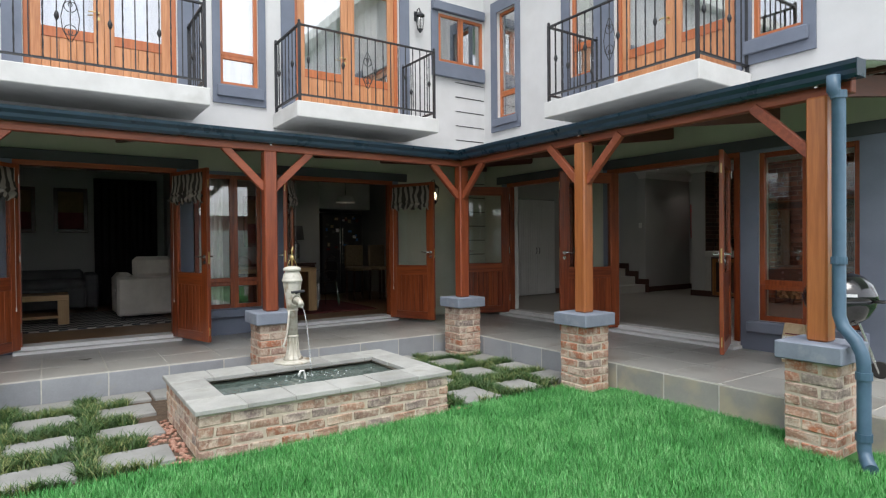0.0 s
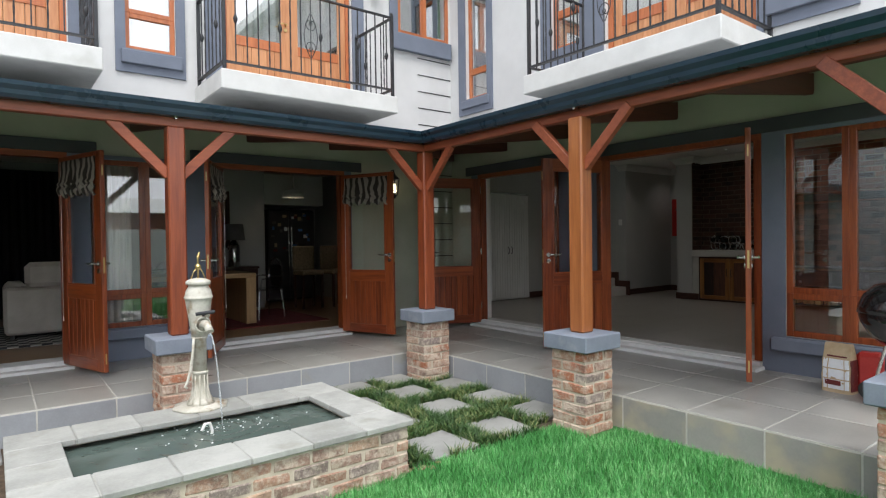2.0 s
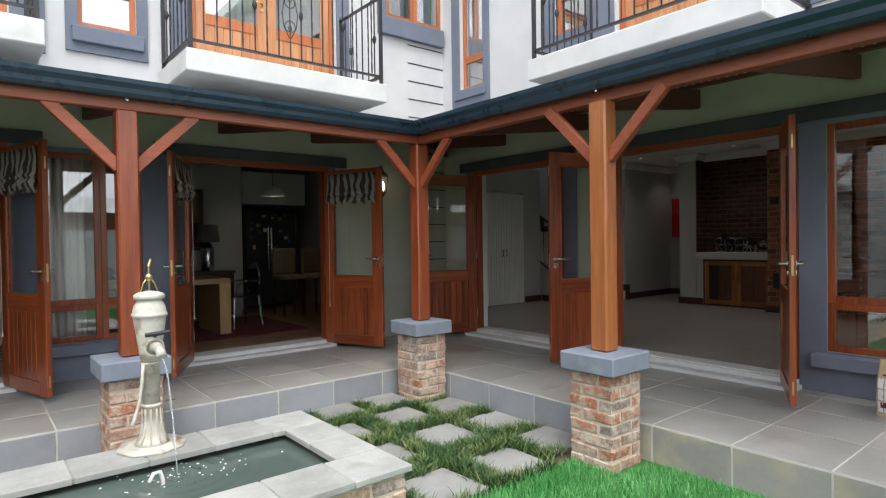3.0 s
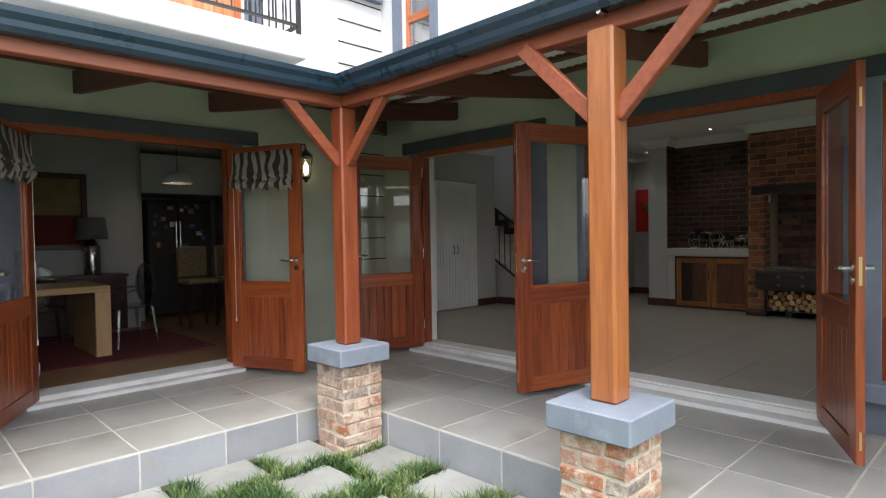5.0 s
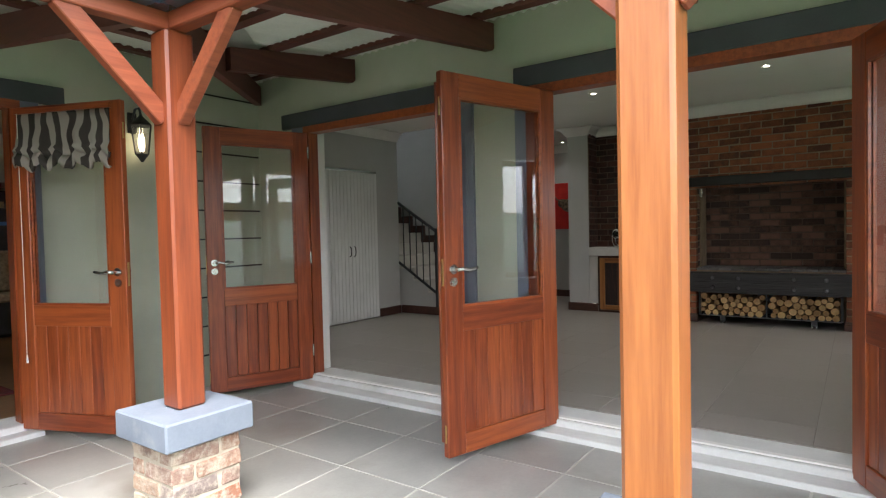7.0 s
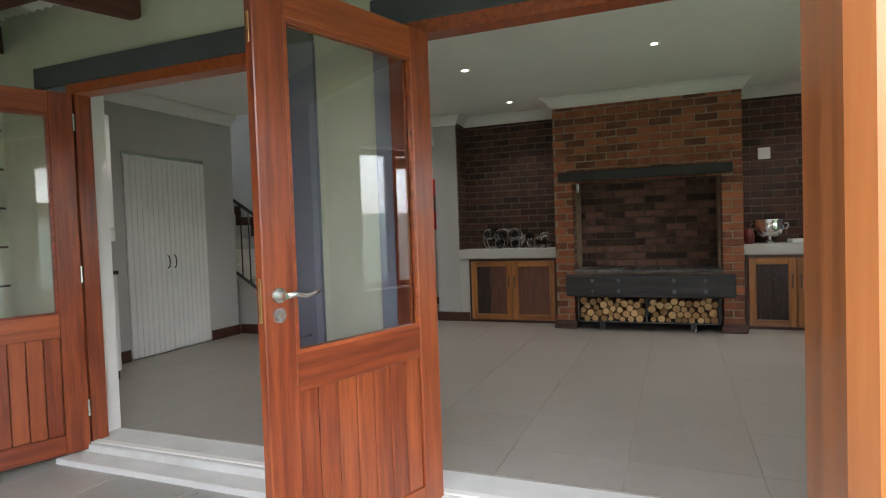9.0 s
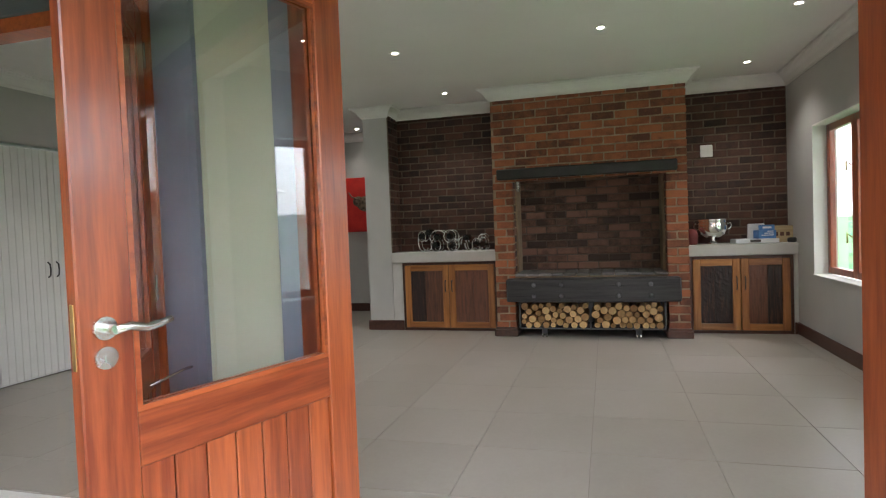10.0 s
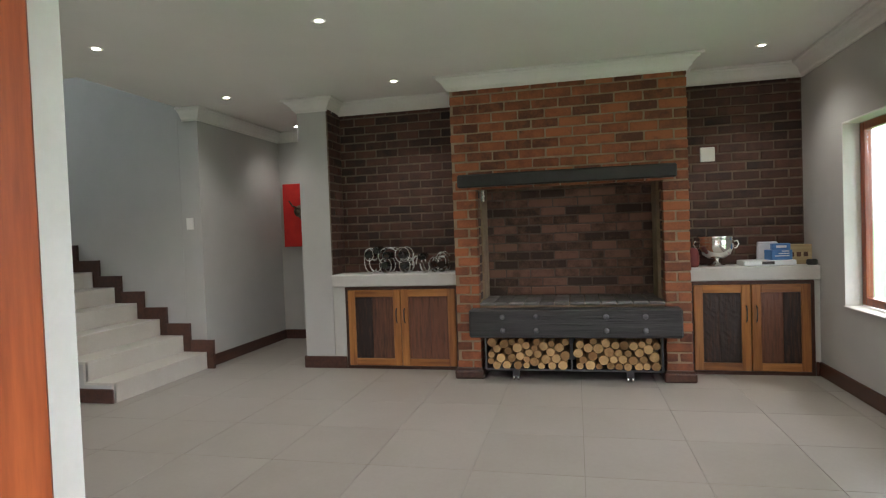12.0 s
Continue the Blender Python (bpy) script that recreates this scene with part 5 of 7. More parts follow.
part("soot_core", box_bm(BACK - 0.09, BACK - 0.004, FO[0] - 0.1, FO[1] + 0.1, 0.9, 2.7), M["soot"], fp, "sooty back wall")
brick_field(fp, "x", BACK - 0.10, FO[0], FO[1], 1.025, 2.6, M["sooty"], seed=15)
for y, out in ((FO[0], 1), (FO[1], -1)):
    brick_field(fp, "y", y, FRONT + 0.105, BACK - 0.21, 1.025, 2.1, M["sooty"], seed=16 + out, out=out, depth=0.06)
bmm = box_bm(FRONT - 0.16, FRONT - 0.012, 4.06, 5.815, 0.735, 0.98, bevel=0.014)
beam = part("sleeper_beam", bmm, M["sleeper"], fp, "charred weathered sleeper beam")
for y in (4.35, 4.66, 5.235, 5.52):
    for z in (0.80, 0.915):
        bm = bmesh.new()
        bmesh.ops.create_uvsphere(bm, u_segments=10, v_segments=6, radius=0.024, matrix=Matrix.Translation((FRONT - 0.163, y, z)) @ Matrix.Diagonal((0.6, 1, 1, 1)))
        b2 = part("bolt_head", bm, M["iron_bolt"], beam, "dull steel bolt head")
part("pull_ring", rod(bmesh.new(), (FRONT + 0.01, 5.68, 1.92), (FRONT + 0.01, 5.68, 2.02), 0.02), M["steel"], fp, "small steel damper knob")


def log_rack():
    r = thing("log_rack", "black steel rack filled with cut firewood logs", "rack", pose(FRONT - 0.05, 4.21, FLOOR))
    W, Z0, Z1, D = 1.48, 0.10, 0.385, 0.42
    bm = bmesh.new()
    for y in (0, W / 2, W):
        for x in (0, D):
            bx(bm, x - 0.008, x + 0.008, y - 0.008, y + 0.008, Z0, Z1)
    for z in (Z0, Z1):
        for x in (0, D):
            bx(bm, x - 0.008, x + 0.008, 0, W, z - 0.008, z + 0.008)
    bx(bm, 0, D, 0, W, Z0 - 0.006, Z0)
    bx(bm, D, D + 0.006, 0, W, Z0, Z1)
    part("frame", bm, M["black_iron"], r)
    for y in (0.26, W - 0.26):
        for k in (-0.02, 0.02):
            part("castor", rod(bmesh.new(), (0.02, y + k - 0.008, 0.022), (0.02, y + k + 0.008, 0.022), 0.022, seg=12), M["steel"], r, "small steel castor")
        part("castor_mount", box_bm(0.0, 0.04, y - 0.03, y + 0.03, 0.04, Z0 - 0.006), M["black_iron"], r)
    bark = surface("log_end_wood", (0.26, 0.145, 0.055), (0.54, 0.35, 0.16), 0.8, 12, fine=50, bump=0.2, per_object=0.9)
    rng = random.Random(8)
    for b0, b1 in ((0.012, W / 2 - 0.012), (W / 2 + 0.012, W - 0.012)):
        placed = []
        tries = 0
        while tries < 60:
            tries += 1
            rad = rng.uniform(0.028, 0.043)
            best = None
            for _ in range(50):
                # let the log sink until it rests on those below
                y, z = rng.uniform(b0 + rad, b1 - rad), Z0 + rad
                for q in sorted(placed, key=lambda q: q[1]):
                    gap = (rad + q[2] - 0.001) ** 2 - (y - q[0]) ** 2
                    if gap > 0 and abs(z - q[1]) < math.sqrt(gap):
                        z = q[1] + math.sqrt(gap)
                if best is None or z < best[1]:
                    best = (y, z, rad)
            if best[1] + rad < Z1 - 0.004:
                placed.append(best)
        for y, z, rad in placed:
            x0 = rng.uniform(-0.02, 0.03)
            bm = bmesh.new()
            rings = []
            sg = 11
            for x, kk in ((x0, 0.92), (x0 + 0.006, 1.0), (D - 0.02, 1.0)):
                rings.append([bm.verts.new((x, y + rad * kk * (1 + 0.06 * math.sin(3 * j + y * 40)) * math.cos(2 * math.pi * j / sg), z + rad * kk * math.sin(2 * math.pi * j / sg))) for j in range(sg)])
            for a, b in zip(rings, rings[1:]):
                for j in range(sg):
                    bm.faces.new((a[j], a[(j + 1) % sg], b[(j + 1) % sg], b[j]))
            bm.faces.new(rings[0])
            part("log", bm, bark, r)
    return r


log_rack()

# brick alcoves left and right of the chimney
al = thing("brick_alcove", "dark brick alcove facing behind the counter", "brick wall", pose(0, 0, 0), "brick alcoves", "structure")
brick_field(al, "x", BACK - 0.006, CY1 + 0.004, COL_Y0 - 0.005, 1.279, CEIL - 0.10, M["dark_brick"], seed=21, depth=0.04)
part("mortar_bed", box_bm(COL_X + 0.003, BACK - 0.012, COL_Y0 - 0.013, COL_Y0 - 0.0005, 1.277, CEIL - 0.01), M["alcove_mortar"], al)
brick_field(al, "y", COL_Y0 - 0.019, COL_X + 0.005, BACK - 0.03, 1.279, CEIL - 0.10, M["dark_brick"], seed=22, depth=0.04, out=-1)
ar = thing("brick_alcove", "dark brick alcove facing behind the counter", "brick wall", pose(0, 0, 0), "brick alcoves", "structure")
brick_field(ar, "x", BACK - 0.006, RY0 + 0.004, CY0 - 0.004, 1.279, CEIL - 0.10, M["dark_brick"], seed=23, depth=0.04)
solid("switch_plate", box_bm(BACK - 0.022, BACK - 0.004, 3.625, 3.75, 2.222, 2.352, bevel=0.004), M["white_trim"], "white blank wall plate on the brick", "plate")

# counters and cabinets
for a0, a1, lab in ((CY1 + 0.004, COL_Y0 - 0.004, "pale plastered counter top"), (RY0 + 0.004, CY0 - 0.004, "pale plastered counter top under the window wall")):
    solid("counter", box_bm(COL_X - 0.03, BACK - 0.004, a0, a1, 1.155, 1.275, bevel=0.008), M["counter"], lab, "counter", "counters")
structure("counter_support", box_bm(COL_X + 0.002, BACK - 0.01, 7.15, COL_Y0 - 0.004, FLOOR, 1.153), M["counter"], "pale counter support wall", "wall")
structure("counter_support", box_bm(COL_X + 0.002, BACK - 0.01, RY0 + 0.004, 2.945, FLOOR, 1.153), M["counter"], "pale counter support wall", "wall")


def cabinet(y0, y1, label):
    c = thing("cabinet", label, "cabinet", pose(COL_X - 0.01, y0, FLOOR), "fireplace cabinets")
    w, h = y1 - y0, 0.812
    bm = bmesh.new()
    bx(bm, 0.0, 0.34, 0, 0.025, 0.0, h)
    bx(bm, 0.0, 0.34, w - 0.025, w, 0.0, h)
    bx(bm, 0.0, 0.34, 0.025, w - 0.025, 0.0, 0.03)
    bx(bm, 0.0, 0.34, 0.025, w - 0.025, h - 0.025, h)
    part("carcass", bm, M["skirting"], c, "dark brown carcass")
    part("back_board", box_bm(0.32, 0.34, 0.025, w - 0.025, 0.03, h - 0.025), M["skirting"], c)
    mid = w / 2
    for a, b, s in ((0.03, mid - 0.003, -1), (mid + 0.003, w - 0.03, 1)):
        d = part("door", box_bm(-0.012, 0.012, a, a + 0.075, 0.035, h - 0.03, bevel=0.004), M["cabinet_z"], c, "honey-brown framed door")
        part("stile", box_bm(-0.012, 0.012, b - 0.075, b, 0.035, h - 0.03, bevel=0.004), M["cabinet_z"], d)
        part("rail", box_bm(-0.011, 0.011, a + 0.075, b - 0.075, 0.035, 0.105, bevel=0.003), M["cabinet_y"], d)
        part("rail", box_bm(-0.011, 0.011, a + 0.075, b - 0.075, h - 0.10, h - 0.03, bevel=0.003), M["cabinet_y"], d)
        m = (a + b) / 2 + s * 0.02
        for u0, u1 in ((a + 0.077, m - 0.003), (m + 0.003, b - 0.077)):
            bm = bmesh.new()
            # rough sawn board: a grid pushed in and out
            n1, n2 = 6, 24
            g = [[bm.verts.new((-0.004 - 0.006 * abs(noise.noise((u * 9 + s, v * 3.0, a * 7))), u0 + (u1 - u0) * u / n1, 0.107 + (h - 0.209) * v / n2)) for v in range(n2 + 1)] for u in range(n1 + 1)]
            for u in range(n1):
                for v in range(n2):
                    bm.faces.new((g[u][v], g[u + 1][v], g[u + 1][v + 1], g[u][v + 1]))
            bx(bm, 0.0, 0.008, u0, u1, 0.107, h - 0.102)
            part("board", bm, M["aged_wood"], d, "rough aged dark board")
        yh = (b - 0.037) if s < 0 else (a + 0.037)
        bm = tube(bmesh.new(), [(-0.012, yh, 0.46), (-0.035, yh, 0.48), (-0.04, yh, 0.53), (-0.035, yh, 0.58), (-0.012, yh, 0.60)], 0.006, 6)
        part("pull", bm, M["black_iron"], d, "dark iron pull handle")
    return c


cabinet(CY1 + 0.04, 7.145, "honey-brown cabinet with rough dark board panels")
cabinet(2.95, CY0 - 0.035, "honey-brown cabinet with rough dark board panels")

# ---- things on the counters ----


def wire_rack():
    """Bent-wire script bottle rack: round loops joined by swinging strokes."""
    r = thing("wine_rack", "looping silver wire wine rack holding dark bottles", "rack", pose(11.82, 6.97, 1.275))
    chrome = M["steel"]

    def loop(cy, cz, ry, rz, a0, a1, n=22):
        return [(0.0, -(cy + ry * math.cos(a0 + (a1 - a0) * k / n)), cz + rz * math.sin(a0 + (a1 - a0) * k / n)) for k in range(n + 1)]
    strokes = [loop(0.07, 0.13, 0.07, 0.125, 0.9, 5.6), loop(0.05, 0.19, 0.045, 0.06, 0, 6.28), loop(0.22, 0.08, 0.06, 0.075, 0, 6.28), loop(0.25, 0.17, 0.10, 0.085, 0.5, 4.4),
               loop(0.40, 0.18, 0.075, 0.075, 0, 6.28), loop(0.42, 0.075, 0.055, 0.07, 0, 6.28), loop(0.55, 0.085, 0.05, 0.08, 0.2, 3.3), loop(0.63, 0.085, 0.05, 0.08, 3.1, 6.3),
               loop(0.72, 0.075, 0.05, 0.072, 0, 6.28), loop(0.80, 0.10, 0.06, 0.095, 0.6, 5.8), loop(0.80, 0.11, 0.04, 0.045, 0, 6.28)]
    for s in strokes:
        part("wire", tube(bmesh.new(), s, 0.008, 7), chrome, r)
        part("wire", tube(bmesh.new(), [(p[0] + 0.14, p[1], p[2]) for p in s], 0.008, 7), chrome, r)
    for y in (0.07, 0.32, 0.55, 0.80):
        part("cross_wire", rod(bmesh.new(), (0, -y, 0.012), (0.14, -y, 0.012), 0.006, seg=6), chrome, r)
    bottle = surface("dark_bottle_glass", (0.008, 0.010, 0.009), (0.02, 0.02, 0.02), 0.08, 4, bump=0)
    for y, z in ((0.05, 0.19), (0.22, 0.08), (0.40, 0.18), (0.42, 0.075), (0.72, 0.075), (0.24, 0.18), (0.80, 0.075), (0.14, 0.235), (0.60, 0.16)):
        bm = bmesh.new()
        lathe(bm, [(0.034, 0.0), (0.037, 0.01), (0.037, 0.17), (0.03, 0.20), (0.014, 0.23), (0.014, 0.27)], 14)
        bmesh.ops.rotate(bm, verts=bm.verts, cent=(0, 0, 0), matrix=Matrix.Rotation(radians(90), 3, "Y"))
        bmesh.ops.translate(bm, verts=bm.verts, vec=(-0.04, -y, z))
        part("bottle", bm, bottle, r, "dark wine bottle")


wire_rack()
bowl = thing("punch_bowl", "shiny silver footed bowl on the counter", "bowl", pose(11.87, 3.67, 1.275))
chrome = surface("polished_silver", (0.75, 0.74, 0.72), (0.85, 0.84, 0.82), 0.08, 4, metal=1.0, bump=0)
part("vessel", lathe(bmesh.new(), [(0.02, 0.065), (0.075, 0.07), (0.125, 0.105), (0.15, 0.16), (0.148, 0.215), (0.142, 0.245), (0.158, 0.262), (0.152, 0.267), (0.132, 0.24), (0.138, 0.16), (0.105, 0.11), (0.05, 0.085), (0.01, 0.082)], 28), chrome, bowl)
part("foot", lathe(bmesh.new(), [(0.075, 0.0), (0.072, 0.012), (0.04, 0.025), (0.022, 0.045), (0.024, 0.07), (0.03, 0.08)], 24), chrome, bowl)
for s in (-1, 1):
    part("handle", tube(bmesh.new(), [(0, s * 0.146, 0.215), (0, s * 0.178, 0.222), (0, s * 0.186, 0.19), (0, s * 0.168, 0.16), (0, s * 0.144, 0.155)], 0.007, 8), chrome, bowl)
red_box = surface("red_card", (0.10, 0.008, 0.008), (0.16, 0.018, 0.015), 0.5, 6)
solid("red_ornament", lathe(bmesh.new(), [(0.05, 0), (0.06, 0.02), (0.062, 0.10), (0.05, 0.15), (0.03, 0.17)], 18), red_box, "dark red round jar beside the bowl", "jar", m=pose(11.80, 3.885, 1.275))
blue = surface("blue_card", (0.05, 0.16, 0.42), (0.10, 0.26, 0.58), 0.5, 9, bump=0.02)
white_card = surface("white_card", (0.70, 0.72, 0.74), (0.82, 0.83, 0.84), 0.5, 9, bump=0.02)
solid("white_device", box_bm(-0.10, 0.10, -0.21, 0.21, 0, 0.045, bevel=0.006), white_card, "flat white device box on the counter", "box", m=pose(11.86, 3.27, 1.275, 0, 0, 4))
solid("small_screen", box_bm(-0.004, 0.0, -0.05, 0.05, 0.012, 0.036), M["dark"], "dark display of the flat device", "display", m=pose(11.757, 3.28, 1.275, 0, 0, 4))
pk = thing("blue_packet", "blue card box with white print bars", "box", pose(11.86, 3.17, 1.320, 0, 0, 12), "blue boxes")
part("carton", box_bm(-0.06, 0.06, -0.09, 0.09, 0, 0.085, bevel=0.004), blue, pk)
for k in range(3):
    part("print_bar", box_bm(-0.0625, -0.060, -0.06, 0.06 - k * 0.03, 0.03 + k * 0.02, 0.038 + k * 0.02), white_card, pk)
pk2 = thing("blue_packet", "small blue card box stacked on another", "box", pose(11.87, 3.15, 1.405, 0, 0, -8), "blue boxes")
part("carton", box_bm(-0.05, 0.05, -0.07, 0.07, 0, 0.055, bevel=0.004), blue, pk2)
part("print_bar", box_bm(-0.0525, -0.050, -0.04, 0.04, 0.018, 0.038), white_card, pk2)
solid("white_packet", box_bm(-0.02, 0.02, -0.08, 0.08, 0, 0.20, bevel=0.004), white_card, "white card packet behind the blue boxes", "box", m=pose(11.98, 3.23, 1.275, 0, -8, 0))
crate_wood = wood("pale_box_wood", (0.40, 0.30, 0.16), (0.55, 0.43, 0.26), "y", 0.6, 0.0)
cr8 = thing("wooden_box", "pale wooden bottle box with dark lettering bars", "box", pose(11.94, 3.045, 1.275))
part("crate", box_bm(-0.06, 0.06, -0.15, 0.15, 0, 0.17, bevel=0.004), crate_wood, cr8)
for k in range(4):
    part("letter_bar", box_bm(-0.0625, -0.0605, -0.115 + k * 0.055, -0.08 + k * 0.055, 0.065, 0.105), M["aged_wood"], cr8)
solid("dark_stand", box_bm(-0.02, 0.02, -0.04, 0.04, 0, 0.05, bevel=0.01), M["dark"], "small dark ornament on the counter end", "ornament", m=pose(11.74, 2.95, 1.275))


# ---- mouldings of the room ----
def cornice_run(pts, name="cornice"):
    """Stepped cornice along a line of corners; the room lies to the right of the line."""
    prof = [(0.0, -0.125), (0.013, -0.125), (0.018, -0.108), (0.032, -0.098), (0.05, -0.066), (0.075, -0.043), (0.088, -0.036), (0.098, -0.022), (0.12, -0.02), (0.12, 0.0), (0.0, 0.0)]
    bm = bmesh.new()
    n = len(pts)
    dirs = [(Vector(pts[i + 1]) - Vector(pts[i])).normalized() for i in range(n - 1)]
    rings = []
    for i, p in enumerate(pts):
        d0, d1 = dirs[max(i - 1, 0)], dirs[min(i, n - 2)]
        n0, n1 = Vector((d0.y, -d0.x)), Vector((d1.y, -d1.x))
        m = (n0 + n1)
        m = m / max(m.dot(n0), 0.2)
        rings.append([bm.verts.new((p[0] + m.x * u, p[1] + m.y * u, CEIL - 0.003 + w)) for u, w in prof])
    for a, b in zip(rings, rings[1:]):
        for k in range(len(prof)):
            bm.faces.new((a[k], a[(k + 1) % len(prof)], b[(k + 1) % len(prof)], b[k]))
    bm.faces.new(rings[0])
    bm.faces.new(rings[-1][::-1])
    return structure(name, bm, M["white_trim"], "white stepped ceiling cornice", "cornice")


cornice_run([(11.62, 8.84), (11.62, 8.67), (13.3, 8.67), (13.3, COL_Y1 + 0.02)])
cornice_run([(12.2, COL_Y1), (COL_X, COL_Y1), (COL_X, COL_Y0), (BACK - 0.04, COL_Y0), (BACK - 0.04, CY1), (FRONT, CY1), (FRONT, CY0), (BACK - 0.04, CY0), (BACK - 0.04, RY0), (RX0, RY0), (RX0, CUP), (10.3, CUP)])


def skirting(x0, y0, x1, y1, h=0.12, t=0.018):
    a, b = min(x0, x1), max(x0, x1)
    c, d = min(y0, y1), max(y0, y1)
    if b - a > d - c:
        return structure("baseboard", box_bm(a, b, c, c + t, FLOOR, FLOOR + h, bevel=0.005), M["skirting"], "dark brown wooden baseboard", "baseboard")
    return structure("baseboard", box_bm(a, a + t, c, d, FLOOR, FLOOR + h, bevel=0.005), M["skirting"], "dark brown wooden baseboard", "baseboard")


skirting(RX0, RY0, COL_X, RY0)
skirting(COL_X - 0.018, RY0 + 0.02, COL_X - 0.018, 2.945)
skirting(COL_X - 0.018, 7.15, COL_X - 0.018, COL_Y1 + 0.02)
skirting(COL_X, COL_Y1 + 0.002, BACK + 0.25, COL_Y1 + 0.002)
skirting(11.62, 8.65, 13.3, 8.65)
skirting(13.28, COL_Y1, 13.28, 8.65)
skirting(8.19, CUP - 0.02, 8.73, CUP - 0.02)
skirting(9.83, CUP - 0.02, 10.30, CUP - 0.02)
skirting(RX0, 5.885, RX0, 6.39)
skirting(RX0, 8.05, RX0, CUP)
skirting(RX0, RY0 + 0.02, RX0, 3.90)
structure("door_reveal", wall_bm("x", WX + 0.075, RX0 + 0.012, ROOM_B[0] - 0.03, ROOM_B[1] + 0.03, FLOOR, DOOR_TOP + 0.1, [(ROOM_B[0] + 0.002, ROOM_B[1] - 0.002, 0, DOOR_TOP + 0.058)]), M["white_trim"], "white painted door reveal", "trim")
structure("door_reveal", wall_bm("x", WX + 0.075, RX0 + 0.012, ROOM_A[0] - 0.03, ROOM_A[1] + 0.03, FLOOR, DOOR_TOP + 0.1, [(ROOM_A[0] + 0.002, ROOM_A[1] - 0.002, 0, DOOR_TOP + 0.058)]), M["white_trim"], "white painted door reveal", "trim")

# ---- downlights ----
glow = emitter("downlight_glow", (1.0, 0.93, 0.80), 9.0)


def downlight(x, y, power=0):
    d = thing("downlight", "round recessed ceiling downlight, lit", "downlight", pose(x, y, CEIL), "downlights")
    part("rim", lathe(bmesh.new(), [(0.046, -0.002), (0.047, -0.005), (0.038, -0.008), (0.024, -0.004), (0.024, 0.0)], 20), M["white_trim"], d)
    part("bulb", lathe(bmesh.new(), [(0.021, -0.003), (0.013, -0.004), (0.002, -0.0045)], 16), glow, d, "glowing lamp face")
    if power:
        l = new("downlight_lamp", bpy.data.lights.new("downlight_lamp", "SPOT"))
        l.data.energy, l.data.spot_size, l.data.spot_blend, l.data.shadow_soft_size, l.data.color = power, radians(120), 0.8, 0.04, (1.0, 0.95, 0.89)
        l.matrix_world = pose(x, y, CEIL - 0.02)


for x in (9.76, 11.33):
    for y in (3.42, 4.765, 6.44, 8.13):
        if (x, y) != (11.33, 4.765):
            downlight(x, y, DOWN)
downlight(12.92, 8.2, DOWN * 0.5)
# row by the doors is unseen, added to continue the lit grid
downlight(8.10, 3.33, DOWN)
downlight(8.10, 6.32, DOWN)
downlight(8.10, 8.60, DOWN)


# ---- stairs ----
def stairs():
    s = thing("staircase", "pale tiled staircase with dark wooden skirting and iron railing", "stairs", pose(0, 0, 0))
    step_mat = surface("pale_stair_tile", (0.50, 0.47, 0.42), (0.60, 0.57, 0.52), 0.4, 2, bump=0.02)
    x0, x1, y0, rise, run = 10.33, 11.60, 8.66, 0.172, 0.272
    for k in range(13):
        y, z = y0 + k * run, FLOOR + k * rise
        part("tread", box_bm(x0, x1, y - 0.004, y + run + 0.015, z + rise - 0.022, z + rise, bevel=0.002), step_mat, s)
        part("riser", box_bm(x0 + 0.002, x1 - 0.002, y, y + 0.02, z + 0.0005, z + rise - 0.0225), step_mat, s)
        part("step_body", box_bm(x0 + 0.03, x1 - 0.002, y + 0.021, 13.0, z + 0.0005, z + rise - 0.0225), M["room_wall"], s)
        part("side_panel", box_bm(x0 + 0.012, x0 + 0.028, y, y + run - 0.0005, FLOOR, z + rise - 0.0225), M["room_wall"], s, "plastered stair flank")
        # zigzag skirting on the wall side
        bm = box_bm(x1 - 0.018, x1 + 0.012, y - 0.085, y + run - 0.088, z + rise + 0.002, z + rise + 0.125)
        bx(bm, x1 - 0.018, x1 + 0.012, y - 0.085, y - 0.005, z + (0.0 if k == 0 else 0.003), z + rise + 0.0015)
        part("wall_skirting", bm, M["skirting"], s)
    # railing
    n = 26
    bm = bmesh.new()
    top = [(x0 - 0.025, y0 + 0.10 + k * run, FLOOR + (k + 1) * rise + 0.88) for k in (1, 12)]
    tube(bm, top, 0.022, 8)
    part("hand_rail", bm, M["black_iron"], s)
    bot = [(p[0], p[1], p[2] - 0.90) for p in top]
    part("bottom_rail", tube(bmesh.new(), bot, 0.02, 6), M["black_iron"], s)
    for k in range(n):
        f = k / (n - 1)
        x, y = top[0][0], top[0][1] + (top[1][1] - top[0][1]) * f
        z1 = top[0][2] + (top[1][2] - top[0][2]) * f
        part("baluster", rod(bmesh.new(), (x, y, z1 - 0.90), (x, y, z1), 0.009, seg=6), M["black_iron"], s)
    part("newel", box_bm(x0 - 0.05, x0 - 0.0005, y0 + run + 0.06, y0 + run + 0.11, FLOOR + 0.122, FLOOR + 2 * rise + 0.92, bevel=0.004), M["black_iron"], s)


stairs()
structure("baseboard", box_bm(10.324, 10.341, 8.66, CUP, FLOOR, FLOOR + 0.12, bevel=0.005), M["skirting"], "dark brown wooden baseboard", "baseboard")
solid("light_switch", box_bm(11.605, 11.62, 8.76, 8.84, 1.79, 1.91, bevel=0.003), M["white_trim"], "white wall light switch near the stairs", "switch", "light switches")
solid("light_switch", box_bm(8.52, 8.62, CUP - 0.015, CUP, 1.55, 1.67, bevel=0.003), M["white_trim"], "white wall light switch beside the cupboard", "switch", "light switches")

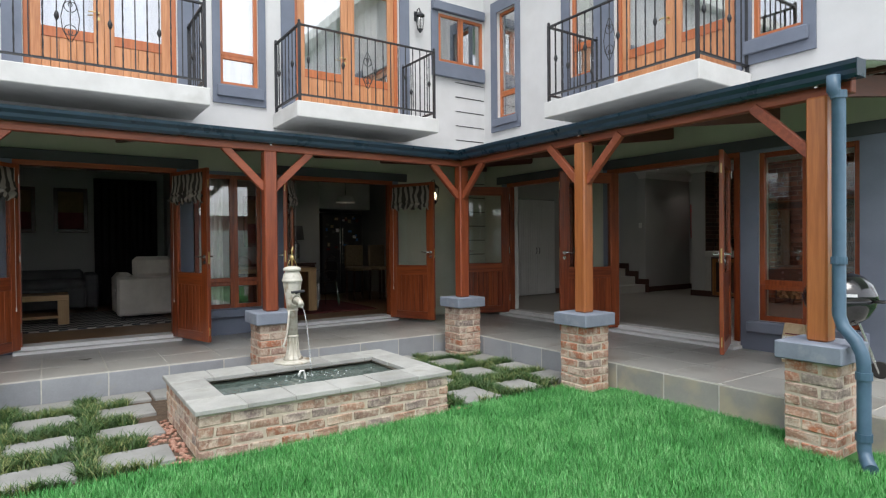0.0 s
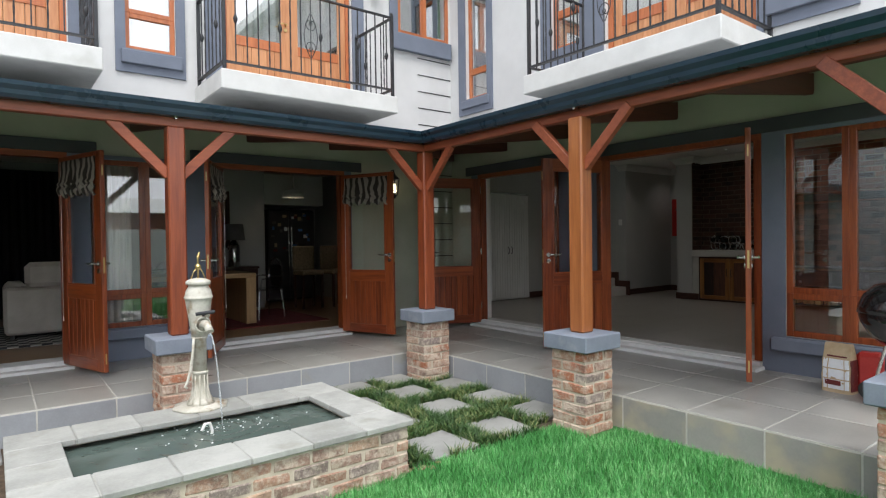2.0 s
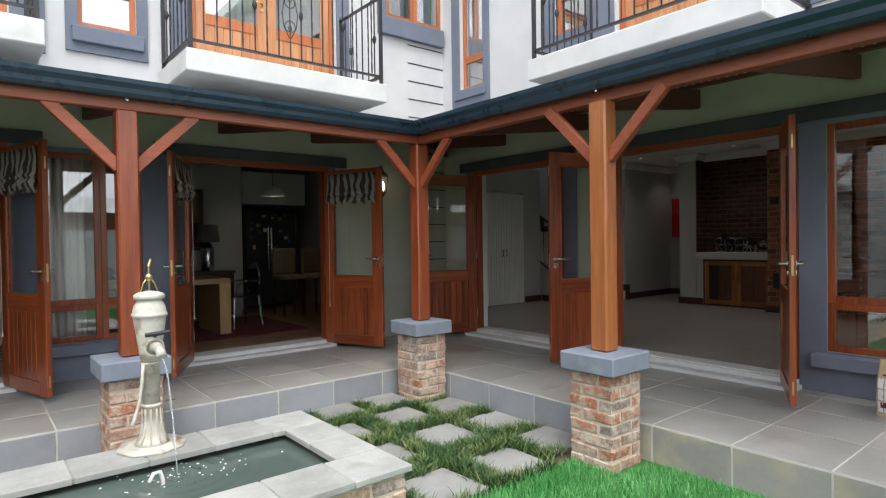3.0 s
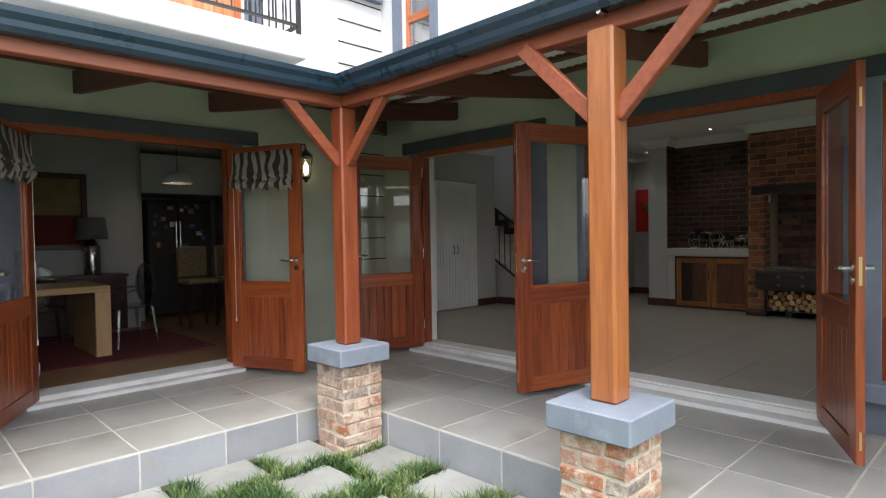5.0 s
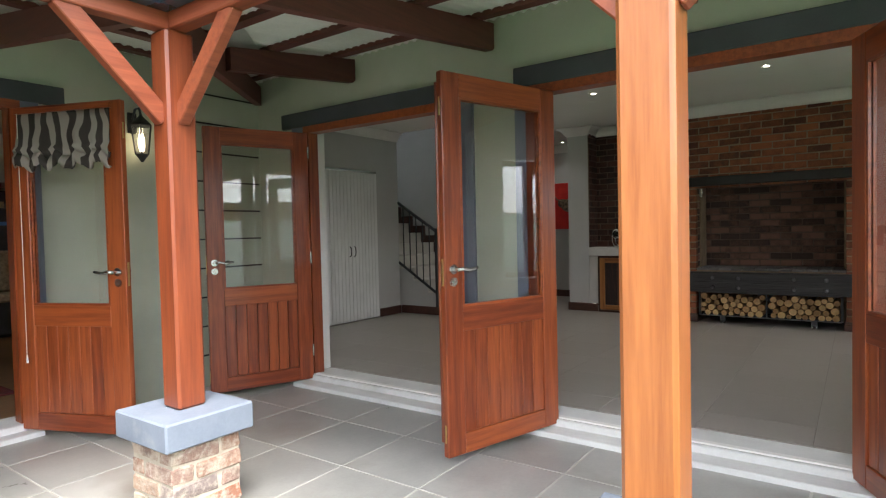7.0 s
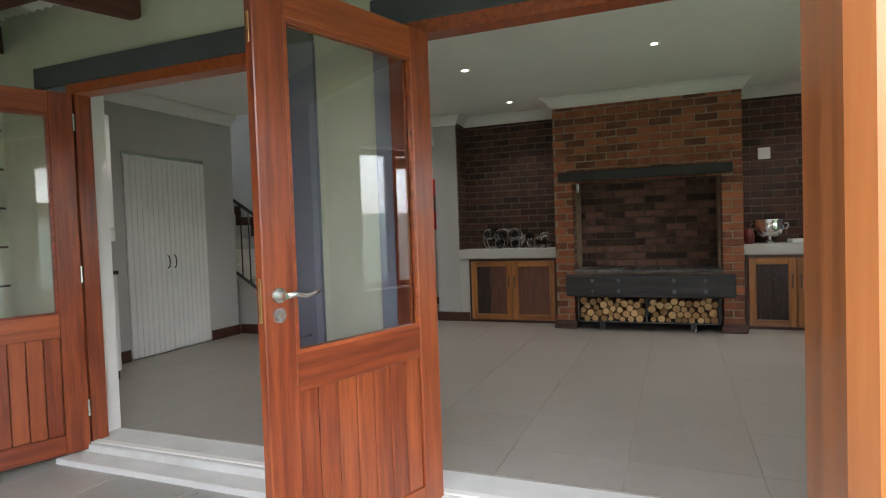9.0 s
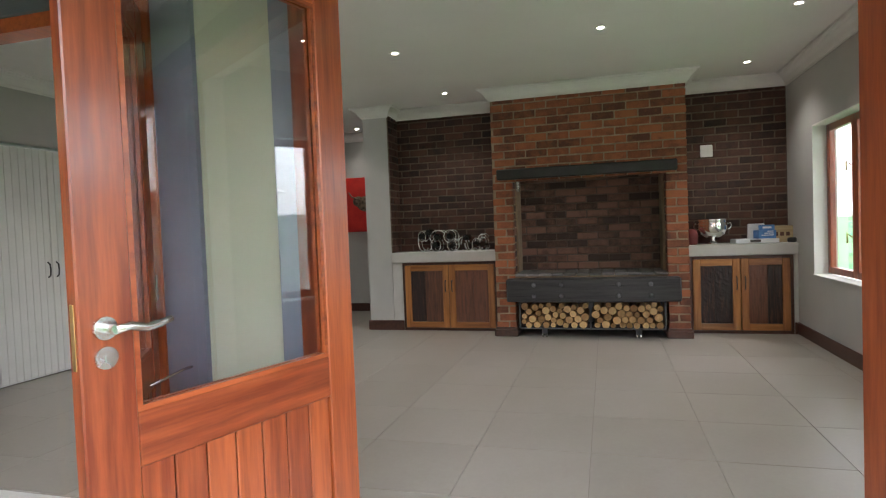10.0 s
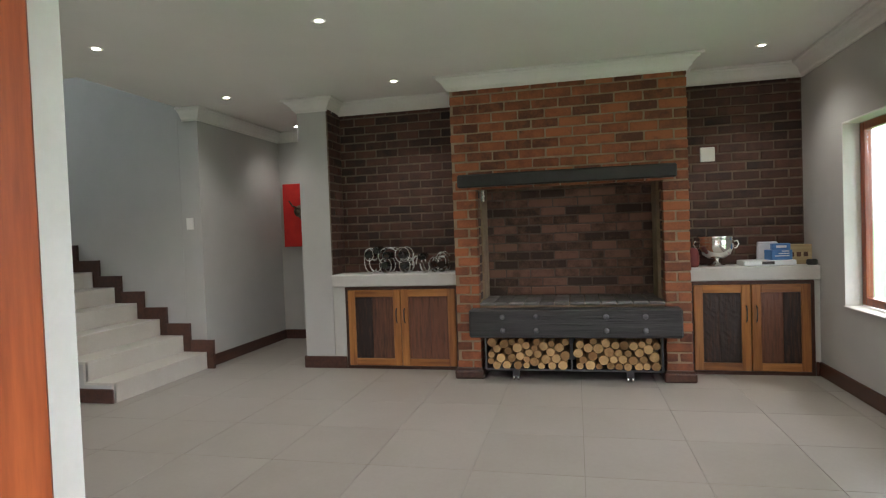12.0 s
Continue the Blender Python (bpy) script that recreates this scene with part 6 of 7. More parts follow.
# painting in the passage: red ground with a dark grazing shape
pt = thing("painting", "bright red canvas with a dark horned cattle shape", "painting", pose(13.29, 8.18, 1.55))
part("canvas", box_bm(-0.03, 0.0, -0.43, 0.43, 0, 0.82, bevel=0.004), surface("red_canvas", (0.50, 0.012, 0.012), (0.66, 0.03, 0.02), 0.7, 5, fine=120, bump=0.1), pt)
bm = bmesh.new()
for cy, cz, ry, rz in ((0.05, 0.42, 0.17, 0.12), (0.19, 0.46, 0.09, 0.08), (-0.08, 0.36, 0.14, 0.13)):
    bmesh.ops.create_uvsphere(bm, u_segments=14, v_segments=8, radius=1.0, matrix=Matrix.Translation((-0.031, cy, cz)) @ Matrix.Diagonal((0.006, ry, rz, 1)))
tube(bm, [(-0.034, 0.20, 0.50), (-0.034, 0.29, 0.53), (-0.034, 0.34, 0.60)], 0.012, 6)
part("figure", bm, surface("dark_brown_paint", (0.02, 0.012, 0.008), (0.25, 0.18, 0.12), 0.8, 22, bump=0.4), pt, "dark furry shape")


def cupboard():
    c = thing("cupboard", "white grooved double-door cupboard with dark pulls", "cupboard", pose(8.74, CUP, FLOOR))
    white = surface("white_lacquer", (0.70, 0.70, 0.68), (0.78, 0.78, 0.76), 0.4, 2, bump=0.02)
    w, h = 1.08, 2.07
    part("carcass", box_bm(0.0, w, 0.03, 0.14, 0.0, h), white, c)
    for a, b, s in ((0.01, w / 2 - 0.003, -1), (w / 2 + 0.003, w - 0.01, 1)):
        d = part("door", box_bm(a, b, -0.006, 0.012, 0.02, h - 0.005), white, c)
        n = 8
        for k in range(n):
            u0, u1 = a + (b - a) * k / n, a + (b - a) * (k + 1) / n
            part("board", box_bm(u0 + 0.002, u1 - 0.002, -0.014, -0.006, 0.02, h - 0.005, bevel=0.002), white, d)
        xh = b - 0.04 if s < 0 else a + 0.04
        part("pull", tube(bmesh.new(), [(xh, -0.014, 0.90), (xh, -0.04, 0.92), (xh, -0.045, 0.97), (xh, -0.04, 1.02), (xh, -0.014, 1.04)], 0.007, 6), M["black_iron"], d, "dark pull handle")
    return c


cupboard()
ku = thing("kitchen_unit", "tall white kitchen unit with appliance niche", "kitchen unit", pose(7.29, 9.15, FLOOR))
part("lower_body", box_bm(0, 0.88, 0, 0.56, 0.08, 0.92, bevel=0.004), M["white_trim"], ku)
part("plinth", box_bm(0.0, 0.88, 0.03, 0.56, 0.0, 0.078), M["skirting"], ku, "dark plinth")
part("worktop", box_bm(0.0, 0.89, -0.01, 0.56, 0.922, 0.955, bevel=0.003), M["dark"], ku, "dark worktop")
part("niche_back", box_bm(0.0, 0.88, 0.53, 0.56, 0.957, 1.32), M["dark"], ku)
part("upper_body", box_bm(0, 0.88, 0.0, 0.56, 1.322, 2.30, bevel=0.004), M["white_trim"], ku)
cm = thing("coffee_machine", "black and steel coffee machine in the niche", "coffee machine", pose(7.96, 9.38, FLOOR + 0.955))
part("body", box_bm(-0.11, 0.11, -0.14, 0.14, 0, 0.31, bevel=0.015), M["dark"], cm)
part("jug", lathe(bmesh.new(), [(0.045, 0.03), (0.055, 0.06), (0.05, 0.13), (0.03, 0.15)], 16, (0.02, -0.16, 0)), M["steel"], cm)


# ---- blinds on the left wing doors ----
def zebra():
    m, t, p = nodes("zebra_print_cloth")
    co = t.nodes.new("ShaderNodeTexCoord")
    w = t.nodes.new("ShaderNodeTexWave")
    w.inputs["Scale"].default_value, w.inputs["Distortion"].default_value, w.inputs["Detail"].default_value = 3.2, 7.0, 1.0
    w.inputs["Detail Scale"].default_value = 1.2
    r = t.nodes.new("ShaderNodeValToRGB")
    r.color_ramp.elements[0].position, r.color_ramp.elements[1].position = 0.42, 0.55
    r.color_ramp.elements[0].color, r.color_ramp.elements[1].color = (0.04, 0.032, 0.027, 1), (0.30, 0.27, 0.235, 1)
    t.links.new(co.outputs["Object"], w.inputs["Vector"])
    t.links.new(w.outputs["Fac"], r.inputs["Fac"])
    t.links.new(r.outputs["Color"], p.inputs["Base Color"])
    p.inputs["Roughness"].default_value = 0.9
    return m


zeb = zebra()


def roman_blind(hinge, free, side):
    d = Vector((free[0] - hinge[0], free[1] - hinge[1]))
    ang = math.degrees(math.atan2(d.y, d.x))
    b = thing("roman_blind", "raised roman blind in dark striped print", "blind", pose(hinge[0], hinge[1], DOOR_TOP - 0.005, 0, 0, ang), "roman blinds")
    bm = bmesh.new()
    n = 36
    prof = [(0.03, -0.03), (0.03, -0.14), (0.05, -0.26), (0.07, -0.29), (0.05, -0.33), (0.045, -0.30), (0.075, -0.36), (0.06, -0.40), (0.04, -0.385)]
    g = []
    for i in range(n + 1):
        x = 0.07 + (LEAF_W - 0.14) * i / n
        k = math.sin(i * 1.9) * 0.5 + math.sin(i * 0.83)
        g.append([bm.verts.new((x, side * (u + 0.011 * k * (1 if j > 1 else 0)), z + (0.022 * k if j > 3 else 0.005 * k if j == 3 else 0))) for j, (u, z) in enumerate(prof)])
    for a, c in zip(g, g[1:]):
        for j in range(len(prof) - 1):
            f = bm.faces.new((a[j], a[j + 1], c[j + 1], c[j]))
            f.smooth = True
    ob = part("cloth", bm, zeb, b)
    ob.modifiers.new("thick", "SOLIDIFY").thickness = 0.003
    part("head_bar", box_bm(0.06, LEAF_W - 0.06, min(side * 0.023, side * 0.045), max(side * 0.023, side * 0.045), -0.05, -0.02), M["door_x"], b)
    bm = tube(bmesh.new(), [(0.09, side * 0.05, -0.05), (0.092, side * 0.05, -0.8), (0.09, side * 0.05, -1.62)], 0.0025, 5)
    rod(bm, (0.09, side * 0.05, -1.67), (0.09, side * 0.05, -1.62), 0.007, 0.004, 8)
    part("cord", bm, M["white_trim"], b, "white pull cord with knob")


roman_blind((5.02, 8.60), (5.345, 7.83), -1)
roman_blind((3.40, 8.60), (3.03, 7.86), 1)
roman_blind((1.80, 8.60), (2.05, 7.82), -1)
roman_blind((0.16, 8.60), (-0.35, 7.94), 1)

# door hook between leaf and wall
solid("door_hook", tube(bmesh.new(), [(6.76, 6.37, 1.02), (6.82, 6.35, 1.03), (6.92, 6.33, 1.05), (6.97, 6.33, 1.05)], 0.006, 6), M["steel"], "steel cabin hook holding the door open", "hook")

# ---- kettle barbecue and charcoal bag on the terrace ----
bq = thing("kettle_barbecue", "black enamel kettle barbecue on three aluminium legs", "barbecue", pose(6.35, 2.70, TERRACE))
enamel = surface("black_enamel", (0.008, 0.008, 0.010), (0.014, 0.014, 0.016), 0.1, 4, bump=0.0, coat=0.5)
part("bowl", lathe(bmesh.new(), [(0.04, 0.44), (0.14, 0.47), (0.22, 0.54), (0.27, 0.63), (0.285, 0.70), (0.28, 0.705)], 28), enamel, bq)
part("lid", lathe(bmesh.new(), [(0.292, 0.70), (0.285, 0.74), (0.25, 0.83), (0.18, 0.90), (0.09, 0.935), (0.01, 0.945)], 28), enamel, bq)
part("lid_handle", tube(bmesh.new(), [(-0.07, 0, 0.935), (-0.06, 0, 0.985), (0.06, 0, 0.985), (0.07, 0, 0.935)], 0.012, 8), M["dark"], bq)
part("side_handle", tube(bmesh.new(), [(-0.05, -0.28, 0.69), (-0.05, -0.35, 0.69), (0.05, -0.35, 0.69), (0.05, -0.28, 0.69)], 0.011, 8), M["dark"], bq)
part("badge", box_bm(-0.295, -0.288, -0.06, 0.06, 0.735, 0.76, m=pose(0, 0, 0, 0, 0, 35)), white_card, bq, "white badge strip")
for a in (60, 180, 300):
    c, s_ = math.cos(radians(a)), math.sin(radians(a))
    part("leg", rod(bmesh.new(), (0.14 * c, 0.14 * s_, 0.50), (0.30 * c, 0.30 * s_, 0.02), 0.012, seg=10), M["steel"], bq, "aluminium leg")
for a in (60, 300):
    c, s_ = math.cos(radians(a)), math.sin(radians(a))
    part("wheel", rod(bmesh.new(), (0.30 * c - 0.015, 0.30 * s_, 0.075), (0.30 * c + 0.015, 0.30 * s_, 0.075), 0.075, seg=20), M["dark"], bq)
part("ash_catcher", lathe(bmesh.new(), [(0.12, 0.27), (0.11, 0.25), (0.01, 0.245)], 20), M["steel"], bq)


def paper_bag():
    b = thing("charcoal_bag", "printed paper charcoal bag in tan, red and white", "bag", pose(6.62, 3.20, TERRACE, 0, 0, -8))
    tan = surface("tan_paper", (0.42, 0.30, 0.17), (0.60, 0.46, 0.30), 0.7, 7, fine=30, bump=0.3)
    w, d, n = 0.115, 0.07, 28

    def outline(z, k, grow):
        """Point k of n round the bag at height z: bulging lower down, pinched and creased near its folded top."""
        a = math.tau * (k + 0.5) / n
        c, s_ = math.cos(a), math.sin(a)
        x = math.copysign(abs(c) ** 0.45, c) * d * (1.1 if z < 0.25 else 1.1 - 0.9 * ((z - 0.25) / 0.16))
        y = math.copysign(abs(s_) ** 0.45, s_) * w * (1.0 - 0.12 * max(0, z - 0.2) / 0.2)
        crease = 0.007 * noise.noise((c * 2.3, s_ * 2.3, z * 13)) + 0.004 * noise.noise((c * 6, s_ * 6, z * 31))
        return (x + c * (crease + grow), y + s_ * (crease + grow), z + 0.25 * crease)

    def band(z0, z1, ks, grow, cap=False):
        bm = bmesh.new()
        rows = [[bm.verts.new(outline(z0 + (z1 - z0) * q / 12, k % n, grow)) for k in ks] for q in range(13)]
        for lo, hi in zip(rows, rows[1:]):
            for k in range(len(ks) - 1):
                bm.faces.new((lo[k], lo[k + 1], hi[k + 1], hi[k]))
            if cap:
                bm.faces.new((lo[-1], lo[0], hi[0], hi[-1]))
        if cap:
            bm.faces.new(rows[0][::-1])
            bm.faces.new(rows[-1])
        return bm

    part("bag", band(0.0, 0.39, range(n), 0.0, cap=True), tan, b)
    for q in range(3):
        for c in range(3):
            k0 = 10.6 + c * 2.25
            part("print_patch", band(0.03 + q * 0.083, 0.104 + q * 0.083, [k0 + 0.49 * i for i in range(5)], 0.0015), white_card, b, "white printed patch")
    part("print_panel", band(0.02, 0.27, range(18, 25), 0.0015), red_box, b, "red printed side panel")
    part("print_bar", band(0.285, 0.297, range(12, 17), 0.0015), red_box, b, "dark red print bar")
    part("print_bar", band(0.06, 0.10, range(12, 15), 0.004), red_box, b, "dark red print bar")
    return b


paper_bag()
solid("red_bag", box_bm(-0.07, 0.07, -0.09, 0.09, 0, 0.33, bevel=0.03), surface("red_plastic", (0.42, 0.02, 0.02), (0.55, 0.05, 0.04), 0.4, 6), "bright red plastic bag behind the charcoal bag", "bag", m=pose(6.72, 3.02, TERRACE, 0, 0, 10))

# ---- living room ----
linen = surface("beige_linen", (0.48, 0.43, 0.37), (0.60, 0.55, 0.48), 0.9, 4, fine=200, bump=0.1)
grey_linen = surface("grey_linen", (0.10, 0.10, 0.10), (0.16, 0.155, 0.15), 0.9, 4, fine=200, bump=0.1)


def armchair(m, cloth, w, label, name="armchair", cat="armchair"):
    s = thing(name, label, cat, m)
    part("base", box_bm(0.2, w - 0.2, 0, 0.85, 0.05, 0.42, bevel=0.03), cloth, s)
    part("seat_cushion", box_bm(0.2, w - 0.2, -0.02, 0.62, 0.42, 0.56, bevel=0.05), cloth, s)
    part("backrest", box_bm(0.2, w - 0.2, 0.64, 0.87, 0.42, 0.72, bevel=0.05), cloth, s)
    for a in (0.0, w - 0.2):
        part("armrest", box_bm(a, a + 0.2, -0.02, 0.88, 0.06, 0.66, bevel=0.035), cloth, s)
    part("cushion", box_bm(0.02, 0.18, 0.10, 0.66, 0.655, 0.98, bevel=0.06), cloth, s, "loose pale cushion")
    for x in (0.05, w - 0.05):
        for y in (0.05, 0.8):
            part("foot", box_bm(x - 0.025, x + 0.025, y - 0.025, y + 0.025, 0, 0.05), M["dark"], s)


armchair(pose(2.20, 10.55, FLOOR, 0, 0, 90), linen, 0.95, "beige linen slip-covered armchair with loose cushion")
armchair(pose(-1.2, 12.5, FLOOR), grey_linen, 2.4, "dark grey upholstered sofa against the wall", "sofa", "sofa")
oak_x = wood("light_oak_x", (0.36, 0.21, 0.085), (0.52, 0.34, 0.16), "x", 0.5, 0.05)
oak_z = wood("light_oak_z", (0.36, 0.21, 0.085), (0.52, 0.34, 0.16), "z", 0.5, 0.05)
ct = thing("coffee_table", "light oak coffee table with open shelf", "table", pose(0.0, 10.55, FLOOR))
part("tabletop", box_bm(-0.6, 0.70, 0, 0.6, 0.36, 0.44, bevel=0.006), oak_x, ct)
part("shelf", box_bm(-0.46, 0.56, 0.02, 0.58, 0.10, 0.14), oak_x, ct)
for a in (-0.6, 0.56):
    part("leg_slab", box_bm(a, a + 0.14, 0, 0.6, 0.0, 0.36, bevel=0.006), oak_z, ct)
rug_m, t, p = nodes("checked_rug")
co = t.nodes.new("ShaderNodeTexCoord")
ck = t.nodes.new("ShaderNodeTexChecker")
ck.inputs["Scale"].default_value = 9.0
ck.inputs["Color1"].default_value, ck.inputs["Color2"].default_value = (0.03, 0.03, 0.035, 1), (0.42, 0.40, 0.37, 1)
t.links.new(co.outputs["Object"], ck.inputs["Vector"])
t.links.new(ck.outputs["Color"], p.inputs["Base Color"])
p.inputs["Roughness"].default_value = 0.95
solid("rug", box_bm(-1.6, 2.0, 9.9, 12.2, FLOOR - 0.008, FLOOR + 0.006), rug_m, "black and white checked woven rug", "rug")


def picture(m, w, h, low, label):
    q = thing("picture", label, "picture", m, "framed pictures")
    bm = bmesh.new()
    for a in ((-w / 2, -w / 2 + 0.07, 0, h), (w / 2 - 0.07, w / 2, 0, h), (-w / 2 + 0.07, w / 2 - 0.07, 0, 0.07), (-w / 2 + 0.07, w / 2 - 0.07, h - 0.07, h)):
        bx(bm, a[0], a[1], -0.035, 0.0, a[2], a[3], bevel=0.006)
    part("frame", bm, M["skirting"], q, "dark wooden frame")
    part("upper_field", box_bm(-w / 2 + 0.07, w / 2 - 0.07, -0.012, -0.004, h * 0.45, h - 0.07), surface("ochre_paint", (0.16, 0.10, 0.04), (0.28, 0.19, 0.09), 0.8, 4, bump=0.1), q)
    part("lower_field", box_bm(-w / 2 + 0.07, w / 2 - 0.07, -0.012, -0.004, 0.07, h * 0.45), surface("low_paint", low, tuple(c * 1.6 for c in low), 0.8, 5, bump=0.1), q)


picture(pose(0.0, 13.59, 1.75), 0.55, 0.85, (0.12, 0.02, 0.02), "framed picture with pale sky over dark red ground")
picture(pose(0.83, 13.59, 1.75), 0.55, 0.85, (0.12, 0.02, 0.02), "framed picture with pale sky over dark red ground")
curtain(1.2, 2.3, 13.45, FLOOR, 2.8, surface("black_curtain", (0.008, 0.008, 0.010), (0.02, 0.02, 0.022), 0.9, 3), "dark floor-length curtain on the back wall", 9)

# ---- dining room and kitchen ----
dt = thing("dining_table", "light oak dining table with slab legs", "table", pose(4.22, 9.95, FLOOR))
part("tabletop", box_bm(-1.75, 0.08, 0, 0.95, 0.68, 0.75, bevel=0.006), oak_x, dt)
for a in (-1.75, -0.07):
    part("leg_slab", box_bm(a, a + 0.15, 0, 0.95, 0.0, 0.68, bevel=0.006), oak_z, dt)
solid("red_rug", box_bm(2.7, 5.3, 9.6, 11.6, FLOOR - 0.008, FLOOR + 0.004), surface("dark_red_rug", (0.10, 0.012, 0.014), (0.17, 0.025, 0.025), 0.95, 6, fine=120, bump=0.3), "dark red woven dining room rug", "rug")
clear = glass("smoky_clear_plastic", (0.78, 0.78, 0.80), 0.03)


def ghost_chair():
    c = thing("ghost_chair", "transparent smoky plastic chair with round back", "chair", pose(0, 0, FLOOR), "dining chairs")
    part("seat", box_bm(-0.22, 0.22, -0.22, 0.22, 0.44, 0.47, bevel=0.012), clear, c)
    for x in (-0.19, 0.19):
        for y in (-0.19, 0.19):
            part("leg", rod(bmesh.new(), (x, y, 0.44), (x * 1.2, y * 1.2, 0), 0.022, 0.014, 8), clear, c)
    bm = tube(bmesh.new(), [(0.2 * math.cos(a), 0.21, 0.70 + 0.24 * math.sin(a)) for a in [k * math.pi / 8 for k in range(17)]], 0.016, 6, closed=False)
    part("back_ring", bm, clear, c)
    part("backrest", lathe(bmesh.new(), [(0.19, -0.006), (0.19, 0.006)], 24), clear, c).matrix_basis = pose(0, 0.21, 0.70, 90) @ Matrix.Diagonal((1, 1.2, 1, 1))
    for x in (-0.2, 0.2):
        part("armrest", tube(bmesh.new(), [(x, 0.2, 0.66), (x * 1.15, 0.0, 0.66), (x * 1.1, -0.16, 0.62), (x, -0.18, 0.46)], 0.014, 6), clear, c)
    return c


gc = ghost_chair()
gc.matrix_basis = pose(4.62, 10.5, FLOOR, 0, 0, -80)
for x, y, a in ((3.85, 11.0, 0), (3.4, 11.02, 5), (2.95, 11.0, -4)):
    copy_thing(gc, pose(x, y, FLOOR, 0, 0, a))
picture(pose(4.10, 11.99, 1.45), 0.95, 1.0, (0.09, 0.008, 0.008), "large framed painting, ochre over deep red")
lampt = thing("table_lamp", "steel flask table lamp with dark shade", "lamp", pose(4.55, 11.7, FLOOR + 0.78))
part("base", lathe(bmesh.new(), [(0.09, 0.0), (0.10, 0.02), (0.10, 0.36), (0.06, 0.42), (0.03, 0.46)], 20), M["steel"], lampt)
part("shade", lathe(bmesh.new(), [(0.19, 0.46), (0.16, 0.74), (0.158, 0.74), (0.185, 0.46)], 24), grey_linen, lampt, "dark cloth shade")
sb = thing("sideboard", "dark wooden sideboard against the dining wall", "sideboard", pose(3.2, 11.5, FLOOR))
part("body", box_bm(0, 1.7, 0, 0.45, 0.06, 0.74, bevel=0.006), M["skirting"], sb)
part("top", box_bm(-0.02, 1.72, -0.02, 0.46, 0.742, 0.78, bevel=0.004), M["skirting"], sb)
lm = thing("lantern_ornament", "white framed lantern with dark bell inside", "lantern", pose(3.55, 10.2, FLOOR + 0.75))
bm = bmesh.new()
for x in (-0.1, 0.1):
    for y in (-0.1, 0.1):
        bx(bm, x - 0.012, x + 0.012, y - 0.012, y + 0.012, 0, 0.30)
bx(bm, -0.115, 0.115, -0.115, 0.115, 0.30, 0.325)
bx(bm, -0.115, 0.115, -0.115, 0.115, 0.0, 0.02)
part("frame", bm, M["white_trim"], lm)
part("bell", lathe(bmesh.new(), [(0.06, 0.04), (0.05, 0.12), (0.02, 0.16), (0.005, 0.2)], 14), M["dark"], lm)
fr = thing("fridge", "black double-door fridge covered with magnets", "fridge", pose(5.55, 12.75, FLOOR))
part("body", box_bm(0, 1.0, 0, 0.75, 0.02, 1.85, bevel=0.01), M["dark"], fr)
for a, b in ((0.01, 0.44), (0.46, 0.99)):
    part("door", box_bm(a, b, -0.06, -0.002, 0.06, 1.83, bevel=0.01), surface("dark_steel", (0.03, 0.03, 0.032), (0.06, 0.06, 0.065), 0.3, 5), fr)
part("handle", rod(bmesh.new(), (0.42, -0.09, 0.7), (0.42, -0.09, 1.5), 0.014), M["steel"], fr)
part("handle", rod(bmesh.new(), (0.48, -0.09, 0.7), (0.48, -0.09, 1.5), 0.014), M["steel"], fr)
rng = random.Random(3)
for k in range(26):
    x, z, w, h = rng.uniform(0.05, 0.85), rng.uniform(1.0, 1.72), rng.uniform(0.04, 0.09), rng.uniform(0.04, 0.08)
    part("magnet", box_bm(x, x + w, -0.066, -0.061, z, z + h), rng.choice([white_card, red_box, blue, crate_wood, grey_linen]), fr)
oc = thing("overhead_cabinet", "white overhead cabinet above the fridge", "cabinet", pose(5.45, 12.6, 2.28))
part("body", box_bm(0, 1.25, 0, 0.9, 0, 0.60, bevel=0.004), M["white_trim"], oc)
for x in (0.60, 0.66):
    part("pull", rod(bmesh.new(), (x, -0.03, 0.12), (x, -0.03, 0.26), 0.008), M["black_iron"], oc)
structure("wall_fridge_side", wall_bm("y", 12.6, 12.75, 5.16, 5.45, 0, 3.0), M["room_wall"], "pale pillar beside the fridge", "wall")
wick = surface("woven_wicker", (0.16, 0.11, 0.06), (0.32, 0.24, 0.14), 0.8, 30, fine=90, bump=0.5)
st0 = thing("bar_chair", "woven wicker bar chair at the kitchen counter", "chair", pose(5.75, 11.3, FLOOR), "bar chairs")
part("seat", box_bm(-0.21, 0.21, -0.21, 0.21, 0.60, 0.68, bevel=0.02), wick, st0)
part("backrest", box_bm(-0.21, 0.21, 0.17, 0.22, 0.68, 1.12, bevel=0.02), wick, st0)
for x in (-0.18, 0.18):
    for y in (-0.18, 0.18):
        part("leg", box_bm(x - 0.018, x + 0.018, y - 0.018, y + 0.018, 0, 0.60), M["skirting"], st0)
copy_thing(st0, pose(6.3, 11.3, FLOOR, 0, 0, 8))
pl = thing("pendant_lamp", "pale kitchen ceiling lamp, lit", "lamp", pose(5.62, 11.6, 2.35))
part("shade", lathe(bmesh.new(), [(0.02, 0.16), (0.16, 0.12), (0.20, 0.0), (0.195, 0.0), (0.15, 0.11), (0.02, 0.15)], 20), M["white_trim"], pl)
part("stem", rod(bmesh.new(), (0, 0, 0.16), (0, 0, 0.60), 0.008), M["steel"], pl)
part("bulb", lathe(bmesh.new(), [(0.01, 0.02), (0.05, 0.05), (0.05, 0.08), (0.02, 0.11)], 12), emitter("kitchen_bulb", (1.0, 0.85, 0.62), 6.0), pl, "glowing bulb")

# ---- stepping slabs and gravel ----
rng = random.Random(2)


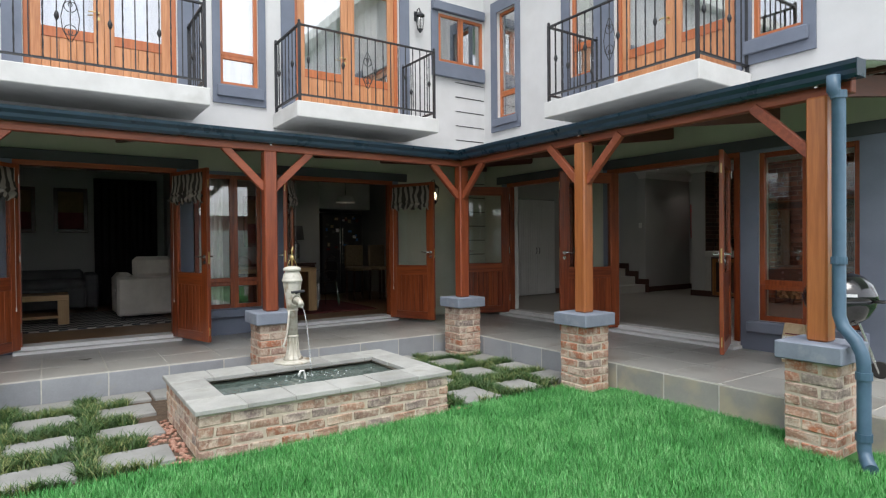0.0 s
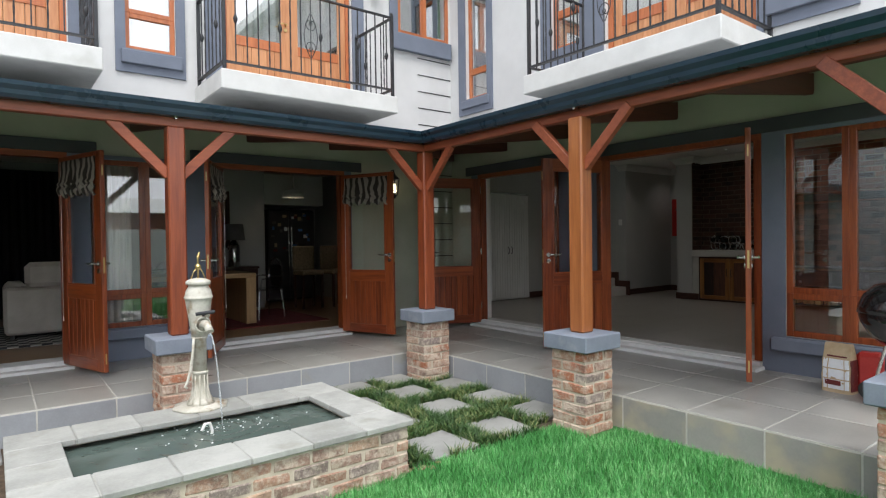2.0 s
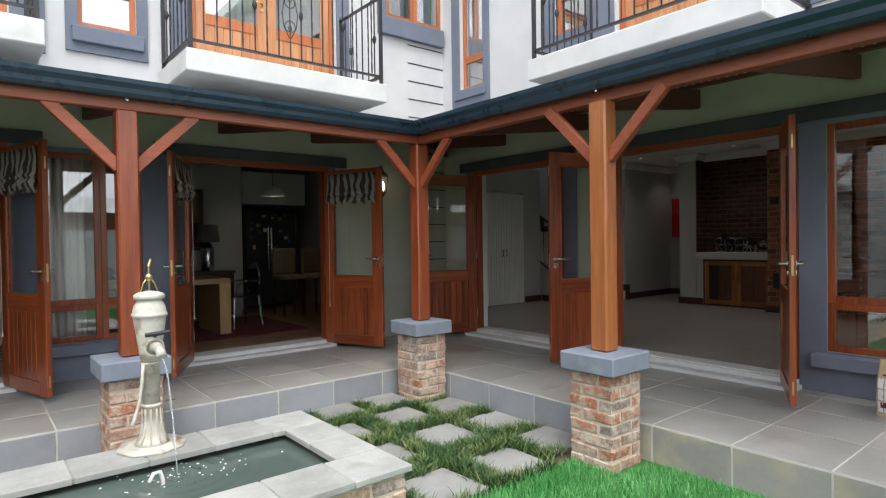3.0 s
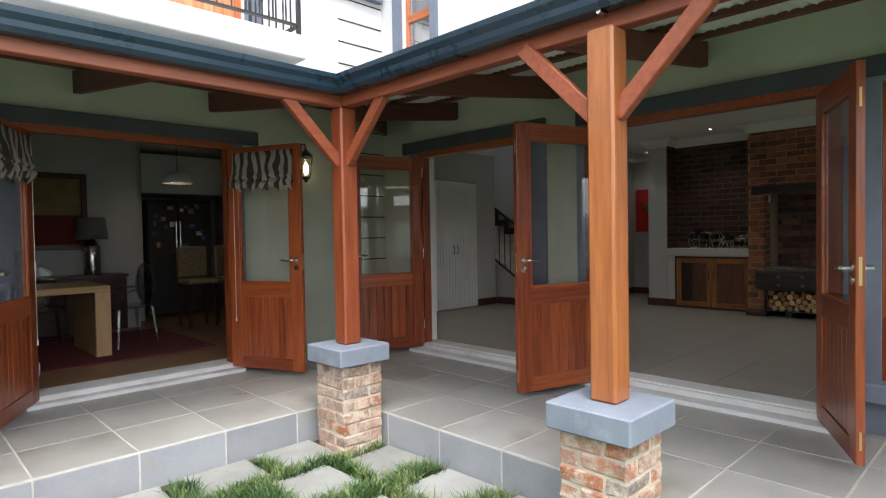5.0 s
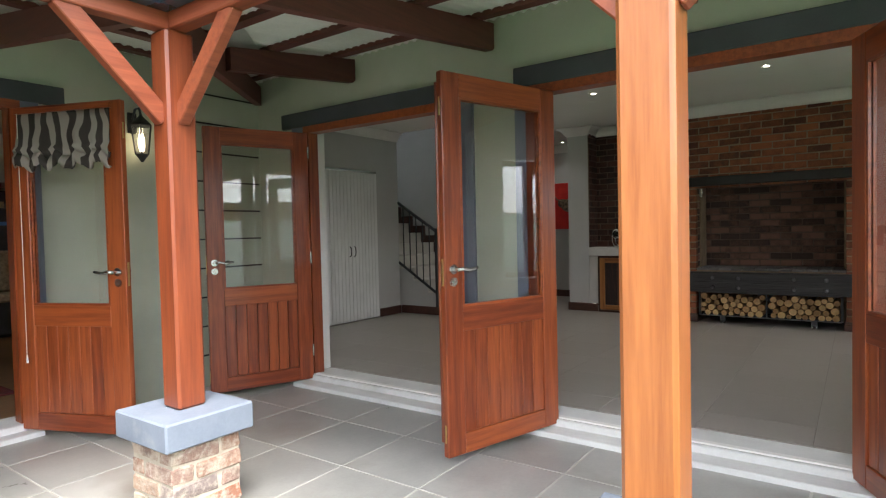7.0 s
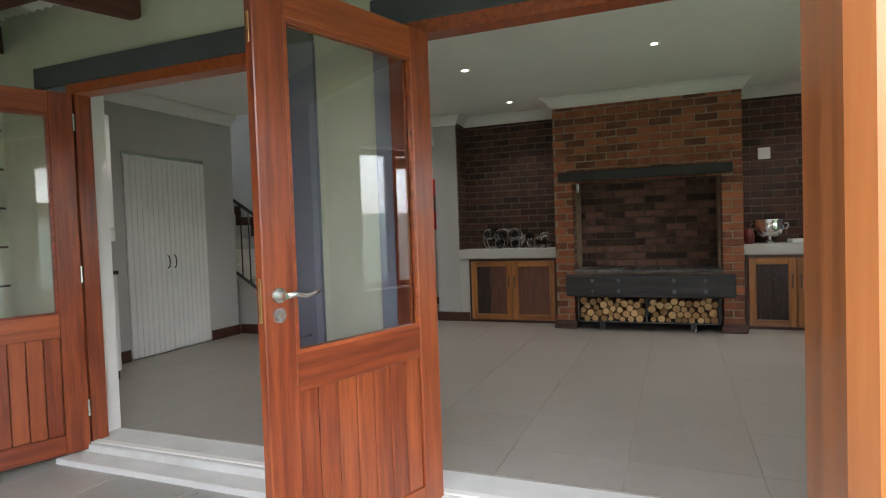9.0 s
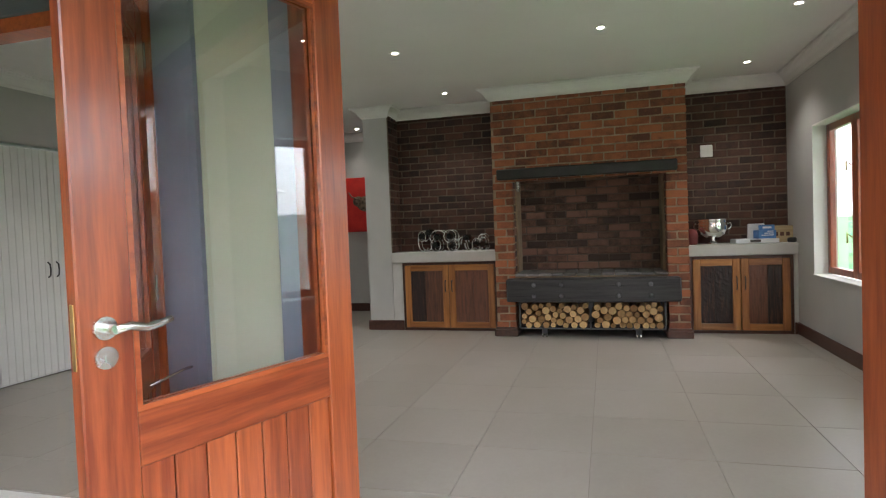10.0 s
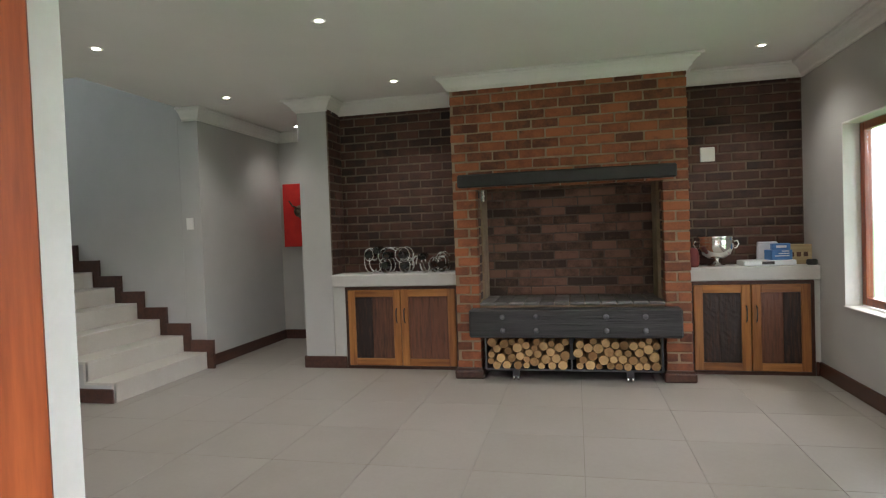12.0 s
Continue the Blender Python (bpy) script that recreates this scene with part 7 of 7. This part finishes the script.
def slab(x, y, w, d, a):
    ob = solid("stepping_slab", box_bm(-w / 2, w / 2, -d / 2, d / 2, -0.03, 0.035, bevel=0.008), M["paver"], "grey concrete stepping slab among ground cover", "slab", "stepping slabs", m=pose(x, y, rng.uniform(-0.004, 0.006), 0, 0, a))
    return ob


SLABS = [(3.78, 4.84), (4.39, 4.86), (4.96, 4.97), (3.80, 5.50), (4.41, 5.57), (4.96, 5.56), (3.82, 6.12), (4.43, 6.18), (4.96, 6.16), (2.92, 6.68), (3.52, 6.69), (4.10, 6.69), (4.60, 6.69), (1.50, 6.69), (1.85, 6.25)]
SLABS += [(x + dx, y) for x in (-0.86, -0.25, 0.34, 0.92) for y, dx in ((4.86, 0.0), (5.53, 0.03), (6.16, 0.06), (6.70, 0.09))]
for x, y in SLABS:
    slab(x, y, 0.43 if x > 3 else 0.46, 0.43 if x > 3 else 0.36, rng.uniform(-3, 3))

peb = bmesh.new()
for k in range(260):
    x, y = (rng.uniform(1.04, 1.26), rng.uniform(4.6, 5.75)) if k < 180 else (rng.uniform(3.35, 3.6), rng.uniform(4.55, 4.95))
    bmesh.ops.create_icosphere(peb, subdivisions=1, radius=rng.uniform(0.012, 0.026), matrix=Matrix.Translation((x, y, 0.012)) @ Matrix.Diagonal((1, rng.uniform(0.7, 1.2), 0.6, 1)))
tagged(new("gravel", mesh_of("gravel", peb, surface("red_brown_gravel", (0.22, 0.08, 0.05), (0.50, 0.32, 0.24), 0.9, 25, fine=60, bump=0.3))), "red-brown gravel beside the pond", "gravel", "", "stuff")


# ---- grass ----
def blades(name, pts, h, w, lean, mat, label, cat, seed):
    """One sheet of bent blades: two quads and a tip each. pts: n x 2 roots; h: heights; all by numpy."""
    r = np.random.default_rng(seed)
    n = len(pts)
    a = r.uniform(0, 2 * math.pi, n)
    side = np.stack([np.cos(a), np.sin(a), np.zeros(n)], 1)
    b = a + math.pi / 2 + r.normal(0, 0.5, n)
    out = np.stack([np.cos(b), np.sin(b), np.zeros(n)], 1) * (lean * r.uniform(0.2, 1.0, n))[:, None]
    root = np.concatenate([pts, np.full((n, 1), 0.0)], 1)
    up = np.zeros((n, 3))
    up[:, 2] = 1
    H = h[:, None]
    W = (w * r.uniform(0.7, 1.3, n))[:, None]
    mid = root + up * H * 0.6 + out * H * 0.35
    tip = root + up * H + out * H
    v = np.stack([root - side * W, root + side * W, mid - side * W * 0.7, mid + side * W * 0.7, tip], 1).reshape(-1, 3)
    i = np.arange(n)[:, None] * 5
    quads = i + np.array([[0, 1, 3, 2]])
    tris = i + np.array([[2, 3, 4]])
    me = bpy.data.meshes.new(name)
    me.vertices.add(len(v))
    me.vertices.foreach_set("co", v.astype(np.float32).ravel())
    loops = np.concatenate([quads.ravel(), tris.ravel()]).astype(np.int32)
    me.loops.add(len(loops))
    me.loops.foreach_set("vertex_index", loops)
    starts = np.concatenate([np.arange(n) * 4, n * 4 + np.arange(n) * 3]).astype(np.int32)
    me.polygons.add(2 * n)
    me.polygons.foreach_set("loop_start", starts)
    me.update(calc_edges=True)
    me.validate()
    me.materials.append(mat)
    return tagged(new(name, me), label, cat, "", "stuff")


def leaf_mat(name, dark, light, tip):
    m, t, p = nodes(name)
    g = t.nodes.new("ShaderNodeNewGeometry")
    co = t.nodes.new("ShaderNodeTexCoord")
    nz = t.nodes.new("ShaderNodeTexNoise")
    nz.inputs["Scale"].default_value, nz.inputs["Detail"].default_value = 3.0, 4
    t.links.new(co.outputs["Object"], nz.inputs["Vector"])
    ad = t.nodes.new("ShaderNodeMath")
    ad.operation = "MULTIPLY_ADD"
    ad.inputs[1].default_value = 0.6
    t.links.new(g.outputs["Random Per Island"], ad.inputs[0])
    t.links.new(nz.outputs["Fac"], ad.inputs[2])
    r = t.nodes.new("ShaderNodeValToRGB")
    e = r.color_ramp.elements
    e[0].position, e[1].position = 0.4, 1.05
    e[0].color, e[1].color = (*dark, 1), (*light, 1)
    x = e.new(0.95)
    x.color = (*light, 1)
    e[2].color = (*tip, 1)
    t.links.new(ad.outputs[0], r.inputs["Fac"])
    t.links.new(r.outputs["Color"], p.inputs["Base Color"])
    p.inputs["Roughness"].default_value = 0.55
    p.inputs["Subsurface Weight"].default_value = 0.0
    return m


rg = np.random.default_rng(7)
N = 470000
px, py = rg.uniform(-3.0, 5.14, N), rg.uniform(-0.3, 4.62, N)
keep = ~((px > 1.25) & (px < 3.35) & (py > 4.57)) & ~((px > 4.8) & (py > 4.22)) & ~((px > 4.8) & (py > 2.0) & (py < 2.4))
keep &= rg.uniform(0, 1, N) < np.clip(1.25 - 0.0 * py, 0, 1)
px, py = px[keep], py[keep]
hh = rg.uniform(0.03, 0.062, len(px))
blades("lawn_grass", np.stack([px, py], 1), hh, 0.0019, 0.8, leaf_mat("lawn_blades", (0.045, 0.20, 0.045), (0.085, 0.37, 0.085), (0.20, 0.48, 0.17)), "dense bright green lawn grass", "grass", 5)
# dark tufted ground cover between the slabs
tx, ty = [], []
for k in range(5200):
    x = rg.uniform(-1.2, 1.02) if k % 2 else rg.uniform(3.4, 5.1)
    y = rg.uniform(4.62, 6.78)
    if any(abs(x - s[0]) < 0.215 and abs(y - s[1]) < (0.205 if s[0] > 3 else 0.17) for s in SLABS):
        continue
    if x > 3.4 and (y < 4.75 and x > 4.6 or x > 4.78 and y > 6.42):
        continue
    tx.append(x)
    ty.append(y)
tx, ty = np.repeat(np.array(tx), 26), np.repeat(np.array(ty), 26)
tx, ty = tx + rg.normal(0, 0.016, len(tx)), ty + rg.normal(0, 0.016, len(ty))
blades("ground_cover", np.stack([tx, ty], 1), rg.uniform(0.035, 0.10, len(tx)), 0.0042, 1.3, leaf_mat("ground_cover_blades", (0.018, 0.052, 0.012), (0.062, 0.14, 0.03), (0.22, 0.25, 0.085)), "dark green leafy ground cover between the slabs", "ground cover", 6)

# timber pergola seen through the side window
for x in (9.9, 11.2, 12.6):
    solid("pergola_post", box_bm(x - 0.06, x + 0.06, 0.9, 1.02, 0, 2.4, bevel=0.008), M["post"], "timber pergola post outside the window", "post", "pergola posts")
solid("pergola_beam", box_bm(9.4, 13.2, 0.93, 0.99, 2.4, 2.55, bevel=0.006), M["beam_x"], "timber pergola beam outside the window", "beam")


# ---- tiles, laid last ----
def tile_piece(parent, name, x0, x1, y0, y1, z0, z1, mat, j=0.006, bevel=0.0015):
    if x1 - x0 < 0.03 or y1 - y0 < 0.03 and z1 - z0 < 0.03:
        return
    ob = part(name, box_bm(x0 + j, x1 - j, y0 + j, y1 - j, z0, z1, bevel=bevel), mat, parent)
    return ob


tf = thing("terrace_tiles", "grey terrace floor tiles with pale joints", "tiles", pose(0, 0, 0), "", "structure")
P = 0.542
xs = [EDGE_X + 0.0, 5.785, 6.345, 6.80, WX]
ys = [5.875 + k * P for k in range(-11, 7)]
rng = random.Random(9)
for a, b in zip(xs, xs[1:]):
    for c, d in zip(ys, ys[1:]):
        if c < WY - 0.02:
            tile_piece(tf, "tile", a, b, c, min(d, WY), TERRACE - 0.012, TERRACE + rng.uniform(-0.0005, 0.001), M["tile"])
xs2 = [4.735 + k * 0.545 for k in range(-16, 1)] + [EDGE_X]
ys2 = [EDGE_Y, EDGE_Y + 0.56, EDGE_Y + 1.14, WY]
for a, b in zip(xs2, xs2[1:]):
    for c, d in zip(ys2, ys2[1:]):
        tile_piece(tf, "tile", a, b, c, d, TERRACE - 0.012, TERRACE + rng.uniform(-0.0005, 0.001), M["tile"])
tr = thing("riser_tiles", "blue-grey tiles on the terrace edge", "tiles", pose(0, 0, 0), "", "structure")
for c, d in zip(ys, ys[1:]):
    if d < EDGE_Y + 0.05:
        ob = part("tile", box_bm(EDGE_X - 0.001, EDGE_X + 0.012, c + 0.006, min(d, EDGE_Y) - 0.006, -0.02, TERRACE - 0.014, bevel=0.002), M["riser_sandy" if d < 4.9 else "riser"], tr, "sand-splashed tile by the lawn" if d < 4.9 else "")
for a, b in zip(xs2, xs2[1:]):
    if b < 4.9 + 0.4:
        part("tile", box_bm(a + 0.006, min(b, EDGE_X) - 0.006, EDGE_Y - 0.001, EDGE_Y + 0.012, -0.02, TERRACE - 0.014, bevel=0.002), M["riser"], tr)

rt = thing("room_tiles", "large beige-grey polished floor tiles", "tiles", pose(0, 0, 0), "", "structure")
Q = 0.608
for i in range(-3, 9):
    for j in range(-4, 10):
        x0, x1 = 8.79 + i * Q, 8.79 + (i + 1) * Q
        y0, y1 = 4.875 + j * Q, 4.875 + (j + 1) * Q
        x0, x1, y0, y1 = max(x0, RX0 + 0.022), min(x1, 13.29), max(y0, RY0), min(y1, CUP)
        if x1 - x0 > 0.04 and y1 - y0 > 0.04:
            tile_piece(rt, "tile", x0, x1, y0, y1, FLOOR - 0.01, FLOOR, M["room_tile"], j=0.0016, bevel=0.0008)
